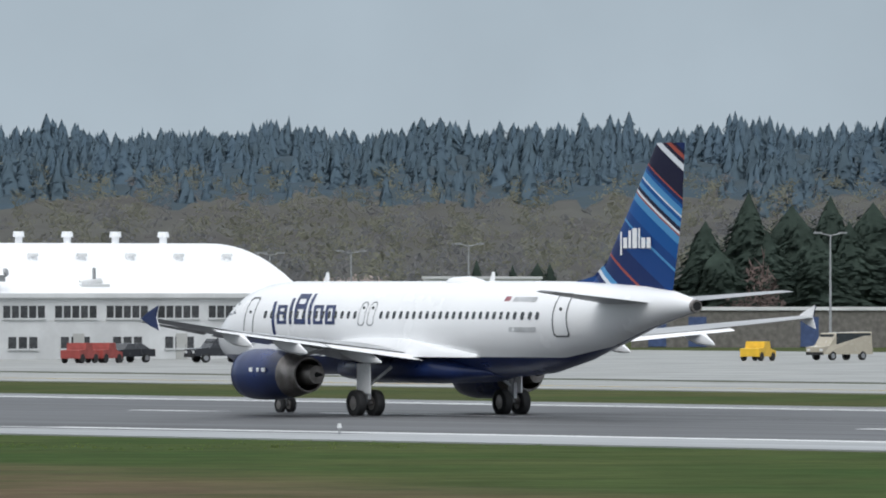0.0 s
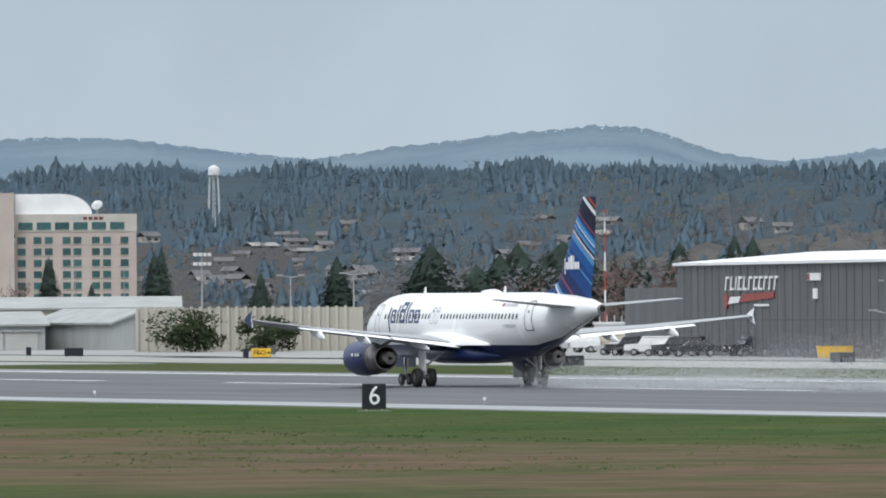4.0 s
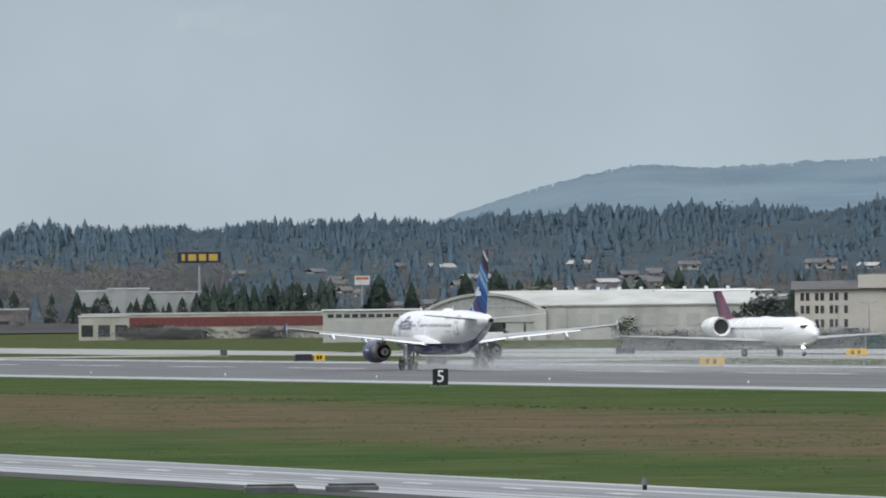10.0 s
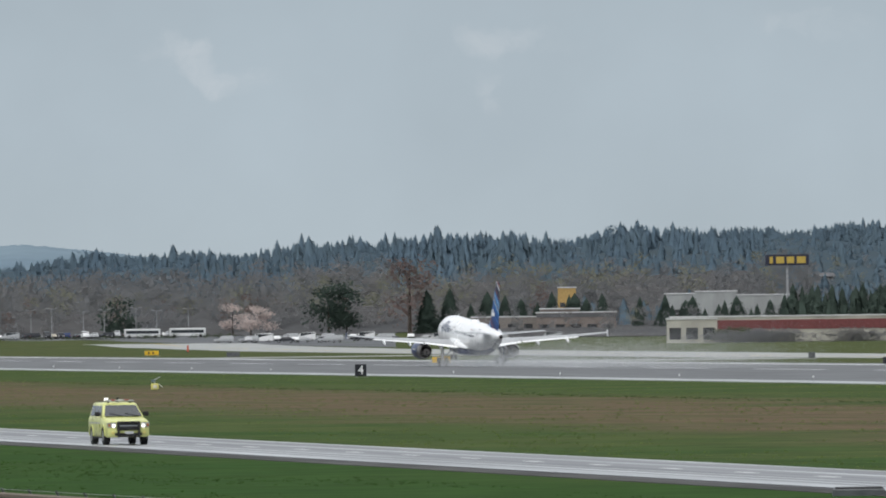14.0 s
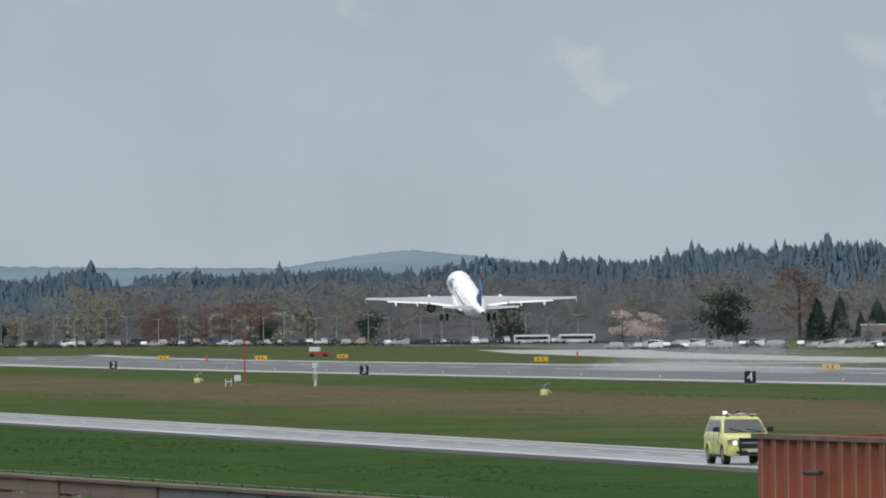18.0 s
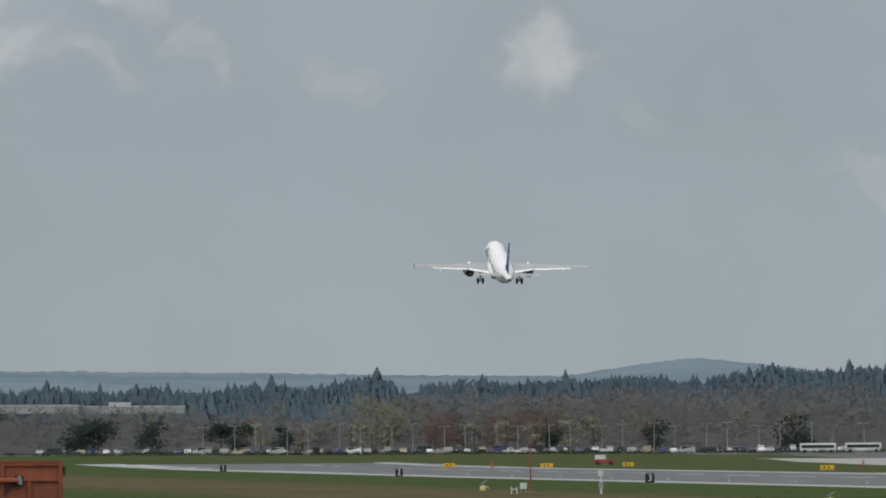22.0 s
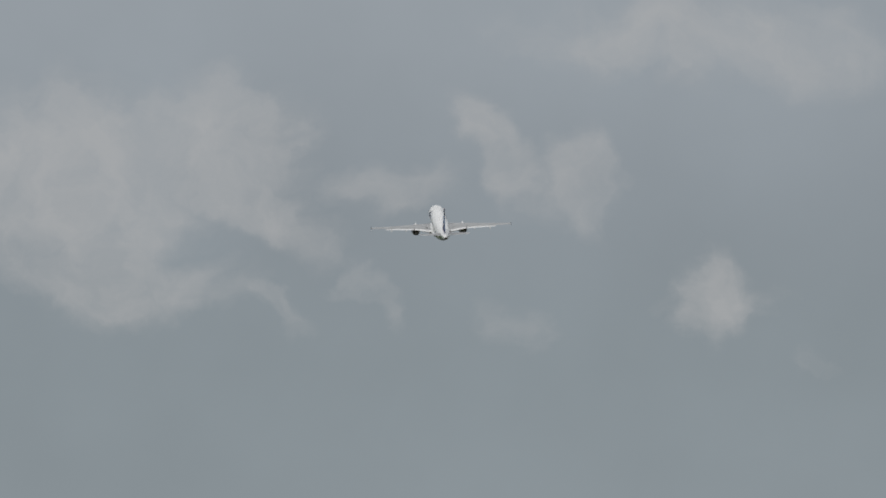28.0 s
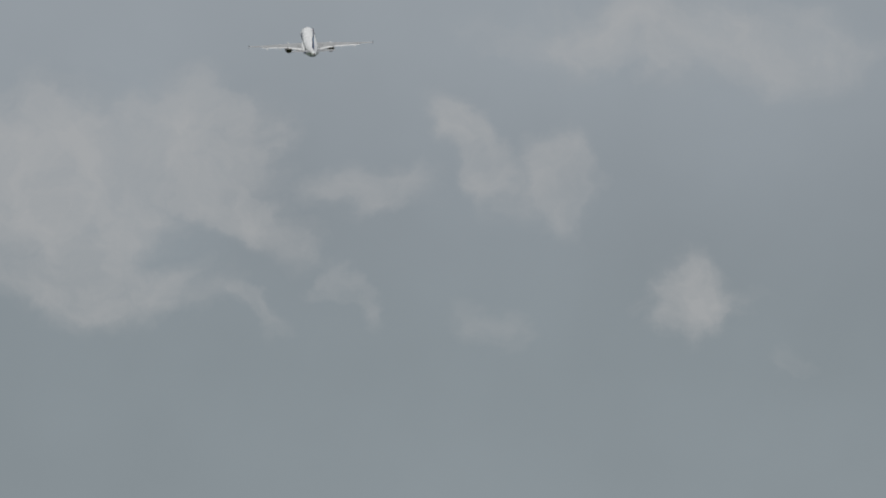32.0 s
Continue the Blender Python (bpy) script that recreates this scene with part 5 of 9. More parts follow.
def hill_trees(knots, r, count, seed):
    """Far trees along the upper slope of a hill."""
    rng = random.Random(seed)
    shapes = [spire_shape(rng, 12, 1.5) for _ in range(7)]
    spots = []
    for i in range(count):
        a = rng.uniform(knots[0][0], knots[-1][0])
        top = CAM_H + r * math.tan(radians(float(np.interp(a, [k[0] for k in knots], [k[1] for k in knots]))))
        u = 1 - 0.02 * rng.random()
        rr = r - 900 * (1 - u)
        spots.append((rr * math.sin(radians(a)), rr * math.cos(radians(a)), -2 + (top - 3.0) * u ** 0.9 - 2.0, rng.uniform(3.6, 8.0), rng.uniform(1.5, 2.8), rng.uniform(0, 6.3)))
    scatter("far_hill_trees", shapes, spots, HILL_TREES, "trees covering the far hill, coloured blue-grey for haze", "forest")


FAR_KNOTS = [(12.9, 0.2), (13.6, 0.47), (13.9, 0.58), (14.3, 0.70), (14.8, 0.81), (15.2, 0.78), (16.1, 0.83), (16.6, 0.81), (17.0, 0.83), (17.4, 0.79), (17.8, 0.81), (18.2, 0.91), (18.6, 0.96), (19.0, 0.93),
                           (19.3, 0.87), (19.6, 0.89), (20.0, 0.89), (20.4, 0.85), (20.8, 0.8), (21.2, 0.76), (21.6, 0.82), (22.3, 0.90), (22.8, 0.94), (23.1, 0.91), (23.4, 0.78), (23.8, 0.73), (24.8, 0.86), (25.3, 0.97), (25.9, 1.03),
                           (26.4, 1.0), (26.9, 0.9), (27.4, 0.86), (28.2, 0.6)]
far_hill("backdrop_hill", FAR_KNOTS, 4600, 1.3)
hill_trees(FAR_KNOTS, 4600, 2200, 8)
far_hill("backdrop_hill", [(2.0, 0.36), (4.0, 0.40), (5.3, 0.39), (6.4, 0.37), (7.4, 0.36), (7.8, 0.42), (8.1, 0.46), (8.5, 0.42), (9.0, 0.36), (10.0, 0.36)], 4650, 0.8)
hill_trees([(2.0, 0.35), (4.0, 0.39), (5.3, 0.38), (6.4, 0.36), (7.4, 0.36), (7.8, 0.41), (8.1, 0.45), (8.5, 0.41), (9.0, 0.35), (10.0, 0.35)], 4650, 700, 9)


# ---- buildings ----
SHED_GREY = mat("greyed_white_siding", (0.37, 0.385, 0.38), 0.7, var=0.1, scale=0.3, fine=3, stretch=(1, 1, 0.2))
ROOF_PALE = mat("pale_grey_metal_roof", (0.33, 0.345, 0.335), 0.5, var=0.08, scale=0.3, fine=3)
ROOF_WHITE = mat("white_metal_roof", (0.84, 0.85, 0.86), 0.45, var=0.04, scale=0.3, fine=3)
WALL_WHITE = mat("white_painted_wall", (0.66, 0.67, 0.67), 0.7, var=0.08, scale=0.3, fine=3, bump=0.01)
WALL_TAN = mat("tan_painted_panel", (0.36, 0.33, 0.28), 0.7, var=0.08, scale=0.3, fine=3)
WALL_GREY = mat("dark_grey_metal_siding", (0.105, 0.108, 0.115), 0.55, var=0.08, scale=0.4, fine=4, stretch=(1, 1, 0.1))
DOOR_GREY = mat("pale_grey_door_panel", (0.44, 0.44, 0.42), 0.6, var=0.06, scale=0.3, fine=3)
ROOF_GREY = mat("dark_grey_roofing", (0.12, 0.12, 0.125), 0.8, var=0.1, scale=0.3, fine=3)
STUCCO = mat("warm_beige_stucco", (0.475, 0.43, 0.385), 0.85, var=0.06, scale=0.2, fine=2)
STUCCO_LIGHT = mat("pale_beige_stucco", (0.545, 0.51, 0.465), 0.85, var=0.06, scale=0.2, fine=2)
STUCCO_PINK = mat("pinkish_tan_stucco", (0.53, 0.445, 0.41), 0.85, var=0.06, scale=0.15, fine=2)
CONCRETE_WALL = mat("weathered_pale_wall", (0.47, 0.45, 0.39), 0.85, var=0.12, scale=0.25, fine=2, stretch=(1, 1, 0.3))
TEAL_GLASS = mat("teal_window_glass", (0.06, 0.14, 0.145), 0.15, var=0.2, per_object=0.3, spec=0.6)
SLATE_GLASS = mat("slate_window_glass", (0.06, 0.062, 0.066), 0.2, var=0.2, per_object=0.35, spec=0.5)
GREEN_GLASS = mat("green_roof_glass", (0.07, 0.2, 0.19), 0.35, var=0.15, per_object=0.2, spec=0.25)
RED_PAINT = mat("dull_red_paint", (0.33, 0.06, 0.05), 0.6, var=0.12)
RED_BAND = mat("maroon_fascia", (0.17, 0.045, 0.045), 0.6, var=0.12)
BROWN_WALL = mat("brown_brick_wall", (0.215, 0.18, 0.16), 0.85, var=0.12, scale=0.4, fine=4)
STEEL = mat("galvanised_steel", (0.42, 0.43, 0.44), 0.5, 0.5, var=0.12)
SIGN_YEL_BRIGHT = mat("yellow_letter_shape", (0.5, 0.36, 0.07), 0.5, var=0.05)


def site(name, x, y, yaw, label, category="building", group="", z=None):
    return thing(name, pose(x, y, ground_z(x, y) if z is None else z, 0, 0, yaw), label, category, group)


def panes(parent, face, us, zs, w, h, glass, off=0.0, frame_mat=None, name="window"):
    """Shared window pieces on a wall: face 'x' lies in y = off and runs along x; face 'y' lies in x = off and runs along y."""
    bm = bmesh.new()
    if face == "x":
        bx(bm, -w / 2, w / 2, -0.05, 0.08, -h / 2, h / 2)
    else:
        bx(bm, -0.05, 0.08, -w / 2, w / 2, -h / 2, h / 2)
    first = None
    sill = None
    for z in zs:
        for u in us:
            m = Matrix.Translation((u, off, z) if face == "x" else (off, u, z))
            if first is None:
                first = part(name, bm, glass, parent)
                first.matrix_basis = m
                ob = first
            else:
                ob = share(first, name, parent, m)
            if frame_mat is not None:
                if sill is None:
                    z0, z1 = -h / 2 - 0.14, -h / 2
                    b2 = box(-w / 2 - 0.1, w / 2 + 0.1, -0.16, 0.05, z0, z1) if face == "x" else box(-0.16, 0.05, -w / 2 - 0.1, w / 2 + 0.1, z0, z1)
                    sill = part("window_sill", b2, frame_mat, ob)
                else:
                    share(sill, "window_sill", ob)
    return first


def vault_hangar():
    b = site("vault_hangar", 406, 694, 0, "white barrel-vaulted hangar with a tan arched door end", "hangar")
    W, D, e, c = 28.0, 29.0, 4.9, 8.9
    rad = ((W / 2) ** 2 + (c - e) ** 2) / (2 * (c - e))
    a0 = math.asin(W / 2 / rad)
    arc = [(W / 2 + rad * math.sin(t), c - rad + rad * math.cos(t)) for t in np.linspace(-a0, a0, 33)]
    outer = [(W / 2 + (u - W / 2) * 1.02, v + 0.28) for u, v in arc]
    roof = part("vault_roof", prism(bmesh.new(), outer + arc[::-1], "x", -0.3, D), ROOF_WHITE, b, "bright white vaulted roof", True)
    rim_out = [(W / 2 + (u - W / 2) * 1.045, v + 0.55) for u, v in arc]
    rim_in = [(W / 2 + (u - W / 2) * 0.955, v - 0.35) for u, v in arc]
    part("arch_rim", prism(bmesh.new(), rim_out + rim_in[::-1], "x", -1.1, -0.3), WALL_WHITE, b, "white arch rim", True)
    part("tympanum", prism(bmesh.new(), [(0.6, e)] + [(u, v) for u, v in arc if v > e + 0.1] + [(W - 0.6, e)], "x", 0.3, 0.6), WALL_TAN, b, "tan panel under the arch")
    part("door_beam", box(-0.35, 0.3, 0, W, e - 0.35, e + 0.1), WALL_WHITE, b)
    for i in range(8):
        y0 = 0.5 + i * (W - 1) / 8
        d = part("door_panel", box(0.1 + 0.12 * (i % 2), 0.3 + 0.12 * (i % 2), y0 + 0.04, y0 + (W - 1) / 8 - 0.04, 0.05, e - 0.4), WALL_TAN, b)
        part("door_rail", box(0.02 + 0.12 * (i % 2), 0.1 + 0.12 * (i % 2), y0 + 0.1, y0 + (W - 1) / 8 - 0.1, 2.3, 2.5), STEEL, d)
    wall = part("side_wall", box(0.7, D, -0.35, 0, 0, e + 0.3), WALL_WHITE, b)
    part("end_wall", prism(bmesh.new(), [(0, 0)] + arc + [(W, 0)], "x", D - 0.3, D - 0.02), WALL_WHITE, b)
    part("back_wall", box(0.7, D - 0.4, W, W + 0.3, 0, e), WALL_WHITE, b)
    part("eave_board", box(0.0, D + 0.2, -0.75, -0.1, e - 0.05, e + 0.28), WALL_WHITE, b)
    us = [1.7 + 0.78 * i for i in range(35) if i % 6 != 5]
    panes(b, "x", us, [3.75], 0.6, 0.95, SLATE_GLASS, -0.36, WALL_WHITE)
    panes(b, "x", [2.2 + 0.95 * i for i in range(28) if i % 5 not in (3, 4)], [1.35], 0.7, 0.9, SLATE_GLASS, -0.36, WALL_WHITE)
    for u in (8.2, 17.6, 22.5):
        d = part("door", box(u - 0.5, u + 0.5, -0.42, -0.34, 0, 2.05), DOOR_GREY, b)
        part("door_handle", box(u + 0.32, u + 0.38, -0.47, -0.41, 1.0, 1.15), STEEL, d)
    for i in range(6):
        x = 2.3 + 4.47 * i
        v = part("roof_vent", cyl(bmesh.new(), (x, W / 2, c + 0.1), (x, W / 2, c + 0.75), 0.3, n=12), ROOF_WHITE, roof)
        part("vent_cap", cyl(bmesh.new(), (x, W / 2, c + 0.75), (x, W / 2, c + 1.2), 0.48, 0.42, 12), ROOF_WHITE, v)
        y = W * 0.2
        zz = c - rad + math.sqrt(rad ** 2 - (y - W / 2) ** 2)
        v = part("roof_vent", cyl(bmesh.new(), (x + 0.8, y, zz), (x + 0.8, y, zz + 0.55), 0.3, n=10), ROOF_WHITE, roof)
        part("vent_cap", cyl(bmesh.new(), (x + 0.8, y, zz + 0.55), (x + 0.8, y, zz + 0.8), 0.46, 0.4, 10), WALL_WHITE, v)
    u = part("roof_unit", box(9.0, 11.6, 0.6, 2.0, e + 0.3, e + 1.0), WALL_WHITE, roof)
    part("flue", cyl(bmesh.new(), (10.6, 1.3, e + 0.9), (10.6, 1.3, e + 2.3), 0.14), STEEL, u)
    part("duct", cyl(bmesh.new(), (9.3, 1.3, e + 1.0), (11.2, 1.3, e + 1.2), 0.3), WALL_WHITE, u)
    m = part("roof_mast", cyl(bmesh.new(), (1.0, -0.3, e), (1.0, -0.3, e + 2.4), 0.07), STEEL, b)
    part("mast_lamps", box(0.5, 1.5, -0.5, -0.1, e + 1.2, e + 1.7), STEEL, m)
    part("mast_dish", cyl(bmesh.new(), (1.4, -0.6, e + 1.9), (1.5, -0.75, e + 1.95), 0.35, 0.3), STEEL, m)


def gable_shed(name, x, y, yaw, L, D, eave, rise, wall, roofm, label, ridge_along="x", panels=0, panel_mat=None, z=None, panel_h=0.75, group=""):
    """A gabled shed: L along local x, D along local y."""
    b = site(name, x, y, yaw, label, "hangar" if "hangar" in name else "building", group, z)
    if ridge_along == "x":
        part("front_wall", box(0, L, 0, 0.25, -0.3, eave), wall, b)
        part("back_wall", box(0, L, D - 0.25, D, -0.3, eave), wall, b)
        for u in (0.02, L - 0.27):
            part("gable_wall", prism(bmesh.new(), [(0.25, -0.3), (D - 0.25, -0.3), (D - 0.25, eave), (D / 2, eave + rise), (0.25, eave)], "x", u, u + 0.25), wall, b)
        for s in (0, 1):
            y0, y1 = (-0.5, D / 2) if s == 0 else (D + 0.5, D / 2)
            z0 = eave - rise * 0.5 / (D / 2)
            part("roof_slope", prism(bmesh.new(), [(y0, z0), (y1, eave + rise), (y1, eave + rise + 0.22), (y0, z0 + 0.22)], "x", -0.5, L + 0.5), roofm, b)
    else:
        for v in (0, D - 0.25):
            part("gable_wall", prism(bmesh.new(), [(0, -0.3), (L, -0.3), (L, eave), (L / 2, eave + rise), (0, eave)], "y", v, v + 0.25), wall, b)
        for u in (0.02, L - 0.27):
            part("side_wall", box(u, u + 0.25, 0.25, D - 0.25, -0.3, eave), wall, b)
        for s in (0, 1):
            x0, x1 = (-0.5, L / 2) if s == 0 else (L + 0.5, L / 2)
            z0 = eave - rise * 0.5 / (L / 2)
            part("roof_slope", prism(bmesh.new(), [(x0, z0), (x1, eave + rise), (x1, eave + rise + 0.22), (x0, z0 + 0.22)], "y", -0.5, D + 0.5), roofm, b)
    for i in range(panels):
        w = (L - 1.6) / panels
        x0 = 0.8 + i * w
        d = part("door_panel", box(x0 + 0.05, x0 + w - 0.05, -0.1 - 0.07 * (i % 2), -0.01, 0.05, eave * panel_h), panel_mat, b)
        part("door_seam", box(x0 + 0.02, x0 + 0.12, -0.2, -0.02, 0.05, eave * panel_h), STEEL, d)
    if panels:
        part("door_track", box(0.4, L - 0.4, -0.35, -0.02, eave * panel_h, eave * panel_h + 0.18), STEEL, b)
    return b


def grey_hangar():
    b = site("grey_hangar", 362, 800, -11, "dark grey metal hangar with pale sliding doors and white roof", "hangar")
    L, D = 31.0, 84.0
    rx, ez, rz, fz = 13.0, 8.3, 9.3, 8.0
    for v in (0.0, D - 0.3):
        part("gable_wall", prism(bmesh.new(), [(0, -0.2), (L, -0.2), (L, fz), (rx, rz), (0, ez)], "y", v + 0.02, v + 0.3), WALL_GREY, b)
    side = part("side_wall", box(0.0, 0.3, 0.3, D - 0.3, -0.2, ez), WALL_GREY, b)
    part("far_wall", box(L - 0.3, L, 0.3, D - 0.3, -0.2, fz), WALL_GREY, b)
    part("roof_slope", prism(bmesh.new(), [(-0.4, ez + 0.0), (rx, rz), (rx, rz + 0.25), (-0.4, ez + 0.25)], "y", -0.3, D + 0.3), ROOF_WHITE, b, "white metal roof")
    part("roof_slope", prism(bmesh.new(), [(L + 0.4, fz), (rx, rz), (rx, rz + 0.25), (L + 0.4, fz + 0.25)], "y", -0.02, D + 0.3), WALL_GREY, b, "grey roof edge")
    part("door_lintel", box(0.5, L - 0.5, -0.5, 0.0, 6.1, 6.4), ROOF_GREY, b)
    for i in range(7):
        w = (L - 1.6) / 7
        x0 = 0.8 + i * w
        o = 0.16 * (i % 2)
        d = part("door_panel", box(x0 + 0.05, x0 + w - 0.05, -0.18 - o, -0.02 - o, 0.05, 6.05), DOOR_GREY, b)
        part("door_seam", box(x0 + w - 0.09, x0 + w + 0.03, -0.23 - o, -0.04 - o, 0.05, 6.05), ROOF_GREY, d)
    # standing seams on the long wall
    seam = part("wall_rib", box(-0.05, 0.0, -0.05, 0.05, 0, ez - 0.1), WALL_GREY, side)
    for i in range(1, 28):
        share(seam, "wall_rib", side, Matrix.Translation((0, 3.0 * i, 0)))
    # name board as plain white strokes over a red swoosh
    y = 63.0
    for i in range(11):
        w = 0.55 if i == 2 else 1.5
        part("name_stroke", prism(bmesh.new(), [(y, 6.0), (y - 0.34, 6.0), (y - 0.84, 7.25), (y - 0.5, 7.25)], "x", -0.16, -0.06), SIGN_WHITE, b)
        if w > 1 and i not in (1, 4):
            part("name_stroke", prism(bmesh.new(), [(y - 0.5, 7.02), (y - 1.75, 7.02), (y - 1.85, 7.25), (y - 0.55, 7.25)], "x", -0.17, -0.07), SIGN_WHITE, b)
        if i in (1, 3, 4, 6, 7):
            part("name_stroke", prism(bmesh.new(), [(y - 0.1, 6.0), (y - 1.5, 6.0), (y - 1.58, 6.22), (y - 0.18, 6.22)], "x", -0.18, -0.08), SIGN_WHITE, b)
        y -= w + 0.6
    part("swoosh", prism(bmesh.new(), [(57, 4.9), (56, 5.6), (43, 5.85), (43, 5.3)], "x", -0.15, -0.06), RED_PAINT, b, "red swoosh under the lettering")
    part("swoosh", prism(bmesh.new(), [(61.5, 4.75), (57, 4.9), (56.2, 5.45), (60.5, 5.4)], "x", -0.2, -0.16), SIGN_WHITE, b)
    part("swoosh_ball", cyl(bmesh.new(), (-0.16, 62.6, 5.0), (-0.06, 62.6, 5.0), 0.75, n=14), RED_PAINT, b)
    part("tag_bar", box(-0.15, -0.06, 45, 51, 4.55, 4.75), SIGN_WHITE, b)
    s = part("small_sign", box(-0.25, -0.05, 24.5, 29.0, 6.8, 7.45), SIGN_WHITE, b)
    part("small_sign_mark", box(-0.3, -0.25, 28.1, 28.9, 6.85, 7.4), RED_PAINT, s)
    part("small_sign", box(-0.25, -0.05, 25.8, 27.0, 5.2, 6.1), SIGN_WHITE, b)
    part("low_wing", box(0.5, 16, D, D + 26, -0.2, 6.3), WALL_GREY, b, "lower grey wing of the hangar")
    part("wall_band", box(-0.03, 0.0, 0.4, D - 0.4, 3.3, 3.42), ROOF_GREY, b)
    for y0 in (20, 44, 70):
        part("door", box(-0.06, 0.0, y0, y0 + 1.0, 0.0, 2.1), ROOF_GREY, b)
    d = part("roof_dish", cyl(bmesh.new(), (14, 30, 10.1), (14, 30, 12.2), 0.06), STEEL, b)
    part("dish_box", box(13.6, 14.4, 29.6, 30.4, 11.4, 12.0), WALL_WHITE, d)
    part("wall_lamp", box(-0.4, 0, 1.0, 1.4, 6.6, 6.8), STEEL, b)


def glass_house():
    b = site("glazed_terminal", 515.3, 954, 0, "small terminal with white frame and sloping green glass roof", "building")
    L, D = 11.2, 9.0
    part("base_storey", box(-11.5, L + 9, -0.5, D, -0.2, 3.4), WALL_WHITE, b, "white ground storey")
    part("roof_deck", box(-11.9, L + 9.4, -0.9, D + 0.3, 3.4, 3.7), WALL_WHITE, b)
    for i in range(11):
        w = L / 11
        g = part("roof_pane", prism(bmesh.new(), [(0.0, 4.95), (D / 2, 6.95), (D / 2, 7.0), (0.0, 5.02)], "x", i * w + 0.08, (i + 1) * w - 0.08), GREEN_GLASS, b)
        part("glazing_bar", prism(bmesh.new(), [(-0.1, 4.95), (D / 2, 7.0), (D / 2, 7.12), (-0.1, 5.07)], "x", i * w - 0.08, i * w + 0.08), WALL_WHITE, g)
        part("wall_pane", box(i * w + 0.1, (i + 1) * w - 0.1, 0.02, 0.1, 3.7, 5.3), SLATE_GLASS, b)
    part("back_slope", prism(bmesh.new(), [(D / 2, 6.92), (D, 4.95), (D, 5.05), (D / 2, 7.0)], "x", 0, L), WALL_WHITE, b)
    for u in (-0.6, L):
        part("gable_frame", prism(bmesh.new(), [(-0.5, 3.7), (-0.5, 5.5), (D / 2, 7.4), (D + 0.5, 5.5), (D + 0.5, 3.7), (D - 0.4, 3.7), (D - 0.4, 5.2), (D / 2, 6.7), (0.4, 5.2), (0.4, 3.7)], "x", u, u + 0.6), WALL_WHITE, b)
    part("gable_glass", prism(bmesh.new(), [(0.4, 3.7), (0.4, 5.2), (D / 2, 6.7), (D - 0.4, 5.2), (D - 0.4, 3.7)], "x", -0.2, -0.1), SLATE_GLASS, b)
    part("eave_beam", box(-0.6, L + 0.6, -0.25, 0.05, 5.2, 5.02), WALL_WHITE, b)
    part("ridge_beam", box(-0.6, L + 0.6, D / 2 - 0.2, D / 2 + 0.2, 7.0, 7.2), WALL_WHITE, b)
    panes(b, "x", [-9 + 2.6 * i for i in range(11)], [1.6], 1.6, 1.3, SLATE_GLASS, -0.5, WALL_WHITE)


def tan_hotel():
    """Tall hotel: a plain stair tower between two wings, with a vaulted penthouse."""
    p = polar(19.53, 2600)
    b = site("tan_hotel", p.x, p.y, -19.5, "tall pinkish-tan hotel with teal windows and a white vaulted penthouse", "hotel")
    k = 2600 * math.tan(radians(1))  # metres to a degree
    rw = (20.2 - 19.53) * k
    part("right_wing", box(0, rw, 0, 18, -1, 24.0), STUCCO_PINK, b, "pinkish-tan wing")
    part("right_band", box(-0.1, rw + 0.1, -0.15, 18.1, 21.4, 25.9), STUCCO_LIGHT, b, "pale top storey band")
    part("tower", box(-15.0, -0.2, -4, 16, -1, 31.3), STUCCO_PINK, b, "plain pinkish stair tower")
    part("tower_side", box(-17.4, -15.1, 2, 16, -1, 30.8), STUCCO_LIGHT, b)
    part("left_wing", box(-36.5, -17.5, 5, 22, -1, 25.9), STUCCO_LIGHT, b, "pale beige wing")
    part("left_penthouse", box(-34.5, -27, 8, 18, 25.9, 30.4), STUCCO, b)
    part("penthouse_vault", prism(bmesh.new(), [(0, 25.9), (0, 31.0), (11.5, 31.0)] + [(11.5 + 7.8 * math.sin(t), 25.9 + 5.1 * math.cos(t)) for t in np.linspace(0.1, math.pi / 2, 9)], "y", 2, 15), ROOF_WHITE, b, "white vaulted penthouse")
    panes(b, "x", [2.6 + 4.6 * i for i in range(6)], [22.9], 3.6, 1.9, TEAL_GLASS, -0.16, STUCCO_LIGHT)
    cols = [1.6, 5.6, 8.4, 12.9, 15.6, 20.2, 23.0, 27.4]
    panes(b, "x", [c for c in cols if c < rw - 1], [19.3 - 2.85 * i for i in range(6)], 2.0, 1.75, TEAL_GLASS, -0.02, STUCCO_LIGHT)
    panes(b, "x", [-35.6 + 1.32 * i for i in range(14)], [23.6], 1.05, 1.6, TEAL_GLASS, 4.98, STUCCO_LIGHT)
    panes(b, "x", [-35.2 + 1.0 * i + 1.35 * (i // 2) for i in range(11)], [20.4 - 2.85 * i for i in range(6)], 0.85, 1.7, SLATE_GLASS, 4.98, STUCCO_LIGHT)
    d = part("dish_mount", cyl(bmesh.new(), (20.6, 8, 25.9), (20.6, 8, 27.5), 0.3), STEEL, b)
    part("dish", cyl(bmesh.new(), (20.6, 8, 28.2), (20.2, 7.2, 28.9), 1.5, 0.5, 14), WALL_WHITE, d, "white satellite dish")
    for i in range(7):
        part("name_bar", box(13.0 + 1.35 * i, 14.0 + 1.35 * i, -0.2, -0.12, 24.4, 25.2), RED_BAND if i > 2 else GEAR_GREY, b)


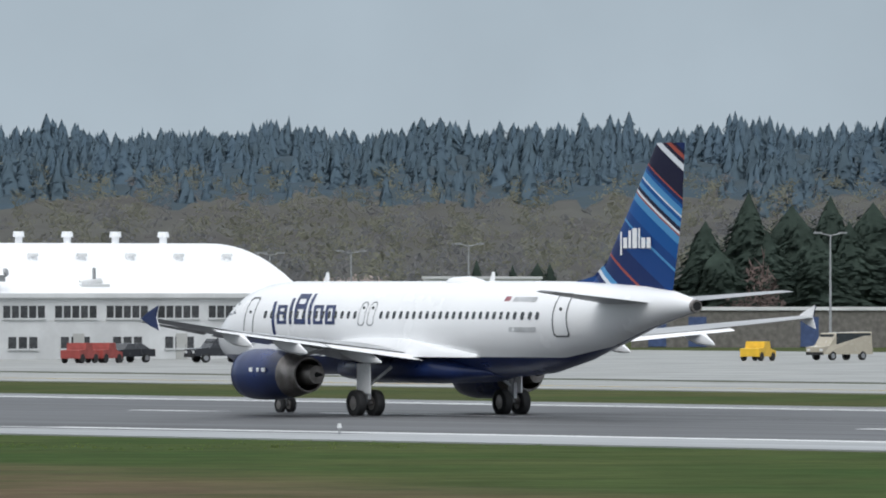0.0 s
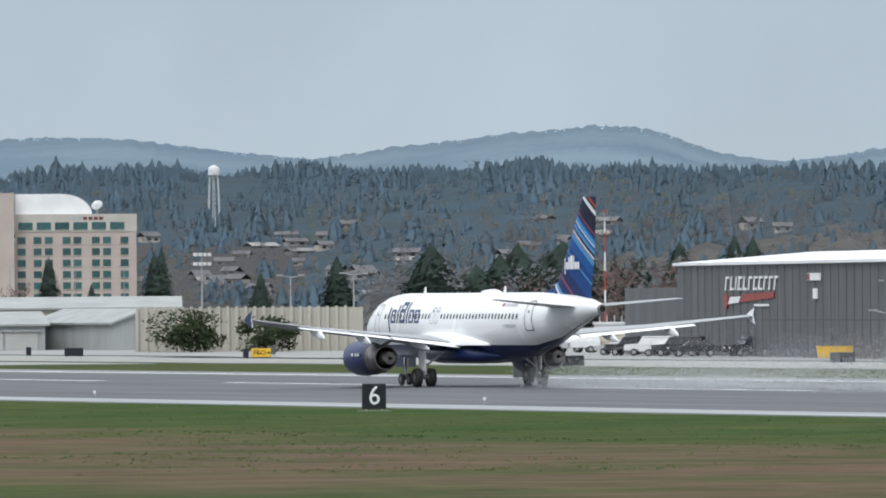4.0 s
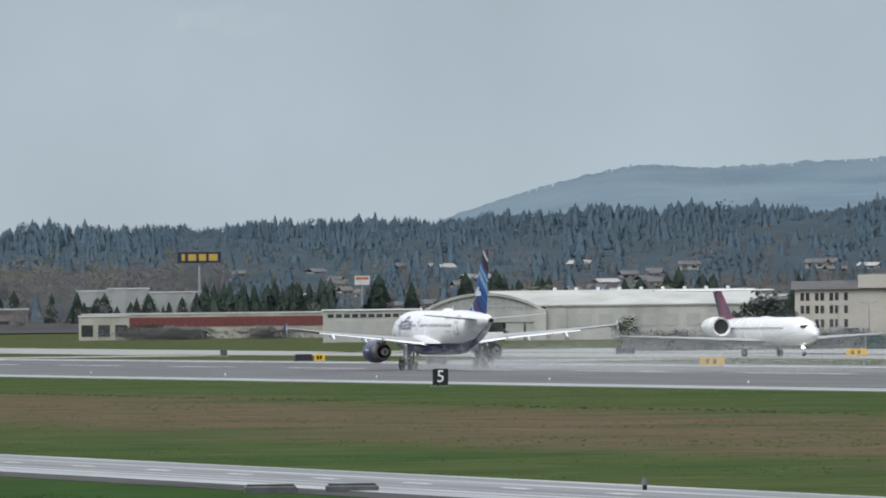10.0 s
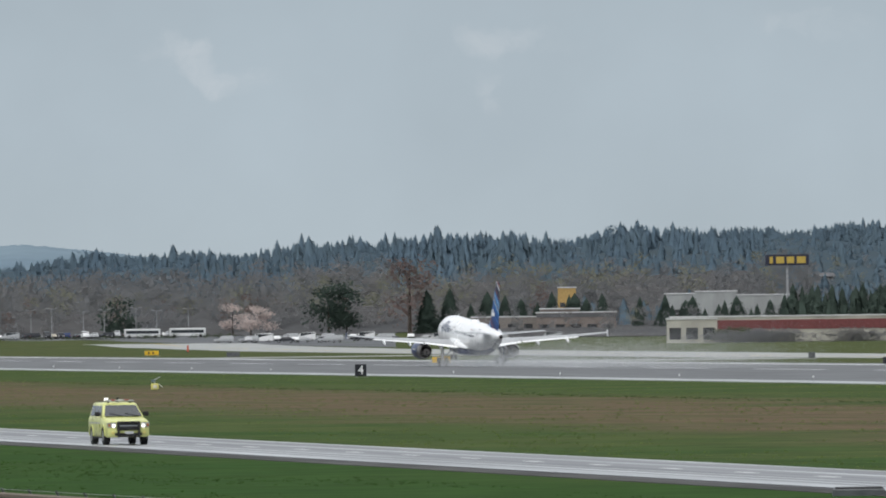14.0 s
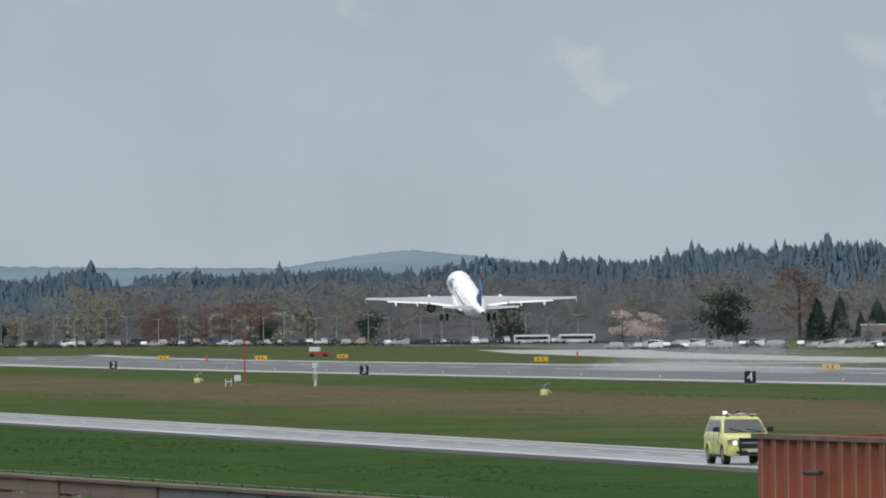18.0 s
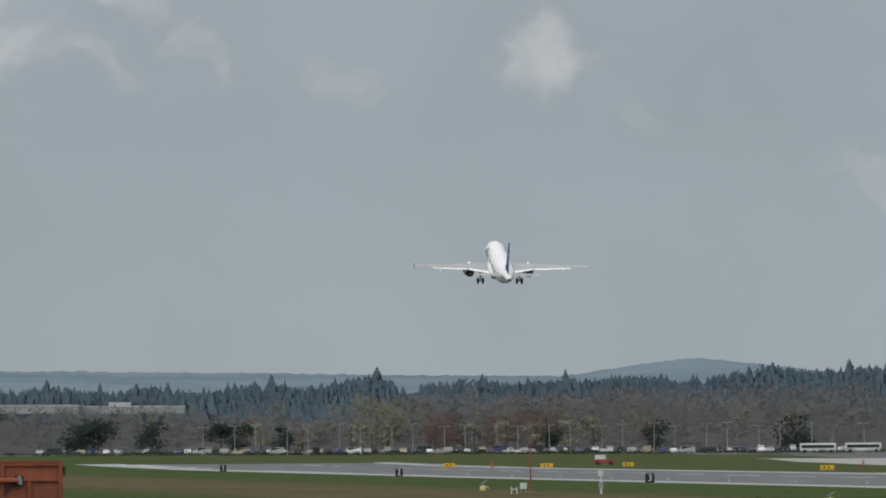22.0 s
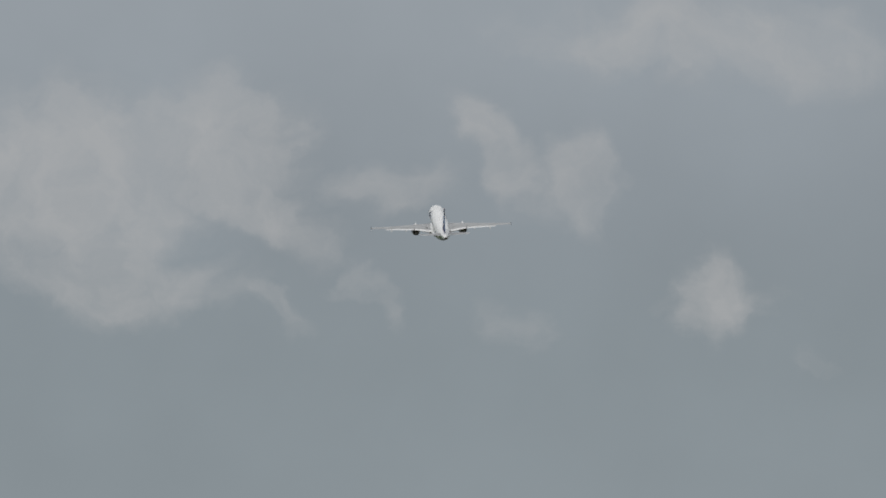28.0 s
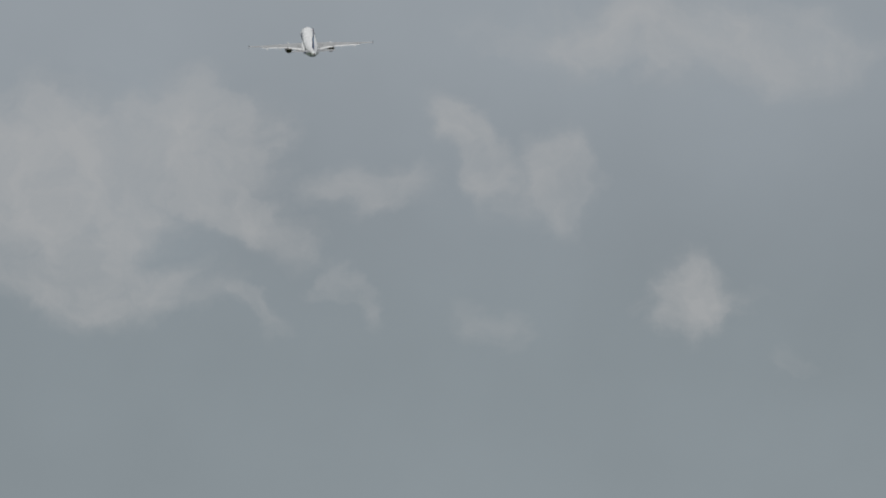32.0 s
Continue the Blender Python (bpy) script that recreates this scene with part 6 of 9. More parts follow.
def beige_hotel():
    """Long stepped hotel with bays and a round red sign."""
    p = polar(16.25, 2100)
    b = site("beige_hotel", p.x, p.y, -16.5, "long beige stuccoed hotel with projecting bays and rooftop blocks", "hotel")
    k = 2100 * math.tan(radians(1))
    def at(az):
        return (az - 16.25) * k
    x1, x2, x3 = at(16.93), at(17.22), at(18.2)
    part("main_block", box(0, x1, 0, 16, -1.5, 15.0), STUCCO, b)
    part("sign_block", box(x1 - 0.2, x2, -2.5, 15, -1.5, 15.3), STUCCO_LIGHT, b, "blank pale end bay")
    part("right_block", box(x2 + 0.02, x3, 1.5, 16, -1.5, 14.6), STUCCO, b)
    for i, (u0, u1) in enumerate(((0.4, 3.0), (5.6, 8.6), (10.6, 12.6), (14.2, 16.6), (18.4, 20.4), (22.4, 24.4))):
        part("bay", box(u0, u1, -1.3, 0.0, -1.5, 14.8), STUCCO, b)
    for i in range(6):
        u = x2 + 1.0 + i * (x3 - x2 - 1.5) / 6
        part("bay", box(u, u + 2.3, 0.3, 1.5, -1.5, 14.7), STUCCO, b)
    for u0, u1, z in ((2.0, 6.5, 16.3), (9.0, 15.8, 17.6), (17.6, x1 + 4.5, 17.9)):
        part("roof_block", box(u0, u1, 3, 12, 15.0, z), STUCCO_LIGHT, b)
        part("roof_coping", box(u0 - 0.2, u1 + 0.2, 2.8, 12.2, z, z + 0.25), STUCCO, b)
    part("parapet", box(-0.2, x1, -0.2, 0.3, 15.0, 15.6), STUCCO_LIGHT, b)
    part("parapet", box(x2 + 0.1, x3 + 0.2, 1.2, 1.7, 14.6, 15.1), STUCCO_LIGHT, b)
    zs = [12.2 - 3.0 * i for i in range(4)]
    panes(b, "x", [3.9, 9.6, 13.4, 17.3, 21.3], zs, 0.95, 1.7, SLATE_GLASS, -0.02)
    panes(b, "x", [1.7, 7.0, 11.6, 15.4, 19.4, 23.4], zs, 1.0, 1.7, SLATE_GLASS, -1.32)
    panes(b, "x", [x2 + 4.2 + i * (x3 - x2 - 1.5) / 6 for i in range(6)], zs, 2.9, 1.7, SLATE_GLASS, 1.48, STUCCO_LIGHT)
    s = part("round_sign", cyl(bmesh.new(), ((x1 + x2) / 2 - 0.6, -2.75, 12.3), ((x1 + x2) / 2 - 0.6, -2.5, 12.3), 1.45, n=24), RED_PAINT, b, "round dull red sign")
    part("sign_ring", cyl(bmesh.new(), ((x1 + x2) / 2 - 0.6, -2.82, 12.3), ((x1 + x2) / 2 - 0.6, -2.74, 12.3), 0.75, n=18), RED_BAND, s)
    # lower wing with dark roof
    lw = at(15.66)
    part("low_wing", box(lw, -0.2, 3, 15, -1.5, 9.6), STUCCO_LIGHT, b, "lower pale wing")
    part("low_roof", prism(bmesh.new(), [(2.2, 9.5), (4.5, 11.2), (13.5, 11.2), (15.8, 9.5)], "x", lw - 0.7, -0.1), ROOF_GREY, b, "dark brown hipped roof")
    part("low_penthouse", box(-8.8, -1.2, 2.2, 10, 9.7, 12.4), STUCCO_LIGHT, b)
    panes(b, "x", [lw + 1.5 + 1.1 * i + 0.75 * (i // 2) for i in range(7)], [8.0, 5.4, 2.6], 0.75, 1.6, SLATE_GLASS, 2.98)
    panes(b, "x", [-1.0], [8.3, 5.9, 3.4], 1.4, 1.2, SLATE_GLASS, 2.98)


HANGAR_WALL = mat("grey_weathered_wall", (0.5, 0.495, 0.46), 0.85, var=0.12, scale=0.2, fine=2, stretch=(1, 1, 0.3))
HANGAR_ROOF = mat("pale_weathered_roof", (0.46, 0.47, 0.45), 0.6, var=0.1, scale=0.15, fine=2)


def arch_hangar():
    """Wide low-arched hangar with a glazed fan over its doors and a long low wing."""
    p = polar(13.6, 2030)
    b = site("arched_hangar", p.x, p.y, -14.0, "wide pale hangar with a low arched front and long white roof", "hangar")
    k = 2030 * math.tan(radians(1))
    W = (14.28 - 13.6) * k
    e, c = 6.0, 9.4
    rad = ((W / 2) ** 2 + (c - e) ** 2) / (2 * (c - e))
    a0 = math.asin(W / 2 / rad)
    arc = [(W / 2 + rad * math.sin(t), c - rad + rad * math.cos(t)) for t in np.linspace(-a0, a0, 25)]
    part("front_arch", prism(bmesh.new(), [(u, v) for u, v in arc] + [(u, v - 0.55) for u, v in arc[::-1]], "y", -0.4, 0.3), HANGAR_WALL, b)
    part("fan_glazing", prism(bmesh.new(), [(0.4, e - 0.3)] + [(u, v - 0.5) for u, v in arc if v > e + 0.4] + [(W - 0.4, e - 0.3)], "y", 0.05, 0.2), mat("dusty_grey_glass", (0.4, 0.41, 0.4), 0.5, var=0.12), b, "dusty glazed fan under the arch")
    for i in range(1, 12):
        u = i * W / 12
        top = c - rad + math.sqrt(rad ** 2 - (u - W / 2) ** 2)
        part("mullion", box(u - 0.07, u + 0.07, -0.1, 0.06, e - 0.3, top - 0.5), HANGAR_WALL, b)
    for i in range(6):
        w = W / 6
        # bay 3 is a flat dark panel painted for the shade of an open doorway
        part("door_panel" if i != 3 else "door_opening", box(i * w + 0.25, (i + 1) * w - 0.25, -0.1, 0.1, 0, 3.6), DOOR_GREY if i != 3 else SLATE_GLASS, b)
    part("lintel", box(-0.3, W + 0.3, -0.3, 0.3, 3.6, e - 0.25), HANGAR_WALL, b)
    for u in (-0.2, W - 2.2):
        part("pier", box(u, u + 2.4, -1.0, 0.4, -0.5, e + 0.2), HANGAR_WALL, b)
    # long roof running back to the right
    rr = (15.45 - 14.28) * k
    part("roof_slope", prism(bmesh.new(), [(0, e + 0.6), (14, c + 0.1), (14, c + 0.4), (0, e + 0.9)], "x", W * 0.55, W + rr), HANGAR_ROOF, b, "long pale metal roof")
    part("roof_slope", prism(bmesh.new(), [(14, c + 0.1), (28, e + 0.6), (28, e + 0.9), (14, c + 0.4)], "x", W * 0.5, W + rr), HANGAR_ROOF, b)
    part("long_wall", box(W + 0.2, W + rr, 0.3, 0.6, -0.5, e + 0.7), HANGAR_WALL, b, "long pale side wall")
    for i in range(9):
        u = W + 2.0 + i * (rr - 3) / 9
        part("wall_bay", box(u, u + 2.8, 0.2, 0.32, 2.6, 5.0), DOOR_GREY, b)
        part("roof_vent", cyl(bmesh.new(), (u, 14, c + 0.3), (u, 14, c + 0.9), 0.35, n=8), ROOF_WHITE, b)
    # low flat wing to the side
    lw = (13.05 - 13.6) * k
    part("low_wing", box(lw, -0.3, 2, 14, -0.5, 6.2), HANGAR_WALL, b, "low flat-roofed wing")
    part("wing_door", box(lw + 0.6, -6.5, 1.85, 2.05, 0, 4.2), DOOR_GREY, b)
    part("coping", box(lw - 0.3, -0.1, 1.7, 14.3, 6.2, 6.5), ROOF_WHITE, b)
    panes(b, "x", [lw + 1.5 + 1.6 * i for i in range(10)], [5.2], 1.2, 0.7, SLATE_GLASS, 1.98)


def flat_block(name, az0, az1, r, D, top, wall, label, base=None, band=None, windows=None, category="building"):
    """A flat-roofed block that spans two azimuths at a range."""
    p, q = polar(az0, r), polar(az1, r)
    L = math.hypot(q.x - p.x, q.y - p.y)
    yaw = math.degrees(math.atan2(q.y - p.y, q.x - p.x))
    b = site(name, p.x, p.y, yaw, label, category, "", base)
    z0 = b.matrix_world.translation.z
    hgt = top - z0
    part("front_wall", box(0, L, 0, 0.3, -1, hgt), wall, b)
    part("end_wall", box(0.02, 0.3, 0.3, D - 0.3, -1, hgt), wall, b)
    part("end_wall", box(L - 0.3, L - 0.02, 0.3, D - 0.3, -1, hgt), wall, b)
    part("back_wall", box(0, L, D - 0.3, D, -1, hgt), wall, b)
    part("roof_deck", box(-0.2, L + 0.2, -0.2, D + 0.2, hgt, hgt + 0.3), WALL_WHITE, b)
    if band:
        part("fascia_band", box(-0.05, L + 0.05, -0.12, -0.01, hgt * band[0], hgt * band[1]), band[2], b)
    if windows:
        n, z, w, h, glass = windows
        panes(b, "x", [L * (i + 0.5) / n for i in range(n)], [hgt * z] if not isinstance(z, tuple) else [hgt * k for k in z], w, h, glass, -0.02)
    return b, L, hgt


def build_buildings():
    vault_hangar()
    glass_house()
    grey_hangar()
    # white gabled hangar and the long low building beside it
    gable_shed("white_hangar", 390, 806, -4, 20.5, 22, 5.4, 0.75, WALL_WHITE, ROOF_PALE, "white gabled hangar with pale sliding doors", "y", 3, DOOR_GREY, panel_h=0.92)
    gable_shed("low_terminal", 436, 880, 0, 33, 24, 4.7, 1.8, WALL_WHITE, ROOF_GREY, "long low white building with dark grey roof", "x")
    flat_block("grey_office", 27.65, 28.6, 1010, 10, 3.9, WALL_WHITE, "low white office with dark windows", windows=(7, 0.6, 1.7, 1.1, SLATE_GLASS))
    # sheds before the hotels
    gable_shed("white_shed", 388, 1062, 0, 7.6, 26, 3.0, 1.35, SHED_GREY, ROOF_PALE, "small white gabled hangar shed", "y", 0, group="row of sheds")
    gable_shed("white_shed", 404, 1122, -18, 14.5, 20, 2.9, 1.2, SHED_GREY, ROOF_PALE, "white metal shed with wide grey doors", "x", 3, DOOR_GREY, group="row of sheds")
    gable_shed("white_shed", 371, 1075, -14, 13, 18, 2.8, 1.3, SHED_GREY, ROOF_PALE, "white metal shed with wide grey doors", "x", 3, DOOR_GREY, group="row of sheds")
    gable_shed("long_white_hangar", 372, 1150, -18, 30, 26, 4.0, 1.6, SHED_GREY, ROOF_PALE, "long white hangar with a row of grey doors", "x", 5, DOOR_GREY, panel_h=0.8)
    gable_shed("vented_shed", 395, 1135, -20, 26, 20, 4.5, 1.2, CONCRETE_WALL, ROOF_PALE, "pale shed with white roof vents", "x")
    # ribbed tan wall
    p, q = polar(20.2, 1085), polar(21.45, 1085)
    b = site("ribbed_wall", p.x, p.y, math.degrees(math.atan2(q.y - p.y, q.x - p.x)), "long weathered tan wall with upright ribs", "wall")
    L = (q - p).length
    part("wall_body", box(0, L, 0, 0.6, -0.3, 4.6), CONCRETE_WALL, b)
    rib = part("rib", box(-0.16, 0.16, -0.35, -0.01, -0.3, 4.75), CONCRETE_WALL, b)
    for i in range(1, int(L / 0.95)):
        share(rib, "rib", b, Matrix.Translation((0.95 * i, 0, 0)))
    tan_hotel()
    beige_hotel()
    arch_hangar()
    b, L, hz = flat_block("white_office", 18.22, 18.75, 2500, 20, 18.5, WALL_WHITE, "white office block with dark window bands", windows=(5, (0.82, 0.6, 0.38), 3.2, 1.9, SLATE_GLASS))
    part("roof_block", box(L * 0.03, L * 0.62, 4, 12, hz, hz + 2.6), WALL_WHITE, b)
    part("roof_unit", box(L * 0.66, L * 0.72, 4, 8, hz, hz + 1.8), WALL_WHITE, b)
    flat_block("red_band_building", 11.72, 13.1, 2330, 26, 5.9, CONCRETE_WALL, "long low building with a maroon fascia band", band=(0.5, 0.88, RED_BAND))
    flat_block("entrance_block", 11.7, 11.98, 2310, 8, 5.5, CONCRETE_WALL, "pale entrance block with dark openings", windows=(3, 0.4, 2.6, 2.6, SLATE_GLASS))
    # brown building and white store colours are dulled to stand in for haze
    flat_block("brown_building", 10.62, 10.98, 2720, 20, 6.6, mat("drab_grey_brown_wall", (0.24, 0.215, 0.195), 0.85, var=0.12), "low tan building with a dark doorway", windows=(4, 0.4, 2.2, 2.4, SLATE_GLASS))
    flat_block("brown_building", 10.98, 11.42, 2715, 20, 7.6, BROWN_WALL, "low brown brick building with a grey band", band=(0.8, 0.97, ROOF_GREY), windows=(5, 0.35, 2.6, 1.6, SLATE_GLASS))
    flat_block("brown_building", 11.0, 11.22, 2740, 16, 8.6, BROWN_WALL, "taller brown brick block")
    flat_block("white_store", 11.69, 11.86, 2820, 20, 12.4, SHED_GREY, "white store building with grey openings", windows=(4, 0.5, 2.4, 2.2, SLATE_GLASS))
    flat_block("white_store", 11.86, 12.09, 2800, 16, 12.9, SHED_GREY, "white store block beside the sign")
    flat_block("white_store", 12.09, 12.4, 2830, 16, 11.9, SHED_GREY, "long low white store wing")
    flat_block("yellow_house", 11.1, 11.2, 2960, 8, 14.9, mat("yellow_house_paint", (0.5, 0.33, 0.12), 0.8), "small yellow building with dark windows", windows=(2, 0.6, 1.4, 1.4, SLATE_GLASS))
    flat_block("far_warehouse", 3.2, 4.26, 3450, 30, 17.5, SHED_GREY, "long low pale warehouse far across the trees", base=16.4)
    flat_block("far_warehouse", 4.28, 4.72, 3440, 20, 18.1, SHED_GREY, "long low pale warehouse far across the trees", base=16.6)
    flat_block("far_warehouse", 4.74, 5.3, 3446, 20, 17.7, SHED_GREY, "long low pale warehouse far across the trees", base=16.4)
    flat_block("roof_house", 4.88, 5.0, 3470, 10, 19, WALL_WHITE, "small white block behind the far warehouse", base=16.4)
    flat_block("far_shed", 3.5, 4.05, 3380, 14, 15.2, ROOF_PALE, "pale shed low among the far trees", base=14)
    flat_block("pale_terrace", 32.55, 34.0, 1230, 20, 5.3, CONCRETE_WALL, "long pale low building with plant on its roof", windows=(20, 0.6, 1.4, 1.2, SLATE_GLASS))
    flat_block("pale_block", 32.75, 33.4, 1225, 12, 6.6, WALL_WHITE, "pale roof blocks behind the low building", windows=(7, 0.7, 2.0, 1.2, SLATE_GLASS))
    flat_block("tan_shed", 29.63, 30.1, 2300, 20, 20.3, CONCRETE_WALL, "tan shed roof on the hillside", base=15)
    flat_block("white_kiosk", 25.3, 25.76, 852, 5, 4.2, WALL_WHITE, "small white office cabin before the grey hangar", windows=(4, 0.45, 0.8, 0.7, SLATE_GLASS))
    # apron clutter wall right of the vault hangar
    flat_block("service_building", 33.9, 35.6, 980, 16, 3.4, mat("drab_brown_metal_wall", (0.17, 0.16, 0.145), 0.8, var=0.15), "low drab metal building with blue doors")
    b = bpy.data.objects["service_building"]
    for x in (1.6, 5.4, 16.0):
        part("door", box(x, x + 1.7, -0.1, -0.01, 0.1, 2.9), mat("faded_blue_door", (0.05, 0.085, 0.2), 0.6, var=0.12), b, "tall faded blue door")
    # store sign on a tall pole
    p = polar(12.37, 2800)
    s = site("pole_sign", p.x, p.y, -12.4, "large dark blue box sign with yellow shapes on a white pole", "sign")
    z0 = p.z
    part("pole", box(-0.28, 0.28, -0.28, 0.28, -0.5, 20 - z0), STEEL, s)
    bd = part("sign_box", box(-5.9, 5.9, -1, 1, 19.8 - z0, 22.7 - z0), mat("dark_blue_sign_box", (0.02, 0.022, 0.045), 0.5, var=0.08), s)
    for x, w in ((-4.3, 0.9), (-1.9, 2.2), (0.9, 2.0), (3.8, 2.4)):
        part("yellow_block", box(x - w / 2, x + w / 2, -1.1, -1.0, 20.35 - z0, 22.15 - z0), SIGN_YEL_BRIGHT, bd)
    # small roadside sign
    p = polar(13.27, 2750)
    s = site("roadside_sign", p.x, p.y, -13.3, "small white and orange roadside sign on a pole", "sign")
    part("pole", cyl(bmesh.new(), (0, 0, 0), (0, 0, 13.2 - p.z), 0.25), STEEL, s)
    part("sign_face", box(-2.0, 2.0, -0.3, 0.3, 13.2 - p.z, 15.6 - p.z), WALL_WHITE, s)
    part("sign_band", box(-1.7, 1.7, -0.36, -0.3, 14.6 - p.z, 15.3 - p.z), mat("orange_sign_band", (0.5, 0.16, 0.06), 0.6), s)
    # houses on the slope
    rng = random.Random(3)
    hw = mat("faded_house_siding", (0.36, 0.36, 0.35), 0.8, var=0.15, per_object=0.4)
    walls = [hw, CONCRETE_WALL, hw, CONCRETE_WALL, hw]
    made = []
    for k in range(5):
        t = thing("house", Matrix(), "small suburban house with a pitched grey roof", "house", "houses on the slope")
        w, d, e = rng.uniform(4.0, 7), 5, rng.uniform(1.2, 1.9)
        part("house_wall", box(-w / 2, w / 2, 0, d, -1.5, e), walls[k], t)
        part("roof", prism(bmesh.new(), [(-0.5, e), (d / 2, e + 1.5), (d + 0.5, e), (d + 0.5, e + 0.2), (d / 2, e + 1.7), (-0.5, e + 0.2)], "x", -w / 2 - 0.4, w / 2 + 0.4), ROOF_GREY if k != 2 else hw, t)
        panes(t, "x", [-w / 4, w / 4], [e * 0.5], 1.1, 0.8, SLATE_GLASS, -0.02)
        made.append(t)
    used = [0] * 5
    for i in range(212):
        for attempt in range(12):
            az = rng.uniform(19.6, 25.2) if i < 85 else rng.uniform(12.4, 19.6) if i < 194 else rng.uniform(25.5, 35)
            foot = hill_foot(az)
            r = foot + (3800 - foot) * (rng.uniform(0.12, 0.55) if i < 85 else rng.uniform(0.1, 0.52) if i < 194 else rng.uniform(0.4, 0.62))
            if clearing(az, r) or i >= 194:
                break
        p = polar(az, r)
        k = i % 5
        m = pose(p.x, p.y, p.z + rng.uniform(0.9, 1.7), 0, 0, -az + rng.uniform(-35, 35)) @ Matrix.Diagonal((rng.uniform(0.7, 1.3), 1, rng.uniform(0.75, 1), 1))
        if not used[k]:
            made[k].matrix_world = m
            used[k] = 1
        else:
            copy_thing(made[k], m)
    # water towers
    for az, r, el0, w, shape in ((20.63, 3300, 0.74, 3.4, "tank"), (17.84, 3100, 0.64, 4.6, "disc")):
        p = polar(az, r)
        top = CAM_H + r * math.tan(radians(el0)) - p.z
        t = thing("water_tower", Matrix.Translation(p), "pale water tower on tall legs on the slope" if shape == "tank" else "pale green disc-shaped water tower on a stem", "water tower")
        tm = WALL_WHITE if shape == "tank" else mat("pale_green_tank", (0.3, 0.37, 0.33), 0.6)
        n = 16
        prof = [(0, 0.3), (0.2, 0.8), (0.5, 1.0), (0.8, 0.85), (1.0, 0.25)] if shape == "disc" else [(0, 0.5), (0.2, 1.0), (0.65, 1.0), (0.88, 0.7), (1.0, 0.1)]
        hh = 4.4 if shape == "disc" else 4.0
        rings = [[(w * 0.55 * rr * math.cos(a) * (1.35 if shape == "disc" else 1), w * 0.55 * rr * math.sin(a), top - hh + hh * u) for a in np.linspace(0, 2 * math.pi, n, endpoint=False)] for u, rr in prof]
        part("tank", loft(bmesh.new(), rings), tm, t, smooth=True)
        if shape == "tank":
            for i in range(6):
                a = math.pi / 3 * i
                part("leg", cyl(bmesh.new(), (2.3 * math.cos(a), 2.3 * math.sin(a), -1), (1.5 * math.cos(a), 1.5 * math.sin(a), top - 3), 0.12, n=6), WALL_WHITE, t)
        else:
            part("stem", cyl(bmesh.new(), (0, 0, -1), (0, 0, top - 4), 0.8, 0.6), tm, t)


build_buildings()


# ---- other aircraft ----


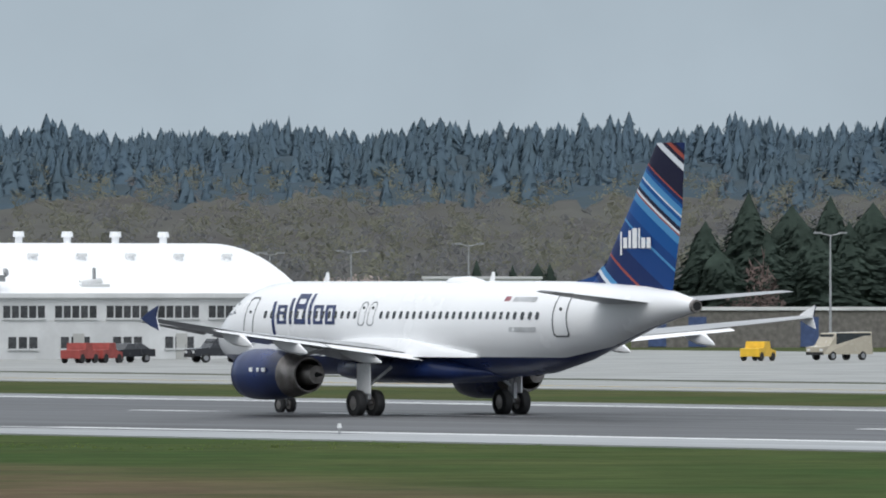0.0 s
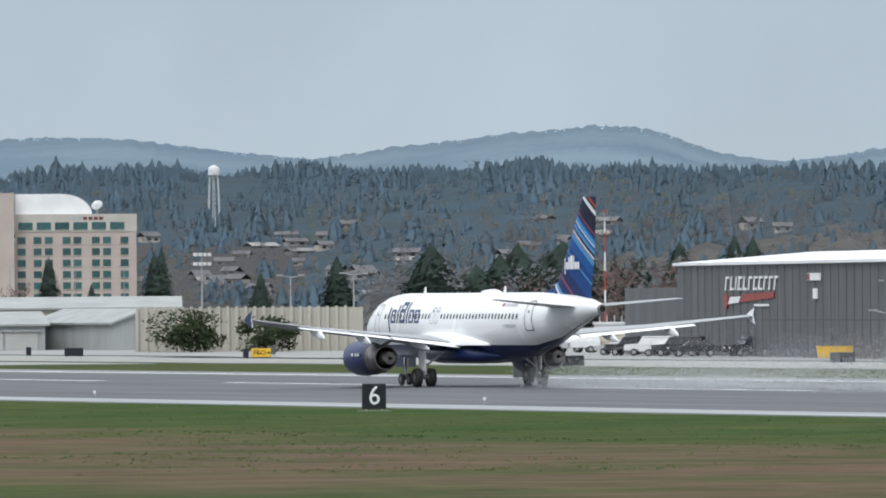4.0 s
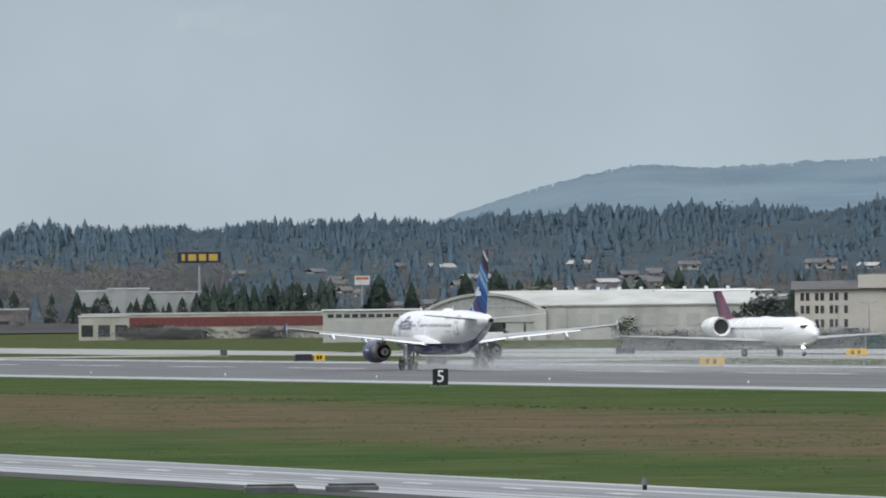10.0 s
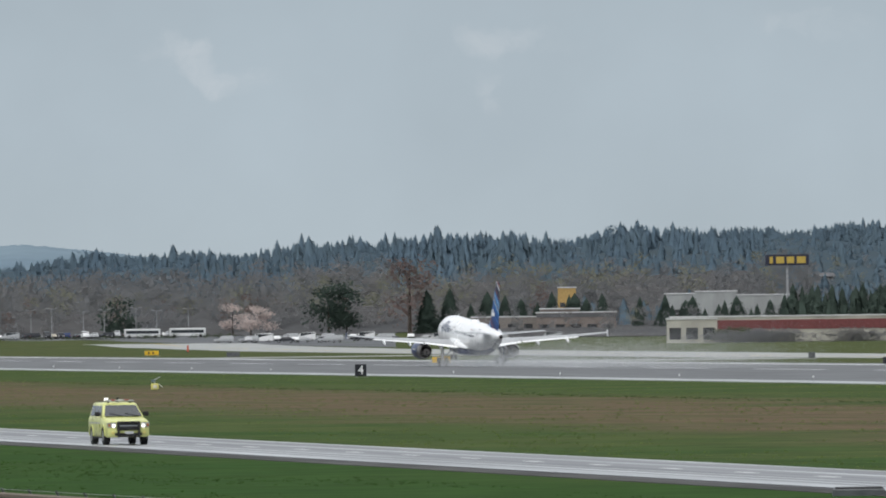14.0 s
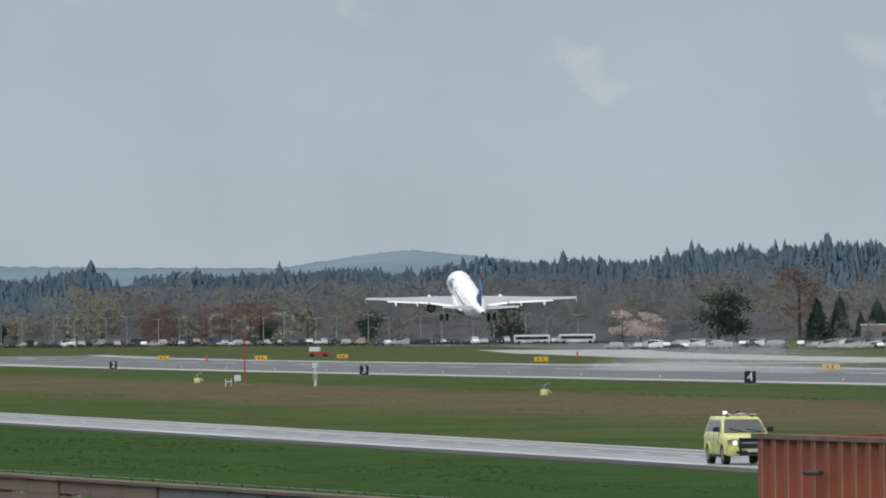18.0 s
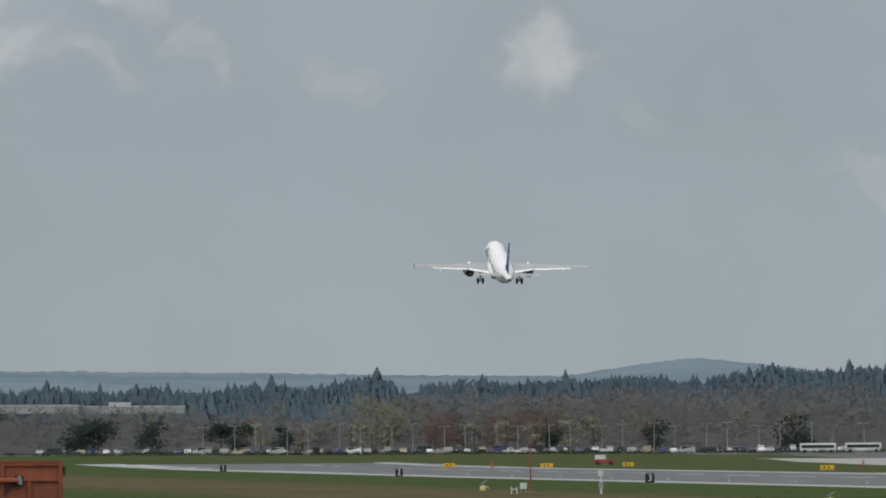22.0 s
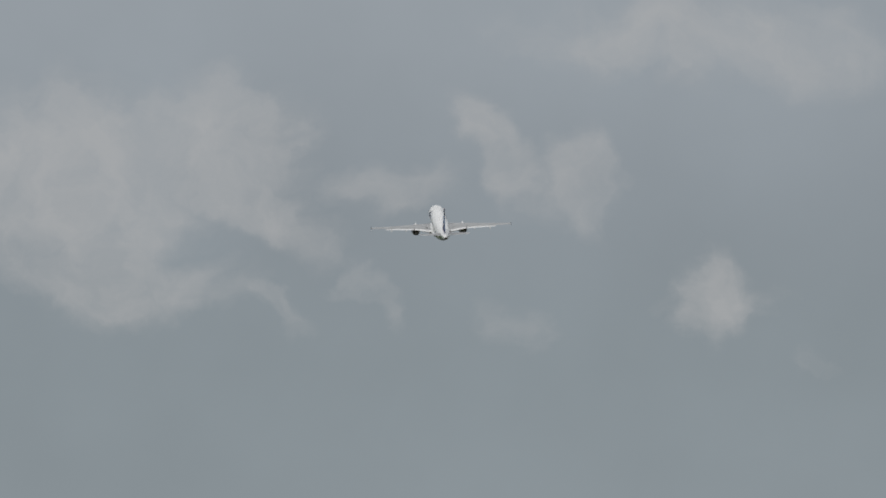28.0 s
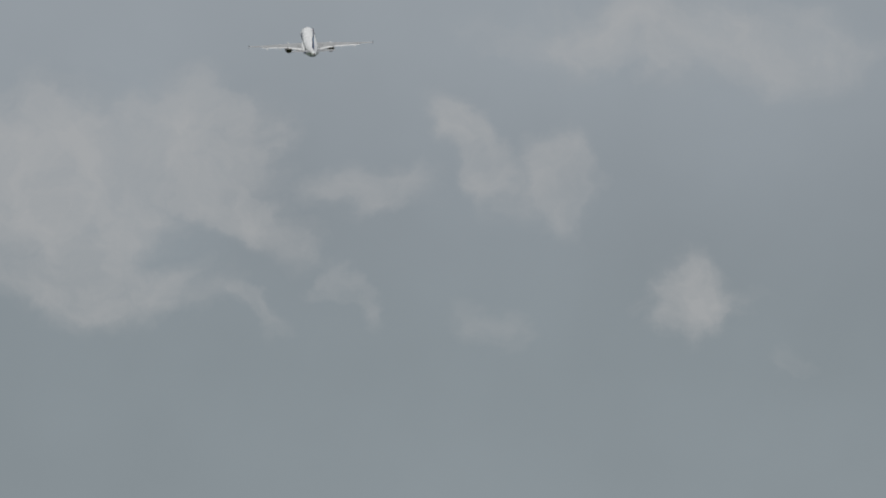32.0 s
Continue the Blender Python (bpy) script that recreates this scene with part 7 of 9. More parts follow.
def jet(name, x, y, yaw, L, label, tail_mat, t_tail=True, rear_engines=True, belly=None, group="parked aircraft", z=None, scale_w=1.0, zc=None, top=None):
    """A rear-engined jet with its nose towards local +y; L is its length."""
    p = thing(name, pose(x, y, ground_z(x, y) + 0.05 if z is None else z, 0, 0, yaw), label, "airplane", group)
    w = L * 0.055 * scale_w
    zc = zc or L * 0.045 + w + 0.45
    top = top or zc + w * 0.6 + L * 0.17
    rings = []
    for s, r, dz in ((0, 0.05, -0.25), (0.03, 0.45, -0.2), (0.08, 0.82, -0.06), (0.15, 1, 0), (0.4, 1, 0), (0.66, 1, 0), (0.8, 0.8, 0.14), (0.92, 0.45, 0.36), (1.0, 0.1, 0.5)):
        rings.append([(w * r * math.cos(a), L / 2 - s * L, zc + w * dz + w * r * math.sin(a)) for a in np.linspace(0, 2 * math.pi, 18, endpoint=False)])
    part("fuselage", loft(bmesh.new(), rings), WHITE_PAINT, p, smooth=True)
    if belly is not None:
        rings = [[(w * 1.01 * r * math.cos(a), L / 2 - s * L, zc + w * 1.01 * r * math.sin(a)) for a in np.linspace(math.pi * 1.15, math.pi * 1.85, 9)] for s, r in ((0.1, 0.9), (0.2, 1), (0.65, 1), (0.72, 0.9))]
        part("belly", loft(bmesh.new(), rings), belly, p, smooth=True)
    wz = zc - w * 0.7 if rear_engines else zc + w * 0.95
    for side in (-1, 1):
        part("wing", wing_bm([(w * 0.5, L * 0.1, L * 0.2, wz, 0.08), (L * (0.38 if L > 40 else 0.46), -L * (0.13 if rear_engines else 0.02), L * 0.05 if rear_engines else L * 0.12, wz + L * (0.018 if rear_engines else 0.01), 0.08)], side=side, n=5), GREY_WING, p, smooth=True)
        tz = top if t_tail else zc + w * 0.4
        ty = -L * 0.47 if t_tail else -L * 0.4
        part("tailplane", wing_bm([(0.02, ty, L * 0.09, tz, 0.09), (L * 0.17, ty - L * 0.05, L * 0.045, tz + 0.05, 0.09)], side=side, n=4), WHITE_PAINT, p, smooth=True)
        if rear_engines:
            ex = side * (w + L * 0.032)
            n = 14
            prof = [(-L * 0.2, 0.8), (-L * 0.195, 1.0), (-L * 0.25, 1.08), (-L * 0.31, 0.95), (-L * 0.345, 0.68)]
            e = part("engine", loft(bmesh.new(), [[(ex + L * 0.026 * r * math.cos(a), y2, zc + w * 0.35 + L * 0.026 * r * math.sin(a)) for a in np.linspace(0, 2 * math.pi, n, endpoint=False)] for y2, r in prof], False, False), WHITE_PAINT, p, smooth=True)
            part("intake", cyl(bmesh.new(), (ex, -L * 0.215, zc + w * 0.35), (ex, -L * 0.21, zc + w * 0.35), L * 0.022, n=12), HOLE, e)
            part("nozzle", cyl(bmesh.new(), (ex, -L * 0.33, zc + w * 0.35), (ex, -L * 0.352, zc + w * 0.35), L * 0.018, n=12), HOT_METAL, e)
            part("pylon", box(min(ex, side * w * 0.6), max(ex, side * w * 0.6), -L * 0.31, -L * 0.22, zc + w * 0.25, zc + w * 0.42), WHITE_PAINT, e)
        g = part("main_gear", cyl(bmesh.new(), (side * w * 1.3, -L * 0.04, 0.3), (side * w * 1.3, -L * 0.04, zc - w * 0.6), 0.08), GEAR_GREY, p)
        for k in (-0.16, 0.16):
            part("tyre", cyl(bmesh.new(), (side * w * 1.3 + k - 0.1, -L * 0.04, 0.36), (side * w * 1.3 + k + 0.1, -L * 0.04, 0.36), 0.36 if L < 30 else 0.45, n=14), DARK, g)
        part("cockpit_window", box(min(side * w * 0.1, side * w * 0.62), max(side * w * 0.1, side * w * 0.62), L * 0.43, L * 0.452, zc + w * 0.22, zc + w * 0.42), GLASS_DARK, p)
        nwin = 6 if L < 30 else 30
        for i in range(nwin):
            yy = L * (0.3 - (0.36 if nwin == 6 else 0.55) * i / nwin)
            part("window", box(side * w * 0.93, side * w * 0.985, yy - 0.12, yy + 0.12, zc + w * 0.12, zc + w * 0.12 + 0.28), GLASS_DARK, p)
    ng = part("nose_gear", cyl(bmesh.new(), (0, L * 0.38, 0.2), (0, L * 0.38, zc - w * 0.7), 0.07), GEAR_GREY, p)
    part("tyre", cyl(bmesh.new(), (-0.2, L * 0.38, 0.26), (0.2, L * 0.38, 0.26), 0.26, n=12), DARK, ng)
    th = 0.012 * L
    rings = [[(th * k * (0.5 - abs(u - 0.4)) * 1.6 * sgn, yl - ch * u, z2) for sgn, u in ((1, 0.0), (1, 0.2), (1, 0.5), (1, 1.0), (-1, 0.5), (-1, 0.2))] for z2, yl, ch, k in ((zc + w * 0.5, -L * 0.3, L * 0.17, 1), (top, -L * 0.45, L * 0.1, 0.7))]
    part("fin", loft(bmesh.new(), rings), tail_mat, p)
    if not rear_engines:
        part("spinner", cyl(bmesh.new(), (0, L / 2 - 0.1, zc - w * 0.2), (0, L / 2 + 0.35, zc - w * 0.2), 0.2, 0.03), METAL, p)
        for k in range(3):
            a = 2 * math.pi * k / 3
            part("propeller_blade", cyl(bmesh.new(), (0, L / 2 + 0.15, zc - w * 0.2), (1.1 * math.cos(a), L / 2 + 0.15, zc - w * 0.2 + 1.1 * math.sin(a)), 0.09, 0.05, 6), DARK, p)
    return p


GREEN_STRIPE = mat("dark_blue_tail_paint", (0.02, 0.04, 0.13), 0.35)
RED_TAIL = mat("red_and_navy_tail_paint", (0.2, 0.03, 0.06), 0.35, var=0.1, scale=0.3, second=(0.02, 0.03, 0.11))
# business jets on the apron
jet("business_jet", 382.6, 779, -90, 15.5, "white business jet with a dark blue fin on the apron", GREEN_STRIPE)
jet("business_jet", 386, 701, 75, 19.0, "large white business jet with a high white tail", WHITE_PAINT)
jet("business_jet", 375.3, 723.4, 50, 11.0, "small white business jet parked by the terminal", WHITE_PAINT)
jet("business_jet", 376, 712, 188, 11.0, "small white business jet facing the taxiway", WHITE_PAINT)
jet("propeller_plane", 361, 782, 265, 10.5, "white single-propeller plane before the grey hangar", WHITE_PAINT, False, False)
taxi_jet = jet("regional_airliner", 323, 1182, 180, 43.0, "white rear-engined airliner with red tail taxiing", RED_TAIL, group="", scale_w=0.7, zc=2.85, top=7.7)
lamp_glow = mat("landing_lamp_glow", (1.0, 0.93, 0.8), 0.3, emit=12.0)
part("landing_lamp", cyl(bmesh.new(), (0.2, 16.6, 1.0), (0.2, 16.72, 1.0), 0.16, n=10), lamp_glow, taxi_jet, "lit landing lamp")

# ---- road vehicles ----
CAR_PAINTS = [mat("car_paint_" + n, c, 0.25, var=0.04) for n, c in (("white", (0.72, 0.72, 0.72)), ("silver", (0.4, 0.41, 0.42)), ("dark", (0.03, 0.032, 0.038)), ("red", (0.3, 0.03, 0.03)), ("blue", (0.04, 0.06, 0.14)), ("tan", (0.42, 0.38, 0.3)))]
SHAPES = {"suv": (4.8, 1.9, 1.8, [(0, 0.5), (0, 1.0), (0.06, 1.05), (0.27, 1.12), (0.36, 1.78), (0.95, 1.8), (1.0, 1.1), (1.0, 0.5)]),
          "sedan": (4.7, 1.8, 1.45, [(0, 0.45), (0, 0.85), (0.08, 0.9), (0.28, 0.98), (0.4, 1.43), (0.72, 1.45), (0.88, 1.02), (1.0, 0.98), (1.0, 0.45)]),
          "pickup": (5.4, 1.9, 1.8, [(0, 0.5), (0, 1.05), (0.25, 1.12), (0.33, 1.75), (0.55, 1.78), (0.6, 1.15), (1.0, 1.12), (1.0, 0.5)]),
          "van": (5.2, 2.0, 2.2, [(0, 0.45), (0, 1.0), (0.15, 1.15), (0.28, 2.1), (1.0, 2.2), (1.0, 0.45)])}


def car(kind, paint, m, label, group="parked cars", name="car", category="car"):
    L, W, H, side = SHAPES[kind]
    c = thing(name, m, label, category, group)
    prof = [(L / 2 - u * L, z) for u, z in side]
    zc = 1.0
    rings = []
    for x, k in ((-W / 2, 0.86), (-W / 2 + 0.06, 1), (W / 2 - 0.06, 1), (W / 2, 0.86)):
        rings.append([(x * (1 if z < zc + 0.15 else 0.86), y, z if z < zc + 0.15 else zc + (z - zc) * (0.94 if k < 1 else 1)) for y, z in prof])
    part("body", loft(bmesh.new(), rings), paint, c)
    top = max(z for u, z in side)
    us = [u for u, z in side if z > top - 0.12]
    y0, y1 = L / 2 - us[0] * L, L / 2 - us[-1] * L
    for s in (-1, 1):
        part("side_window", box(min(s * W * 0.415, s * W * 0.44), max(s * W * 0.415, s * W * 0.44), y1 + 0.12, y0 - 0.02, 1.08, top - 0.12), GLASS_DARK, c)
        for yy in (L * 0.31, -L * 0.3):
            w = part("wheel", cyl(bmesh.new(), (s * (W / 2 - 0.22), yy, 0.34), (s * (W / 2 + 0.01), yy, 0.34), 0.34, n=14), DARK, c)
            part("hub", cyl(bmesh.new(), (s * (W / 2), yy, 0.34), (s * (W / 2 + 0.025), yy, 0.34), 0.2, n=10), METAL, w)
        part("headlamp", box(min(s * W * 0.27, s * W * 0.44), max(s * W * 0.27, s * W * 0.44), L / 2 - 0.06, L / 2 + 0.02, 0.7, 0.88), LINE_WHITE, c)
        part("tail_lamp", box(min(s * W * 0.36, s * W * 0.46), max(s * W * 0.36, s * W * 0.46), -L / 2 - 0.02, -L / 2 + 0.04, 0.75, 1.0), RED_PAINT, c)
    part("windscreen", box(-W * 0.36, W * 0.36, y0 + 0.1, y0 + 0.22, 1.15, top - 0.2), GLASS_DARK, c)
    part("bumper", box(-W * 0.47, W * 0.47, L / 2 - 0.05, L / 2 + 0.08, 0.4, 0.62), DARK, c)
    return c


def park_cars():
    rng = random.Random(11)
    names = ["white", "silver", "dark", "red", "blue", "tan"]
    protos = {}

    def put(kind, k, x, y, yaw, z=None, group="parked cars"):
        m = pose(x, y, (ground_z(x, y) + 0.055) if z is None else z, 0, 0, yaw)
        if (kind, k, group) in protos:
            copy_thing(protos[(kind, k, group)], m)
        else:
            protos[(kind, k, group)] = car(kind, CAR_PAINTS[k], m, "%s %s parked on the paving" % (names[k], kind), group)
    # row beside the grey hangar
    for i, az in enumerate(np.linspace(21.98, 23.28, 17)):
        p = polar(az, min(1010, 960 - (az - 22.87) * 72 if az > 22.8 else 1010) + 4 * (i % 2))
        put(("suv", "sedan", "pickup", "suv", "sedan")[i % 5], (0, 0, 4, 0, 3, 1, 1, 1, 0, 2, 5, 1, 2, 0, 0, 2, 2)[i], p.x, p.y, 60 + rng.uniform(-12, 12))
    for az, r, kind, k in ((26.72, 880, "suv", 2), (26.9, 882, "sedan", 2), (31.1, 772, "sedan", 2), (31.62, 772, "suv", 2), (28.62, 810, "sedan", 1),
                           (28.8, 812, "sedan", 2), (28.98, 812, "suv", 1), (29.12, 812, "sedan", 2), (23.6, 930, "suv", 2), (23.75, 930, "pickup", 2), (35.05, 800, "van", 5)):
        p = polar(az, r)
        put(kind, k, p.x, p.y, 100 + rng.uniform(-25, 25))
    # far car parks
    for i in range(42):
        p = polar(rng.uniform(9.25, 11.1), rng.uniform(2480, 2640))
        put(("suv", "sedan", "van", "sedan")[i % 4], (1, 1, 0, 2, 1, 2, 1, 0)[i % 8], p.x, p.y, rng.choice((75, 80, 170)), None, "cars in the far yard")
    for i in range(110):
        p = polar(4.5 + 4.5 * (i / 110) + rng.uniform(-0.02, 0.02), rng.choice((2885, 2905, 2930)))
        put(("suv", "sedan", "van", "sedan", "pickup")[i % 5], (1, 2, 2, 1, 2, 5, 2, 4, 2, 0, 1)[i % 11], p.x, p.y, rng.choice((172, 178, 5, 85)), None, "cars in the far car park")
    for az in (13.78, 13.84, 13.9, 13.98, 16.5, 16.85, 16.97, 15.95):
        p = polar(az, 1960)
        put("suv", int(az * 100) % 3, p.x, p.y, 80)


park_cars()


def service_truck(x, y, yaw, kind):
    t = thing("fuel_truck" if kind == "tank" else "box_truck", pose(x, y, ground_z(x, y) + 0.05, 0, 0, yaw), "white fuel truck with a long pale tank" if kind == "tank" else "white box truck standing on the apron", "truck")
    part("chassis", box(-0.5, 0.5, -3.6, 3.8, 0.5, 0.8), DARK, t)
    c = part("cab", prism(bmesh.new(), [(2.0, 0.5), (3.9, 0.5), (3.9, 1.3), (3.1, 1.45), (2.85, 2.5), (2.0, 2.5)], "x", -1.05, 1.05), WALL_WHITE, t)
    part("cab_window", box(-1.08, 1.08, 2.2, 2.8, 1.5, 2.2), GLASS_DARK, c)
    if kind == "tank":
        n = 16
        rings = [[(1.1 * k * math.cos(a), y2, 1.75 + 0.85 * k * math.sin(a)) for a in np.linspace(0, 2 * math.pi, n, endpoint=False)] for y2, k in ((-3.7, 0.85), (-3.5, 1), (1.5, 1), (1.7, 0.85))]
        part("tank", loft(bmesh.new(), rings), WALL_WHITE, t, smooth=True)
    else:
        part("box_body", box(-1.15, 1.15, -3.7, 1.7, 0.8, 3.0, bevel=0.04), WALL_WHITE, t)
    for s in (-1, 1):
        for yy in (2.9, -2.0, -3.0):
            part("wheel", cyl(bmesh.new(), (s * 0.8, yy, 0.46), (s * 1.1, yy, 0.46), 0.46, n=14), DARK, t)


def at(az, r):
    p = polar(az, r)
    return p.x, p.y


service_truck(*at(29.42, 790), -100, "tank")
service_truck(*at(21.78, 1030), 70, "box")


def yard_things():
    # boarding stairs on wheels
    x, y = at(22.12, 1040)
    t = thing("boarding_stairs", pose(x, y, ground_z(x, y), 0, 0, 150), "white mobile boarding stairs standing behind parked cars", "airstairs")
    part("ramp", prism(bmesh.new(), [(-2.8, 0.6), (2.4, 3.2), (4.2, 3.2), (4.2, 2.9), (2.6, 2.9), (-2.4, 0.4)], "y", -0.8, 0.8), WALL_WHITE, t)
    for s in (-0.85, 0.8):
        part("rail", prism(bmesh.new(), [(-2.8, 1.4), (2.4, 4.1), (4.2, 4.1), (4.2, 3.2), (2.4, 3.2), (-2.8, 0.6)], "y", s, s + 0.05), WALL_WHITE, t)
        part("strut", box(2.5, 2.8, s, s + 0.1, 0.3, 3.0), STEEL, t)
        part("wheel", cyl(bmesh.new(), (2.0, s, 0.35), (2.0, s + 0.15, 0.35), 0.35), DARK, t)
        part("wheel", cyl(bmesh.new(), (-1.6, s, 0.35), (-1.6, s + 0.15, 0.35), 0.35), DARK, t)
    # round white tank
    x, y = at(22.82, 1045)
    t = thing("storage_tank", pose(x, y, ground_z(x, y)), "squat white storage tank with a railing on top", "tank")
    part("shell", cyl(bmesh.new(), (0, 0, 0), (0, 0, 2.7), 1.7, n=24), WALL_WHITE, t)
    part("rim", cyl(bmesh.new(), (0, 0, 2.7), (0, 0, 2.95), 1.85, n=24), WALL_WHITE, t)
    for i in range(4):
        part("pipe", cyl(bmesh.new(), (-1.2 + 0.8 * i, 0, 2.9), (-1.2 + 0.8 * i, 0, 3.6), 0.07), STEEL, t)
    # yellow bins and hazard board
    for az, r in ((24.0, 890), (24.08, 890), (24.16, 891)):
        x, y = at(az, r)
        t = thing("yellow_bin", pose(x, y, ground_z(x, y) + 0.05, 0, 0, -20), "yellow steel waste bin against the hangar wall", "bin", "yellow bins")
        part("tub", prism(bmesh.new(), [(-0.55, 0.1), (0.55, 0.1), (0.7, 1.0), (-0.7, 1.0)], "y", -0.45, 0.45), SIGN_YELLOW, t)
        part("lid", box(-0.72, 0.72, -0.48, 0.48, 1.0, 1.08), SIGN_YELLOW, t)
    x, y = at(28.25, 770)
    t = thing("hazard_board", pose(x, y, ground_z(x, y) + 0.05, 0, 0, -25), "yellow and black striped hazard board", "barrier")
    part("panel", box(-0.9, 0.9, -0.06, 0.06, 0.35, 1.05), SIGN_YELLOW, t)
    for i in range(4):
        part("stripe", prism(bmesh.new(), [(-0.85 + 0.45 * i, 0.37), (-0.65 + 0.45 * i, 0.37), (-0.45 + 0.45 * i, 1.03), (-0.65 + 0.45 * i, 1.03)], "y", -0.075, -0.062), SIGN_BLACK, t)
    for k in (-0.7, 0.7):
        part("leg", box(k - 0.04, k + 0.04, -0.3, 0.3, 0, 0.36), DARK, t)
    # red tug and ground equipment before the vault hangar
    for az, r, c, lab in ((30.85, 765, RED_PAINT, "dull red ground tug with a low body"),                           (34.6, 790, SIGN_YELLOW, "dull yellow ground power unit on wheels"), (30.98, 768, RED_PAINT, "dull red ground tug with a low body")):
        x, y = at(az, r)
        t = thing("ground_unit", pose(x, y, ground_z(x, y) + 0.05, 0, 0, -60), lab, "ground equipment", "ground equipment")
        part("hull", prism(bmesh.new(), [(-1.5, 0.35), (1.5, 0.35), (1.5, 0.8), (0.6, 0.95), (0.4, 1.5), (-0.5, 1.5), (-0.6, 1.0), (-1.5, 0.95)], "x", -0.8, 0.8), c, t)
        for sx in (-0.82, 0.62):
            for sy in (-1.0, 1.0):
                part("wheel", cyl(bmesh.new(), (sx, sy, 0.35), (sx + 0.2, sy, 0.35), 0.35), DARK, t)


yard_things()


def mast(az, r, top_el, bands, label, head="beacon"):
    p = polar(az, r)
    top = CAM_H + r * math.tan(radians(top_el)) - p.z
    t = thing("mast", Matrix.Translation((p.x, p.y, p.z)), label, "mast", "red and white masts" if bands > 1 else "light poles")
    part("footing", cyl(bmesh.new(), (0, 0, -0.2), (0, 0, 0.5), 0.45), CONCRETE, t)
    for i in range(bands):
        z0, z1 = 0.4 + (top - 0.4) * i / bands, 0.4 + (top - 0.4) * (i + 1) / bands
        part("mast_band", cyl(bmesh.new(), (0, 0, z0), (0, 0, z1), 0.13 - 0.06 * i / bands, 0.13 - 0.06 * (i + 1) / bands, 8), (STEEL if bands == 1 else (LINE_WHITE if i % 2 == 0 else RED_PAINT)), t)
    if head == "beacon":
        part("lamp_ring", cyl(bmesh.new(), (0, 0, top - 0.15), (0, 0, top + 0.1), 0.55, 0.4, 10), SIGN_BACK, t)
        part("beacon", cyl(bmesh.new(), (0, 0, top + 0.1), (0, 0, top + 0.45), 0.12), RED_PAINT, t)
    elif head == "flood":
        part("cross_arm", box(-1.0, 1.0, -0.08, 0.08, top - 0.2, top - 0.05), STEEL, t)
        part("cross_arm", box(-0.9, 0.9, -0.08, 0.08, top - 1.2, top - 1.05), STEEL, t)
        for k in (-0.8, -0.25, 0.25, 0.8):
            for z in (top, top - 1.0):
                part("flood_lamp", box(k - 0.18, k + 0.18, -0.3, 0.05, z - 0.25, z + 0.1), WALL_WHITE, t)
    else:
        for s in (-1, 1):
            a = part("lamp_arm", cyl(bmesh.new(), (0, 0, top - 0.1), (s * 1.3, 0, top + 0.15), 0.05), STEEL, t)
            part("lamp_head", box(s * 1.3 - 0.35, s * 1.3 + 0.35, -0.15, 0.15, top + 0.08, top + 0.24), STEEL, a)


for az, r, e, n in ((25.18, 880, 0.49, 7), (22.79, 1050, 0.455, 7), (27.67, 1010, 0.43, 7), (28.22, 1060, 0.385, 5), (30.35, 765, 0.62, 7), (27.1, 1100, 0.39, 5), (29.43, 980, 0.43, 5)):
    mast(az, r, e, n, "slender red and white banded mast with a lamp head")
mast(20.56, 1100, 0.25, 1, "tall steel floodlight pole by the sheds", "flood")
for az, r, e in ((21.05, 1150, 0.12), (21.4, 1160, 0.13), (28.0, 940, 0.15), (28.55, 950, 0.14), (15.9, 1950, 0.02), (16.07, 1950, 0.03), (16.2, 1960, 0.0), (19.5, 2300, 0.19), (19.86, 2300, 0.18), (20.13, 2300, 0.18), (13.95, 2000, 0.04), (14.4, 2000, 0.03), (14.8, 2000, 0.02), (31.8, 1000, 0.19), (31.9, 1010, 0.19), (32.35, 1000, 0.2), (33.0, 990, 0.24), (35.0, 900, 0.3), (26.3, 900, 0.02), (24.35, 830, -0.1), (27.4, 930, 0.1)):
    mast(az, r, e, 1, "thin steel light pole with twin lamp heads", "twin")
for i in range(26):
    mast(5.4 + 0.145 * i + (0.03 if i % 2 else 0), 2940 + 12 * (i % 3), 0.085 + 0.008 * (i % 3), 1, "car park light pole with twin lamp heads", "twin")


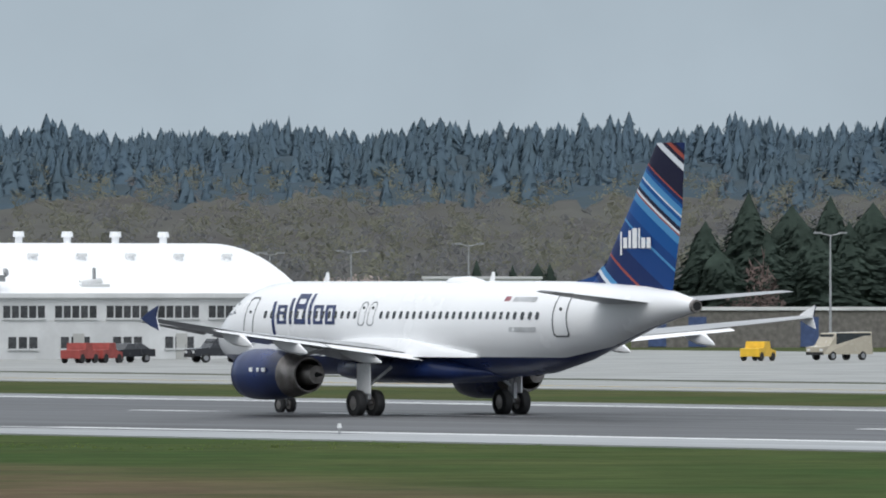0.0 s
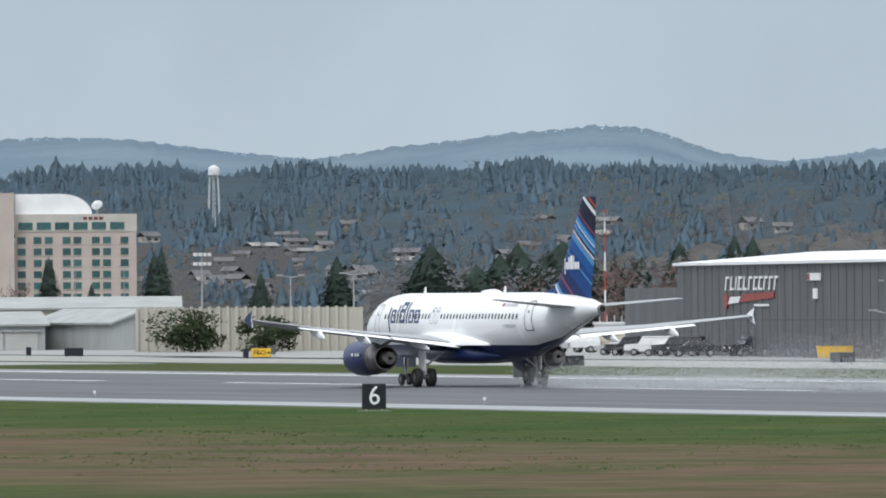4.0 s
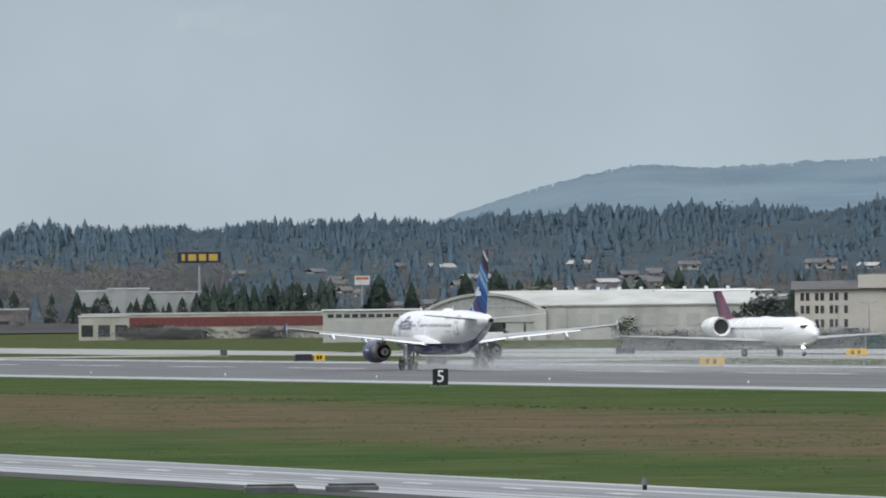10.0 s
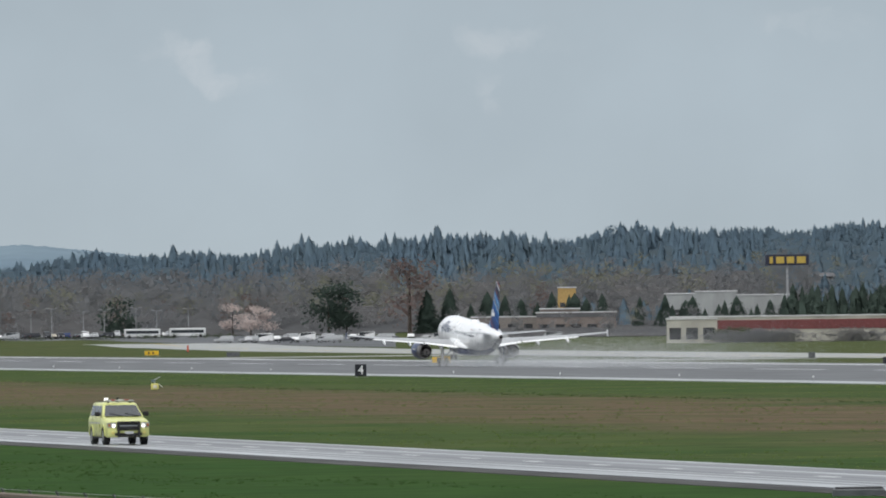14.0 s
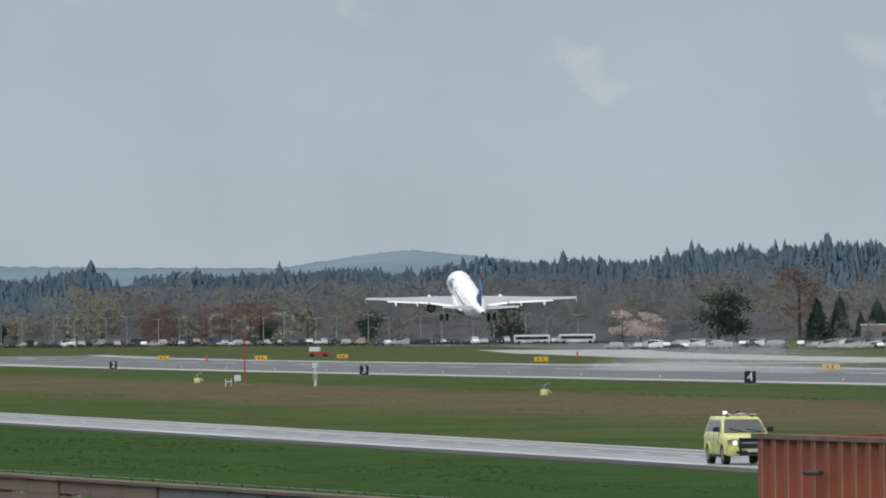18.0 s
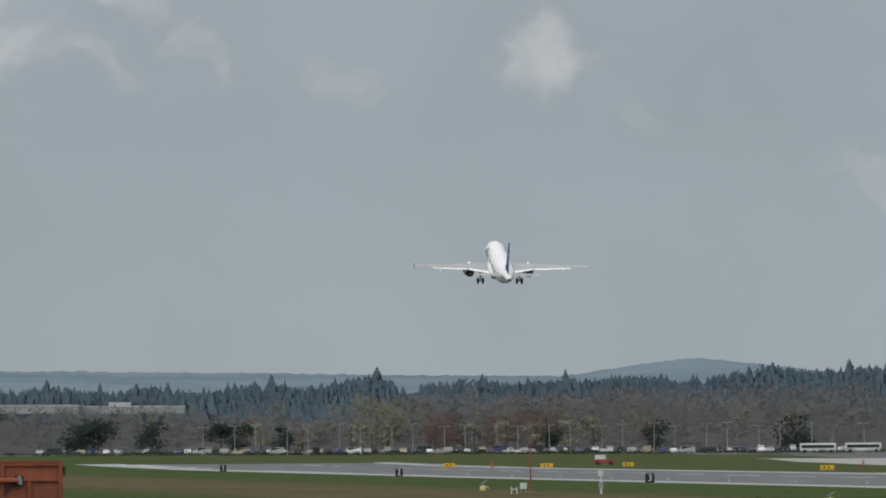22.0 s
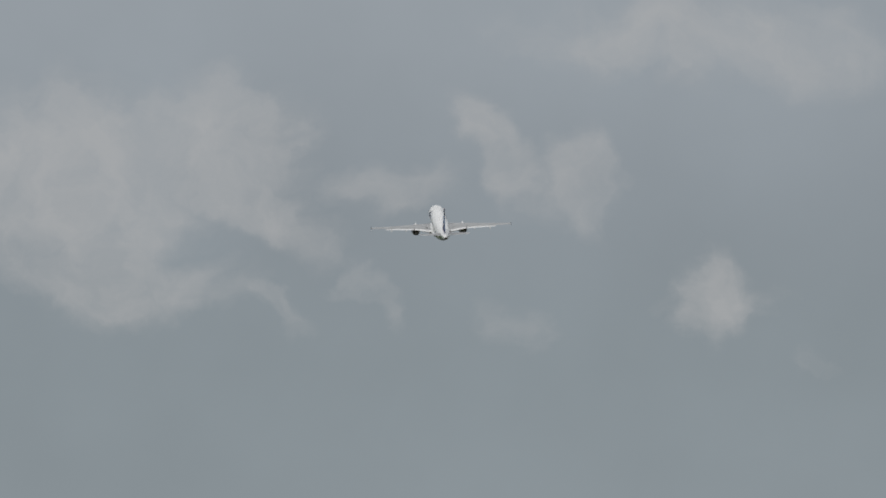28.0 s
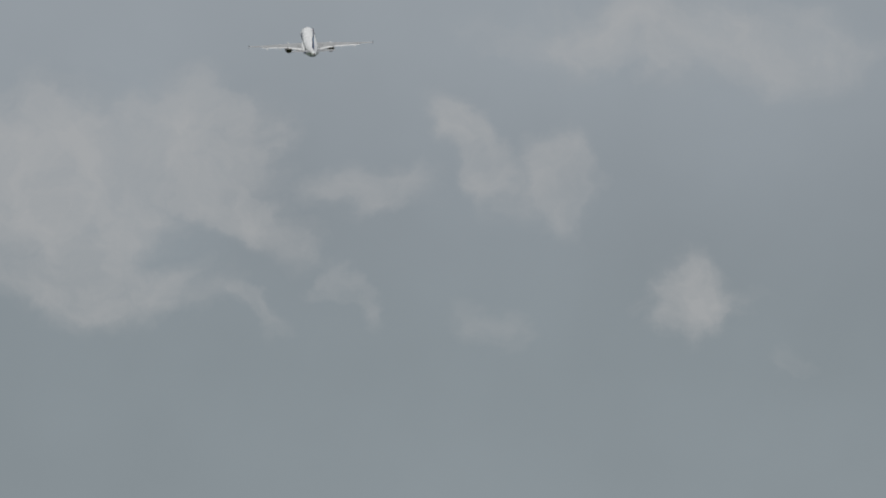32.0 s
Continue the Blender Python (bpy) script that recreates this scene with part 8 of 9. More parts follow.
def taxi_sign(az, r, w, kind, n=2, words="", arrow=0, tail=""):
    """A lit guidance sign: yellow face, black face or dark back."""
    p = polar(az, r)
    face = {"yellow": SIGN_YELLOW, "black": SIGN_BLACK, "back": SIGN_BACK, "red": RED_BAND}[kind]
    t = thing("guidance_sign", pose(p.x, p.y, p.z, 0, 0, -az * 0.5), {"yellow": "low yellow taxiway guidance sign with black marks", "black": "low black taxiway guidance sign", "back": "dark grey back of a low guidance sign", "red": "low maroon runway holding sign"}[kind], "sign", "taxiway signs")
    part("panel", box(-w / 2, w / 2, -0.13, 0.13, 0.18, 0.98, bevel=0.03), face, t)
    for k in (-w * 0.36, w * 0.36):
        part("leg", box(k - 0.05, k + 0.05, -0.06, 0.06, -0.1, 0.2), STEEL, t)
    part("base", box(-w / 2 - 0.2, w / 2 + 0.2, -0.4, 0.4, -0.1, 0.04), CONCRETE, t)
    if words:
        text_part(words, 0.62, SIGN_BLACK, t, pose(0.1 * w * -arrow, -0.137, 0.58, 90, 0, 0), "sign_text")
        if arrow:
            x = arrow * w * 0.36
            a = part("arrow", box(x - 0.16, x + 0.16, -0.15, -0.132, 0.55, 0.62), SIGN_BLACK, t)
            part("arrow_head", prism(bmesh.new(), [(x + arrow * 0.2, 0.585), (x + arrow * 0.02, 0.74), (x + arrow * 0.02, 0.43)], "y", -0.152, -0.134), SIGN_BLACK, a)
    if tail:
        e = part("end_panel", box(w / 2 + 0.02, w / 2 + 0.84, -0.13, 0.13, 0.18, 0.98, bevel=0.03), SIGN_BLACK, t, "black end panel")
        text_part(tail, 0.7, SIGN_YELLOW, e, pose(w / 2 + 0.43, -0.137, 0.58, 90, 0, 0), "sign_text")
    if kind == "yellow" and not words:
        for i in range(n):
            x = -w * 0.2 + i * w * 0.3
            part("mark_bar", box(x - 0.14, x + 0.14, -0.15, -0.132, 0.38, 0.8), SIGN_BLACK, t)


for az, r, w, kind in ((27.3, 780, 1.3, "yellow"), (22.31, 917, 1.9, "yellow"), (20.8, 950, 0.5, "black"), (15.2, 1008, 2.4, "yellow"), (13.03, 1200, 1.2, "yellow"),
                       (12.94, 1202, 2.0, "black"), (10.45, 1408, 2.4, "yellow"), (6.76, 2200, 2.6, "yellow"), (7.3, 2150, 2.6, "yellow"), (7.75, 2200, 2.4, "yellow"), (8.85, 1900, 2.6, "yellow"), (16.0, 1180, 2.4, "yellow"), (17.9, 1100, 2.4, "yellow"), (32.55, 690, 2.0, "yellow"),
                       (22.36, 693, 2.0, "back"), (22.6, 801, 2.0, "black"), (19.85, 990, 1.8, "black"), (13.68, 1105, 2.2, "back"), (25.87, 678, 2.0, "back"), (26.07, 677, 1.7, "red"), (16.4, 1150, 1.6, "black"), (17.05, 921, 0.8, "black"), (14.72, 1300, 2.4, "black"), (9.3, 1750, 2.2, "back"), (12.5, 1400, 0.9, "back"), (18.15, 1080, 2.6, "back"), (24.1, 820, 2.0, "black"), (19.6, 1010, 0.5, "black"), (20.95, 1000, 0.5, "back")):
    taxi_sign(az, r, w, kind)
taxi_sign(27.763, 668, 1.82, "yellow", words="A5", arrow=-1, tail="A")
taxi_sign(20.885, 950, 1.8, "yellow", words="FBO", arrow=1)
taxi_sign(29.33, 760, 1.1, "yellow")


def wind_box(x, y, big, digit):
    """Numbered yellow barrel marker with a tilted instrument arm."""
    z = ground_z(x, y)
    t = thing("marker_box", pose(x, y, z, 0, 0, -math.degrees(math.atan2(x, y))), "yellow marker box with a tilted arm in the grass", "marker", "yellow marker boxes")
    s = big
    part("box", box(-0.5 * s, 0.5 * s, -0.4 * s, 0.4 * s, 0.0, 0.8 * s, bevel=0.04), mat("pale_yellow_box", (0.72, 0.66, 0.2), 0.6, var=0.15), t)
    part("panel", box(-0.2 * s, 0.25 * s, -0.42 * s, -0.4 * s, 0.2 * s, 0.62 * s), mat("cream_panel", (0.75, 0.72, 0.6), 0.6), t)
    if digit:
        text_part(digit, 0.45 * s, SIGN_BLACK, t, pose(0.08 * s, -0.425 * s, 0.4 * s, 90, 0, 0), "digit")
    part("post", cyl(bmesh.new(), (0, 0, 0.8 * s), (0, 0, 1.15 * s), 0.08 * s), STEEL, t)
    part("arm", cyl(bmesh.new(), (-0.35 * s, 0, 1.1 * s), (0.75 * s, 0, 1.7 * s), 0.08 * s, 0.05 * s), STEEL, t)
    part("vane", box(-0.45 * s, 0.05 * s, -0.15 * s, 0.15 * s, 1.0 * s, 1.3 * s), mat("blue_grey_cap", (0.15, 0.2, 0.24), 0.6), t)
    part("stay", cyl(bmesh.new(), (0.5 * s, 0, 0.75 * s), (0.95 * s, 0, 0.35 * s), 0.05 * s), LINE_WHITE, t)


wind_box(146, 425, 0.95, "4")
wind_box(146, 936, 0.7, "")
wind_box(150, 1231, 0.75, "")


def fabric_fence():
    """Dark green screened fence along the taxiway."""
    a, b = polar(16.05, 1390), polar(18.4, 1400)
    L = (b - a).length
    f = thing("fabric_fence", pose(a.x, a.y, a.z, 0, 0, math.degrees(math.atan2(b.y - a.y, b.x - a.x))), "dark green fabric-screened fence beside the taxiway", "fence")
    cloth = mat("dark_green_screen_cloth", (0.025, 0.06, 0.05), 0.9, var=0.2, scale=0.3, fine=3)
    n = int(L / 3)
    first = part("screen", box(0.05, 2.95, -0.02, 0.02, 0.1, 1.85), cloth, f)
    post = part("post", cyl(bmesh.new(), (0, 0, -0.2), (0, 0, 2.0), 0.05, n=6), STEEL, f)
    for i in range(1, n):
        share(first, "screen", f, Matrix.Translation((3.0 * i, 0.03 * (i % 2), 0)))
        share(post, "post", f, Matrix.Translation((3.0 * i, 0, 0)))


fabric_fence()


def field_things():
    # red mast with cabinet, white pole and a low frame
    x, y = at(7.21, 1190)
    t = thing("red_mast", Matrix.Translation((x, y, ground_z(x, y))), "thin red weather mast standing in the grass", "mast")
    part("pole", cyl(bmesh.new(), (0, 0, 0), (0, 0, 5.6), 0.1, 0.06, 8), RED_PAINT, t)
    part("lamp", cyl(bmesh.new(), (0, 0, 5.6), (0, 0, 5.9), 0.12), RED_PAINT, t)
    part("footing", box(-0.4, 0.4, -0.4, 0.4, -0.1, 0.1), CONCRETE, t)
    x, y = at(7.17, 1195)
    t = thing("field_cabinet", Matrix.Translation((x, y, ground_z(x, y))), "small pale equipment cabinet on legs in the grass", "cabinet")
    part("body", box(-0.35, 0.35, -0.3, 0.3, 0.4, 1.1), WALL_WHITE, t)
    for k in (-0.25, 0.25):
        part("leg", box(k - 0.04, k + 0.04, -0.04, 0.04, -0.1, 0.42), STEEL, t)
    x, y = at(7.12, 1150)
    t = thing("pipe_stand", Matrix.Translation((x, y, ground_z(x, y))), "low white pipe frame in the grass", "frame")
    for k in (-0.3, 0.3):
        part("upright", cyl(bmesh.new(), (k, 0, -0.1), (k, 0, 0.85), 0.05), LINE_WHITE, t)
    part("crossbar", cyl(bmesh.new(), (-0.3, 0, 0.55), (0.3, 0, 0.55), 0.05), LINE_WHITE, t)
    x, y = at(7.6, 1150)
    t = thing("sensor_post", Matrix.Translation((x, y, ground_z(x, y))), "pale sensor post with a short head in the grass", "post")
    part("post", cyl(bmesh.new(), (0, 0, -0.1), (0, 0, 2.3), 0.14, 0.1), WALL_WHITE, t)
    part("head", box(-0.32, 0.2, -0.15, 0.15, 2.0, 2.6), WALL_WHITE, t)
    part("panel", box(-0.25, 0.25, -0.2, 0.2, 0.7, 1.3), STEEL, t)
    # white posts by the service road
    for k, az in enumerate((5.42, 5.46)):
        x, y = at(az, 690)
        t = thing("road_post", Matrix.Translation((x, y, ground_z(x, y))), "short white post beside the service road", "post", "road posts")
        part("post", cyl(bmesh.new(), (0, 0, -0.1), (0, 0, 1.0), 0.09), LINE_WHITE, t)
        part("cap", cyl(bmesh.new(), (0, 0, 1.0), (0, 0, 1.06), 0.11), LINE_WHITE, t)
    # dark covers and a stub light close to the camera side of the road
    for az in (12.75, 13.2):
        x, y = at(az, 317)
        t = thing("vault_cover", pose(x, y, ground_z(x, y), 0, 0, -12), "dark steel vault cover set low in the grass", "cover", "vault covers")
        part("slab", box(-0.8, 0.8, -0.9, 0.9, -0.1, 0.22, bevel=0.04), SIGN_BACK, t)
        part("lip", box(-0.72, 0.72, -0.8, 0.8, 0.22, 0.26), DARK, t)
    x, y = at(14.82, 312)
    t = thing("stub_light", Matrix.Translation((x, y, ground_z(x, y))), "stubby dark edge light on a short stem", "light")
    part("stem", cyl(bmesh.new(), (0, 0, -0.1), (0, 0, 0.25), 0.07), DARK, t)
    part("dome", cyl(bmesh.new(), (0, 0, 0.2), (0, 0, 0.42), 0.15, 0.07, 10), SIGN_BACK, t)
    # runway edge lights
    for i in range(24):
        y = 330 + 61 * i
        t = thing("edge_light", Matrix.Translation((208.5, y, ground_z(208.5, y) + 0.05)), "small white runway edge light", "light", "runway edge lights") if i == 0 else None
        if t is not None:
            part("stem", cyl(bmesh.new(), (0, 0, -0.05), (0, 0, 0.25), 0.05, n=6), STEEL, t)
            part("lens", cyl(bmesh.new(), (0, 0, 0.25), (0, 0, 0.42), 0.1, 0.06, 8), LINE_WHITE, t)
            proto = t
        else:
            copy_thing(proto, Matrix.Translation((208.5, y, ground_z(208.5, y) + 0.05)))
    # orange barrier marks and a small red-white works vehicle by the far taxiway
    x, y = at(7.62, 2300)
    t = thing("works_cart", pose(x, y, ground_z(x, y) + 0.05, 0, 0, 70), "small red and white works cart on the taxiway", "vehicle")
    part("body", box(-1.0, 1.0, -2.2, 2.2, 0.4, 1.2), RED_PAINT, t)
    part("cab", box(-0.9, 0.9, -0.2, 2.0, 1.2, 2.2), WALL_WHITE, t)
    for sx in (-1.0, 0.8):
        for sy in (-1.5, 1.5):
            part("wheel", cyl(bmesh.new(), (sx, sy, 0.4), (sx + 0.2, sy, 0.4), 0.4), DARK, t)
    for az in (9.05, 7.0):
        x, y = at(az, 2150)
        t = thing("traffic_marker", Matrix.Translation((x, y, ground_z(x, y))), "upright orange-red marker by the taxiway", "marker", "orange markers")
        part("post", cyl(bmesh.new(), (0, 0, -0.1), (0, 0, 1.4), 0.25, 0.16), mat("orange_marker_paint", (0.55, 0.1, 0.05), 0.6), t)
        part("foot", cyl(bmesh.new(), (0, 0, -0.1), (0, 0, 0.1), 0.4), DARK, t)
    # buses by the far car park
    for az in (8.8, 9.05):
        x, y = at(az, 2870)
        t = thing("bus", pose(x, y, ground_z(x, y), 0, 0, 80), "white shuttle bus with dark windows by the car park", "bus", "shuttle buses")
        part("body", box(-1.25, 1.25, -5, 5, 0.4, 2.7, bevel=0.15), WALL_WHITE, t)
        for s in (-1.27, 1.24):
            part("window_band", box(s, s + 0.04, -4.5, 4.5, 1.35, 2.2), GLASS_DARK, t)
            for yy in (-3.6, 3.6):
                part("wheel", cyl(bmesh.new(), (s, yy, 0.5), (s + 0.05, yy, 0.5), 0.5), DARK, t)


field_things()

# ---- near the camera: container, fence, wall ----
RUST_RED = mat("faded_rust_red_paint", (0.29, 0.066, 0.03), 0.6, var=0.22, scale=1.6, fine=14, second=(0.17, 0.042, 0.022), bump=0.004, stretch=(1, 1, 0.5))
DOOR_RED = mat("scratched_orange_red_paint", (0.31, 0.085, 0.036), 0.6, var=0.25, scale=2.2, fine=18, second=(0.19, 0.055, 0.028), bump=0.004, stretch=(1, 1, 0.45))
RUST_DARK = mat("dark_rusted_steel", (0.07, 0.035, 0.025), 0.75, var=0.25, scale=3, fine=20)


def container():
    c = thing("steel_container", pose(18.8, 129.7, 0.15, 0, 0, 3.6), "faded rust-red steel container riding on a flatbed truck", "container")
    W, D, z0, z1 = 2.46, 6.1, 1.35, 4.47
    door = part("door_end", box(0.0, W, 0.03, 0.12, z0, z1), DOOR_RED, c, "orange-red double doors with scratches and rust")
    mid = W / 2 - 0.02
    for x0, x1 in ((0.0, 0.075), (mid - 0.09, mid - 0.012), (mid + 0.012, mid + 0.09), (W - 0.085, W)):
        part("door_stile", box(x0, x1, -0.03, 0.03, z0, z1, bevel=0.008), DOOR_RED, door)
    for p, q in ((0.075, mid - 0.09), (mid + 0.09, W - 0.085)):
        for za, zb in ((z1 - 0.055, z1), (z1 - 0.36, z1 - 0.29), (z0, z0 + 0.12)):
            part("door_rail", box(p, q, -0.025, 0.03, za, zb, bevel=0.008), DOOR_RED, door)
    for x in (0.57, 1.8):
        part("door_rib", box(x - 0.04, x + 0.04, -0.022, 0.03, z0 + 0.12, z1 - 0.36, bevel=0.008), DOOR_RED, door)
    bar = part("lock_bar", box(0.8, 1.6, -0.12, -0.05, z1 - 0.37, z1 - 0.29, bevel=0.012), mat("worn_red_bar", (0.46, 0.12, 0.05), 0.45, var=0.15), door, "worn orange-red locking bar")
    part("bar_pivot", box(0.69, 0.85, -0.09, -0.03, z1 - 0.28, z1 - 0.18, bevel=0.01), DOOR_RED, bar)
    part("pivot_hook", box(0.74, 0.79, -0.13, -0.04, z1 - 0.43, z1 - 0.26, bevel=0.01), DOOR_RED, bar)
    part("bar_latch", box(1.55, 1.62, -0.15, -0.04, z1 - 0.4, z1 - 0.25), METAL, bar)
    part("latch_plate", box(1.5, 1.68, -0.045, -0.03, z1 - 0.46, z1 - 0.24), RUST_DARK, bar)
    part("padlock", box(1.57, 1.63, -0.19, -0.15, z1 - 0.42, z1 - 0.33), METAL, bar)
    for s in (-1, 1):
        part("door_brace", prism(bmesh.new(), [(mid + s * 0.3, z1 - 0.37), (mid + s * 0.265, z1 - 0.37), (mid + s * 0.05, z1 - 0.6), (mid + s * 0.05, z1 - 0.64)], "y", -0.04, 0.028), RUST_DARK, door)
    for x in (-0.045, W):
        for z in (z1 - 0.25, z1 - 0.9, z0 + 0.4):
            part("hinge", box(x, x + 0.045, -0.08, 0.06, z, z + 0.19), RUST_DARK, door)
    # corrugated long side: ribs
    side = part("side_panel", box(0.06, 0.1, 0.12, D, z0, z1 - 0.08), RUST_RED, c, "ribbed long side")
    rib = part("side_rib", prism(bmesh.new(), [(0.06, 0.0), (0.0, 0.1), (0.0, 0.34), (0.06, 0.44)], "z", z0, z1 - 0.04), RUST_RED, side)
    rib.matrix_basis = Matrix.Translation((0, 0.2, 0))
    # paler strip down one edge of each rib
    crest = part("rib_crest", box(-0.006, 0.0, 0.1, 0.16, z0, z1 - 0.04), mat("pale_rib_edge", (0.42, 0.17, 0.11), 0.6, var=0.2, fine=14), rib, "pale rib edge")
    for i in range(1, 10):
        share(crest, "rib_crest", share(rib, "side_rib", side, Matrix.Translation((0, 0.2 + 0.6 * i, 0))))
    part("top_rail", box(-0.03, 0.1, -0.02, D + 0.05, z1 - 0.04, z1 + 0.015), mat("worn_grey_rail", (0.17, 0.1, 0.075), 0.6, var=0.2), side)
    part("mid_rail", box(-0.05, 0.02, 0.0, D, z1 - 0.98, z1 - 0.93), mat("worn_grey_rail", (0.17, 0.1, 0.075), 0.6, var=0.2), side)
    for z in (z1 - 0.38, z1 - 0.68):
        part("rung", cyl(bmesh.new(), (-0.12, 2.6, z), (-0.12, 3.3, z), 0.03), RUST_DARK, side)
    part("far_side", box(W - 0.1, W - 0.06, 0.12, D, z0, z1), RUST_RED, c)
    part("back_end", box(0.1, W - 0.1, D - 0.1, D, z0, z1), RUST_RED, c)
    part("floor_plate", box(0.1, W - 0.1, 0.12, D - 0.1, z0, z0 + 0.1), RUST_DARK, c)
    part("door_header", box(0.0, W, -0.03, 0.12, z1, z1 + 0.05), RUST_RED, c)
    part("warning_plate", box(0.2, 0.44, -0.052, -0.042, z0 + 0.9, z0 + 1.14), BLUE, door, "small blue plate")
    part("number_plate", box(W - 0.42, W - 0.17, -0.052, -0.042, z0 + 1.05, z0 + 1.17), SIGN_BACK, door)
    t = thing("flatbed_truck", pose(18.8, 129.7, 0.15, 0, 0, 3.6), "dark flatbed truck with a low cab carrying the container", "truck")
    for x in (0.55, 1.75):
        part("beam", box(x, x + 0.16, -0.1, 8.6, 0.95, 1.34), DARK, t)
    for y in (1.4, 2.7, 7.6):
        part("axle", cyl(bmesh.new(), (0.1, y, 0.5), (2.36, y, 0.5), 0.08), STEEL, t)
        for x in (0.02, 2.1):
            part("tyre", cyl(bmesh.new(), (x, y, 0.5), (x + 0.34, y, 0.5), 0.5, n=18), DARK, t)
    cab = part("cab", prism(bmesh.new(), [(6.5, 0.7), (8.6, 0.7), (8.65, 1.9), (8.3, 3.25), (7.9, 3.4), (6.5, 3.4)], "x", 0.02, 2.42), DARK, t, "dark truck cab")
    part("rear_window", box(0.4, 2.0, 6.47, 6.5, 2.4, 3.1), GLASS_DARK, cab)
    part("side_window", box(0.0, 0.03, 7.1, 8.1, 2.4, 3.1), GLASS_DARK, cab)
    part("bumper", box(0.0, 2.44, 8.6, 8.75, 0.5, 0.9), STEEL, t)
    m = part("mirror_arm", cyl(bmesh.new(), (0.05, 8.2, 3.2), (-0.32, 8.15, 3.2), 0.025, n=6), METAL, cab)
    part("mirror_arm", cyl(bmesh.new(), (0.05, 8.2, 2.5), (-0.32, 8.15, 2.5), 0.025, n=6), METAL, cab)
    part("mirror", box(-0.4, -0.2, 8.08, 8.18, 2.4, 3.28, bevel=0.02), DARK, m)
    # frame behind the cab
    h = part("headboard", box(-0.12, 2.5, 6.3, 6.38, 3.36, 3.46), DARK, t, "dark headboard frame")
    for x in (-0.12, 0.4, 1.2, 2.0, 2.42):
        part("headboard_post", box(x, x + 0.08, 6.3, 6.38, 1.3, 3.36), DARK, h)
    return c, t


steel_box, flatbed = container()
WOOD_OLD = mat("weathered_brown_boards", (0.15, 0.115, 0.085), 0.9, var=0.2, scale=1.0, fine=8, stretch=(1, 0.2, 1), bump=0.006)


WOOD_TEAL = mat("weathered_teal_grey_boards", (0.12, 0.135, 0.13), 0.85, var=0.2, scale=1.0, fine=8, stretch=(1, 0.2, 1), bump=0.006)
ROADSIDE = pose(0, 0, 0, 0, 0, 4.46)


def near_wall():
    w = thing("board_wall", ROADSIDE @ pose(34, 0, 0), "weathered brown and teal board wall along the field edge", "wall")
    first = {}
    for i in range(26):
        for j in range(11):
            m = Matrix.Translation((0.012 * ((i * 7 + j * 3) % 3), 135.6 + 3.0 * i, 0.02 + 0.262 * j - 0.02 * ((i + j) % 2)))
            k = WOOD_TEAL if i < 12 else WOOD_OLD
            if k not in first:
                first[k] = part("board", box(-0.1, 0.0, 0, 2.9, 0, 0.24, bevel=0.01), k, w)
                first[k].matrix_basis = m
            else:
                share(first[k], "board", w, m)
    for i in range(27):
        part("post", box(0.02, 0.16, 135.5 + 3 * i, 135.65 + 3 * i, 0, 2.85), WOOD_OLD, w)
    for y0, y1, k in ((60, 135.5, WOOD_TEAL), (213.7, 320, WOOD_OLD)):
        part("board_rest", box(-0.1, 0.0, y0, y1, 0, 2.87), k, w)
    part("capping", box(-0.16, 0.2, 60, 320, 2.88, 2.93), WOOD_OLD, w)


near_wall()


def perimeter_road():
    """Public road before the wall, gently climbing."""
    verts, faces = [], []
    ys = np.linspace(-250, 420, 60)
    for y in ys:
        z = 0.02 + ROAD_RISE(y)
        for x, zz in ((26, z), (33.6, z), (33.6, -0.4), (26, -0.4)):
            verts.append((x, y, zz))
    for i in range(len(ys) - 1):
        a = 4 * i
        for k in range(4):
            faces.append((a + k, a + (k + 1) % 4, a + 4 + (k + 1) % 4, a + 4 + k))
    ob = sheet("perimeter_road", verts, [f[::-1] for f in faces], ROAD_WET, label="damp asphalt public road outside the fence", category="road", smooth_it=False)
    ob.matrix_world = ROADSIDE


perimeter_road()


def security_fence():
    """Chain-link fence with slanted barbed-wire arms."""
    f = thing("security_fence", ROADSIDE @ pose(42, 0, 0), "grey chain-link fence with slanted barbed-wire arms", "fence")
    post = arm = None
    for i in range(84):
        m = Matrix.Translation((0, 120 + 2.3 * i, 0))
        if post is None:
            post = part("post", cyl(bmesh.new(), (0, 0, -0.2), (0, 0, 2.1), 0.035, n=6), STEEL, f)
            post.matrix_basis = m
            arm = part("barb_arm", cyl(bmesh.new(), (0, 0, 2.08), (-0.2, 0, 2.45), 0.022, n=5), SIGN_BACK, post)
        else:
            share(arm, "barb_arm", share(post, "post", f, m))
    for k, (dx, z) in enumerate(((0, 2.06), (-0.07, 2.2), (-0.13, 2.32), (-0.19, 2.43))):
        part("wire", cyl(bmesh.new(), (dx, 119.5, z), (dx, 312, z), 0.004 if k else 0.02, n=4), STEEL, f)
    # mesh of slanted wires
    vs, fs = [], []
    for i in range(0, 1900):
        y = 120 + 0.1 * i
        for s in (-1, 1):
            n = len(vs)
            vs += [(0, y, 0.05), (0, y + 0.01, 0.05), (0, y + 2.0 * s + 0.01, 2.05), (0, y + 2.0 * s, 2.05)]
            fs += [(n, n + 1, n + 2, n + 3)]
    sheet("chain_link", vs, fs, STEEL, "stuff", "", "", f, False)


security_fence()

# ---- yellow emergency vehicle on the service road ----
LIME = mat("lime_yellow_paint", (0.62, 0.64, 0.24), 0.3, var=0.05)
LAMP_LIT = mat("lit_lamp_glass", (1.0, 0.97, 0.9), 0.2, emit=1.6)


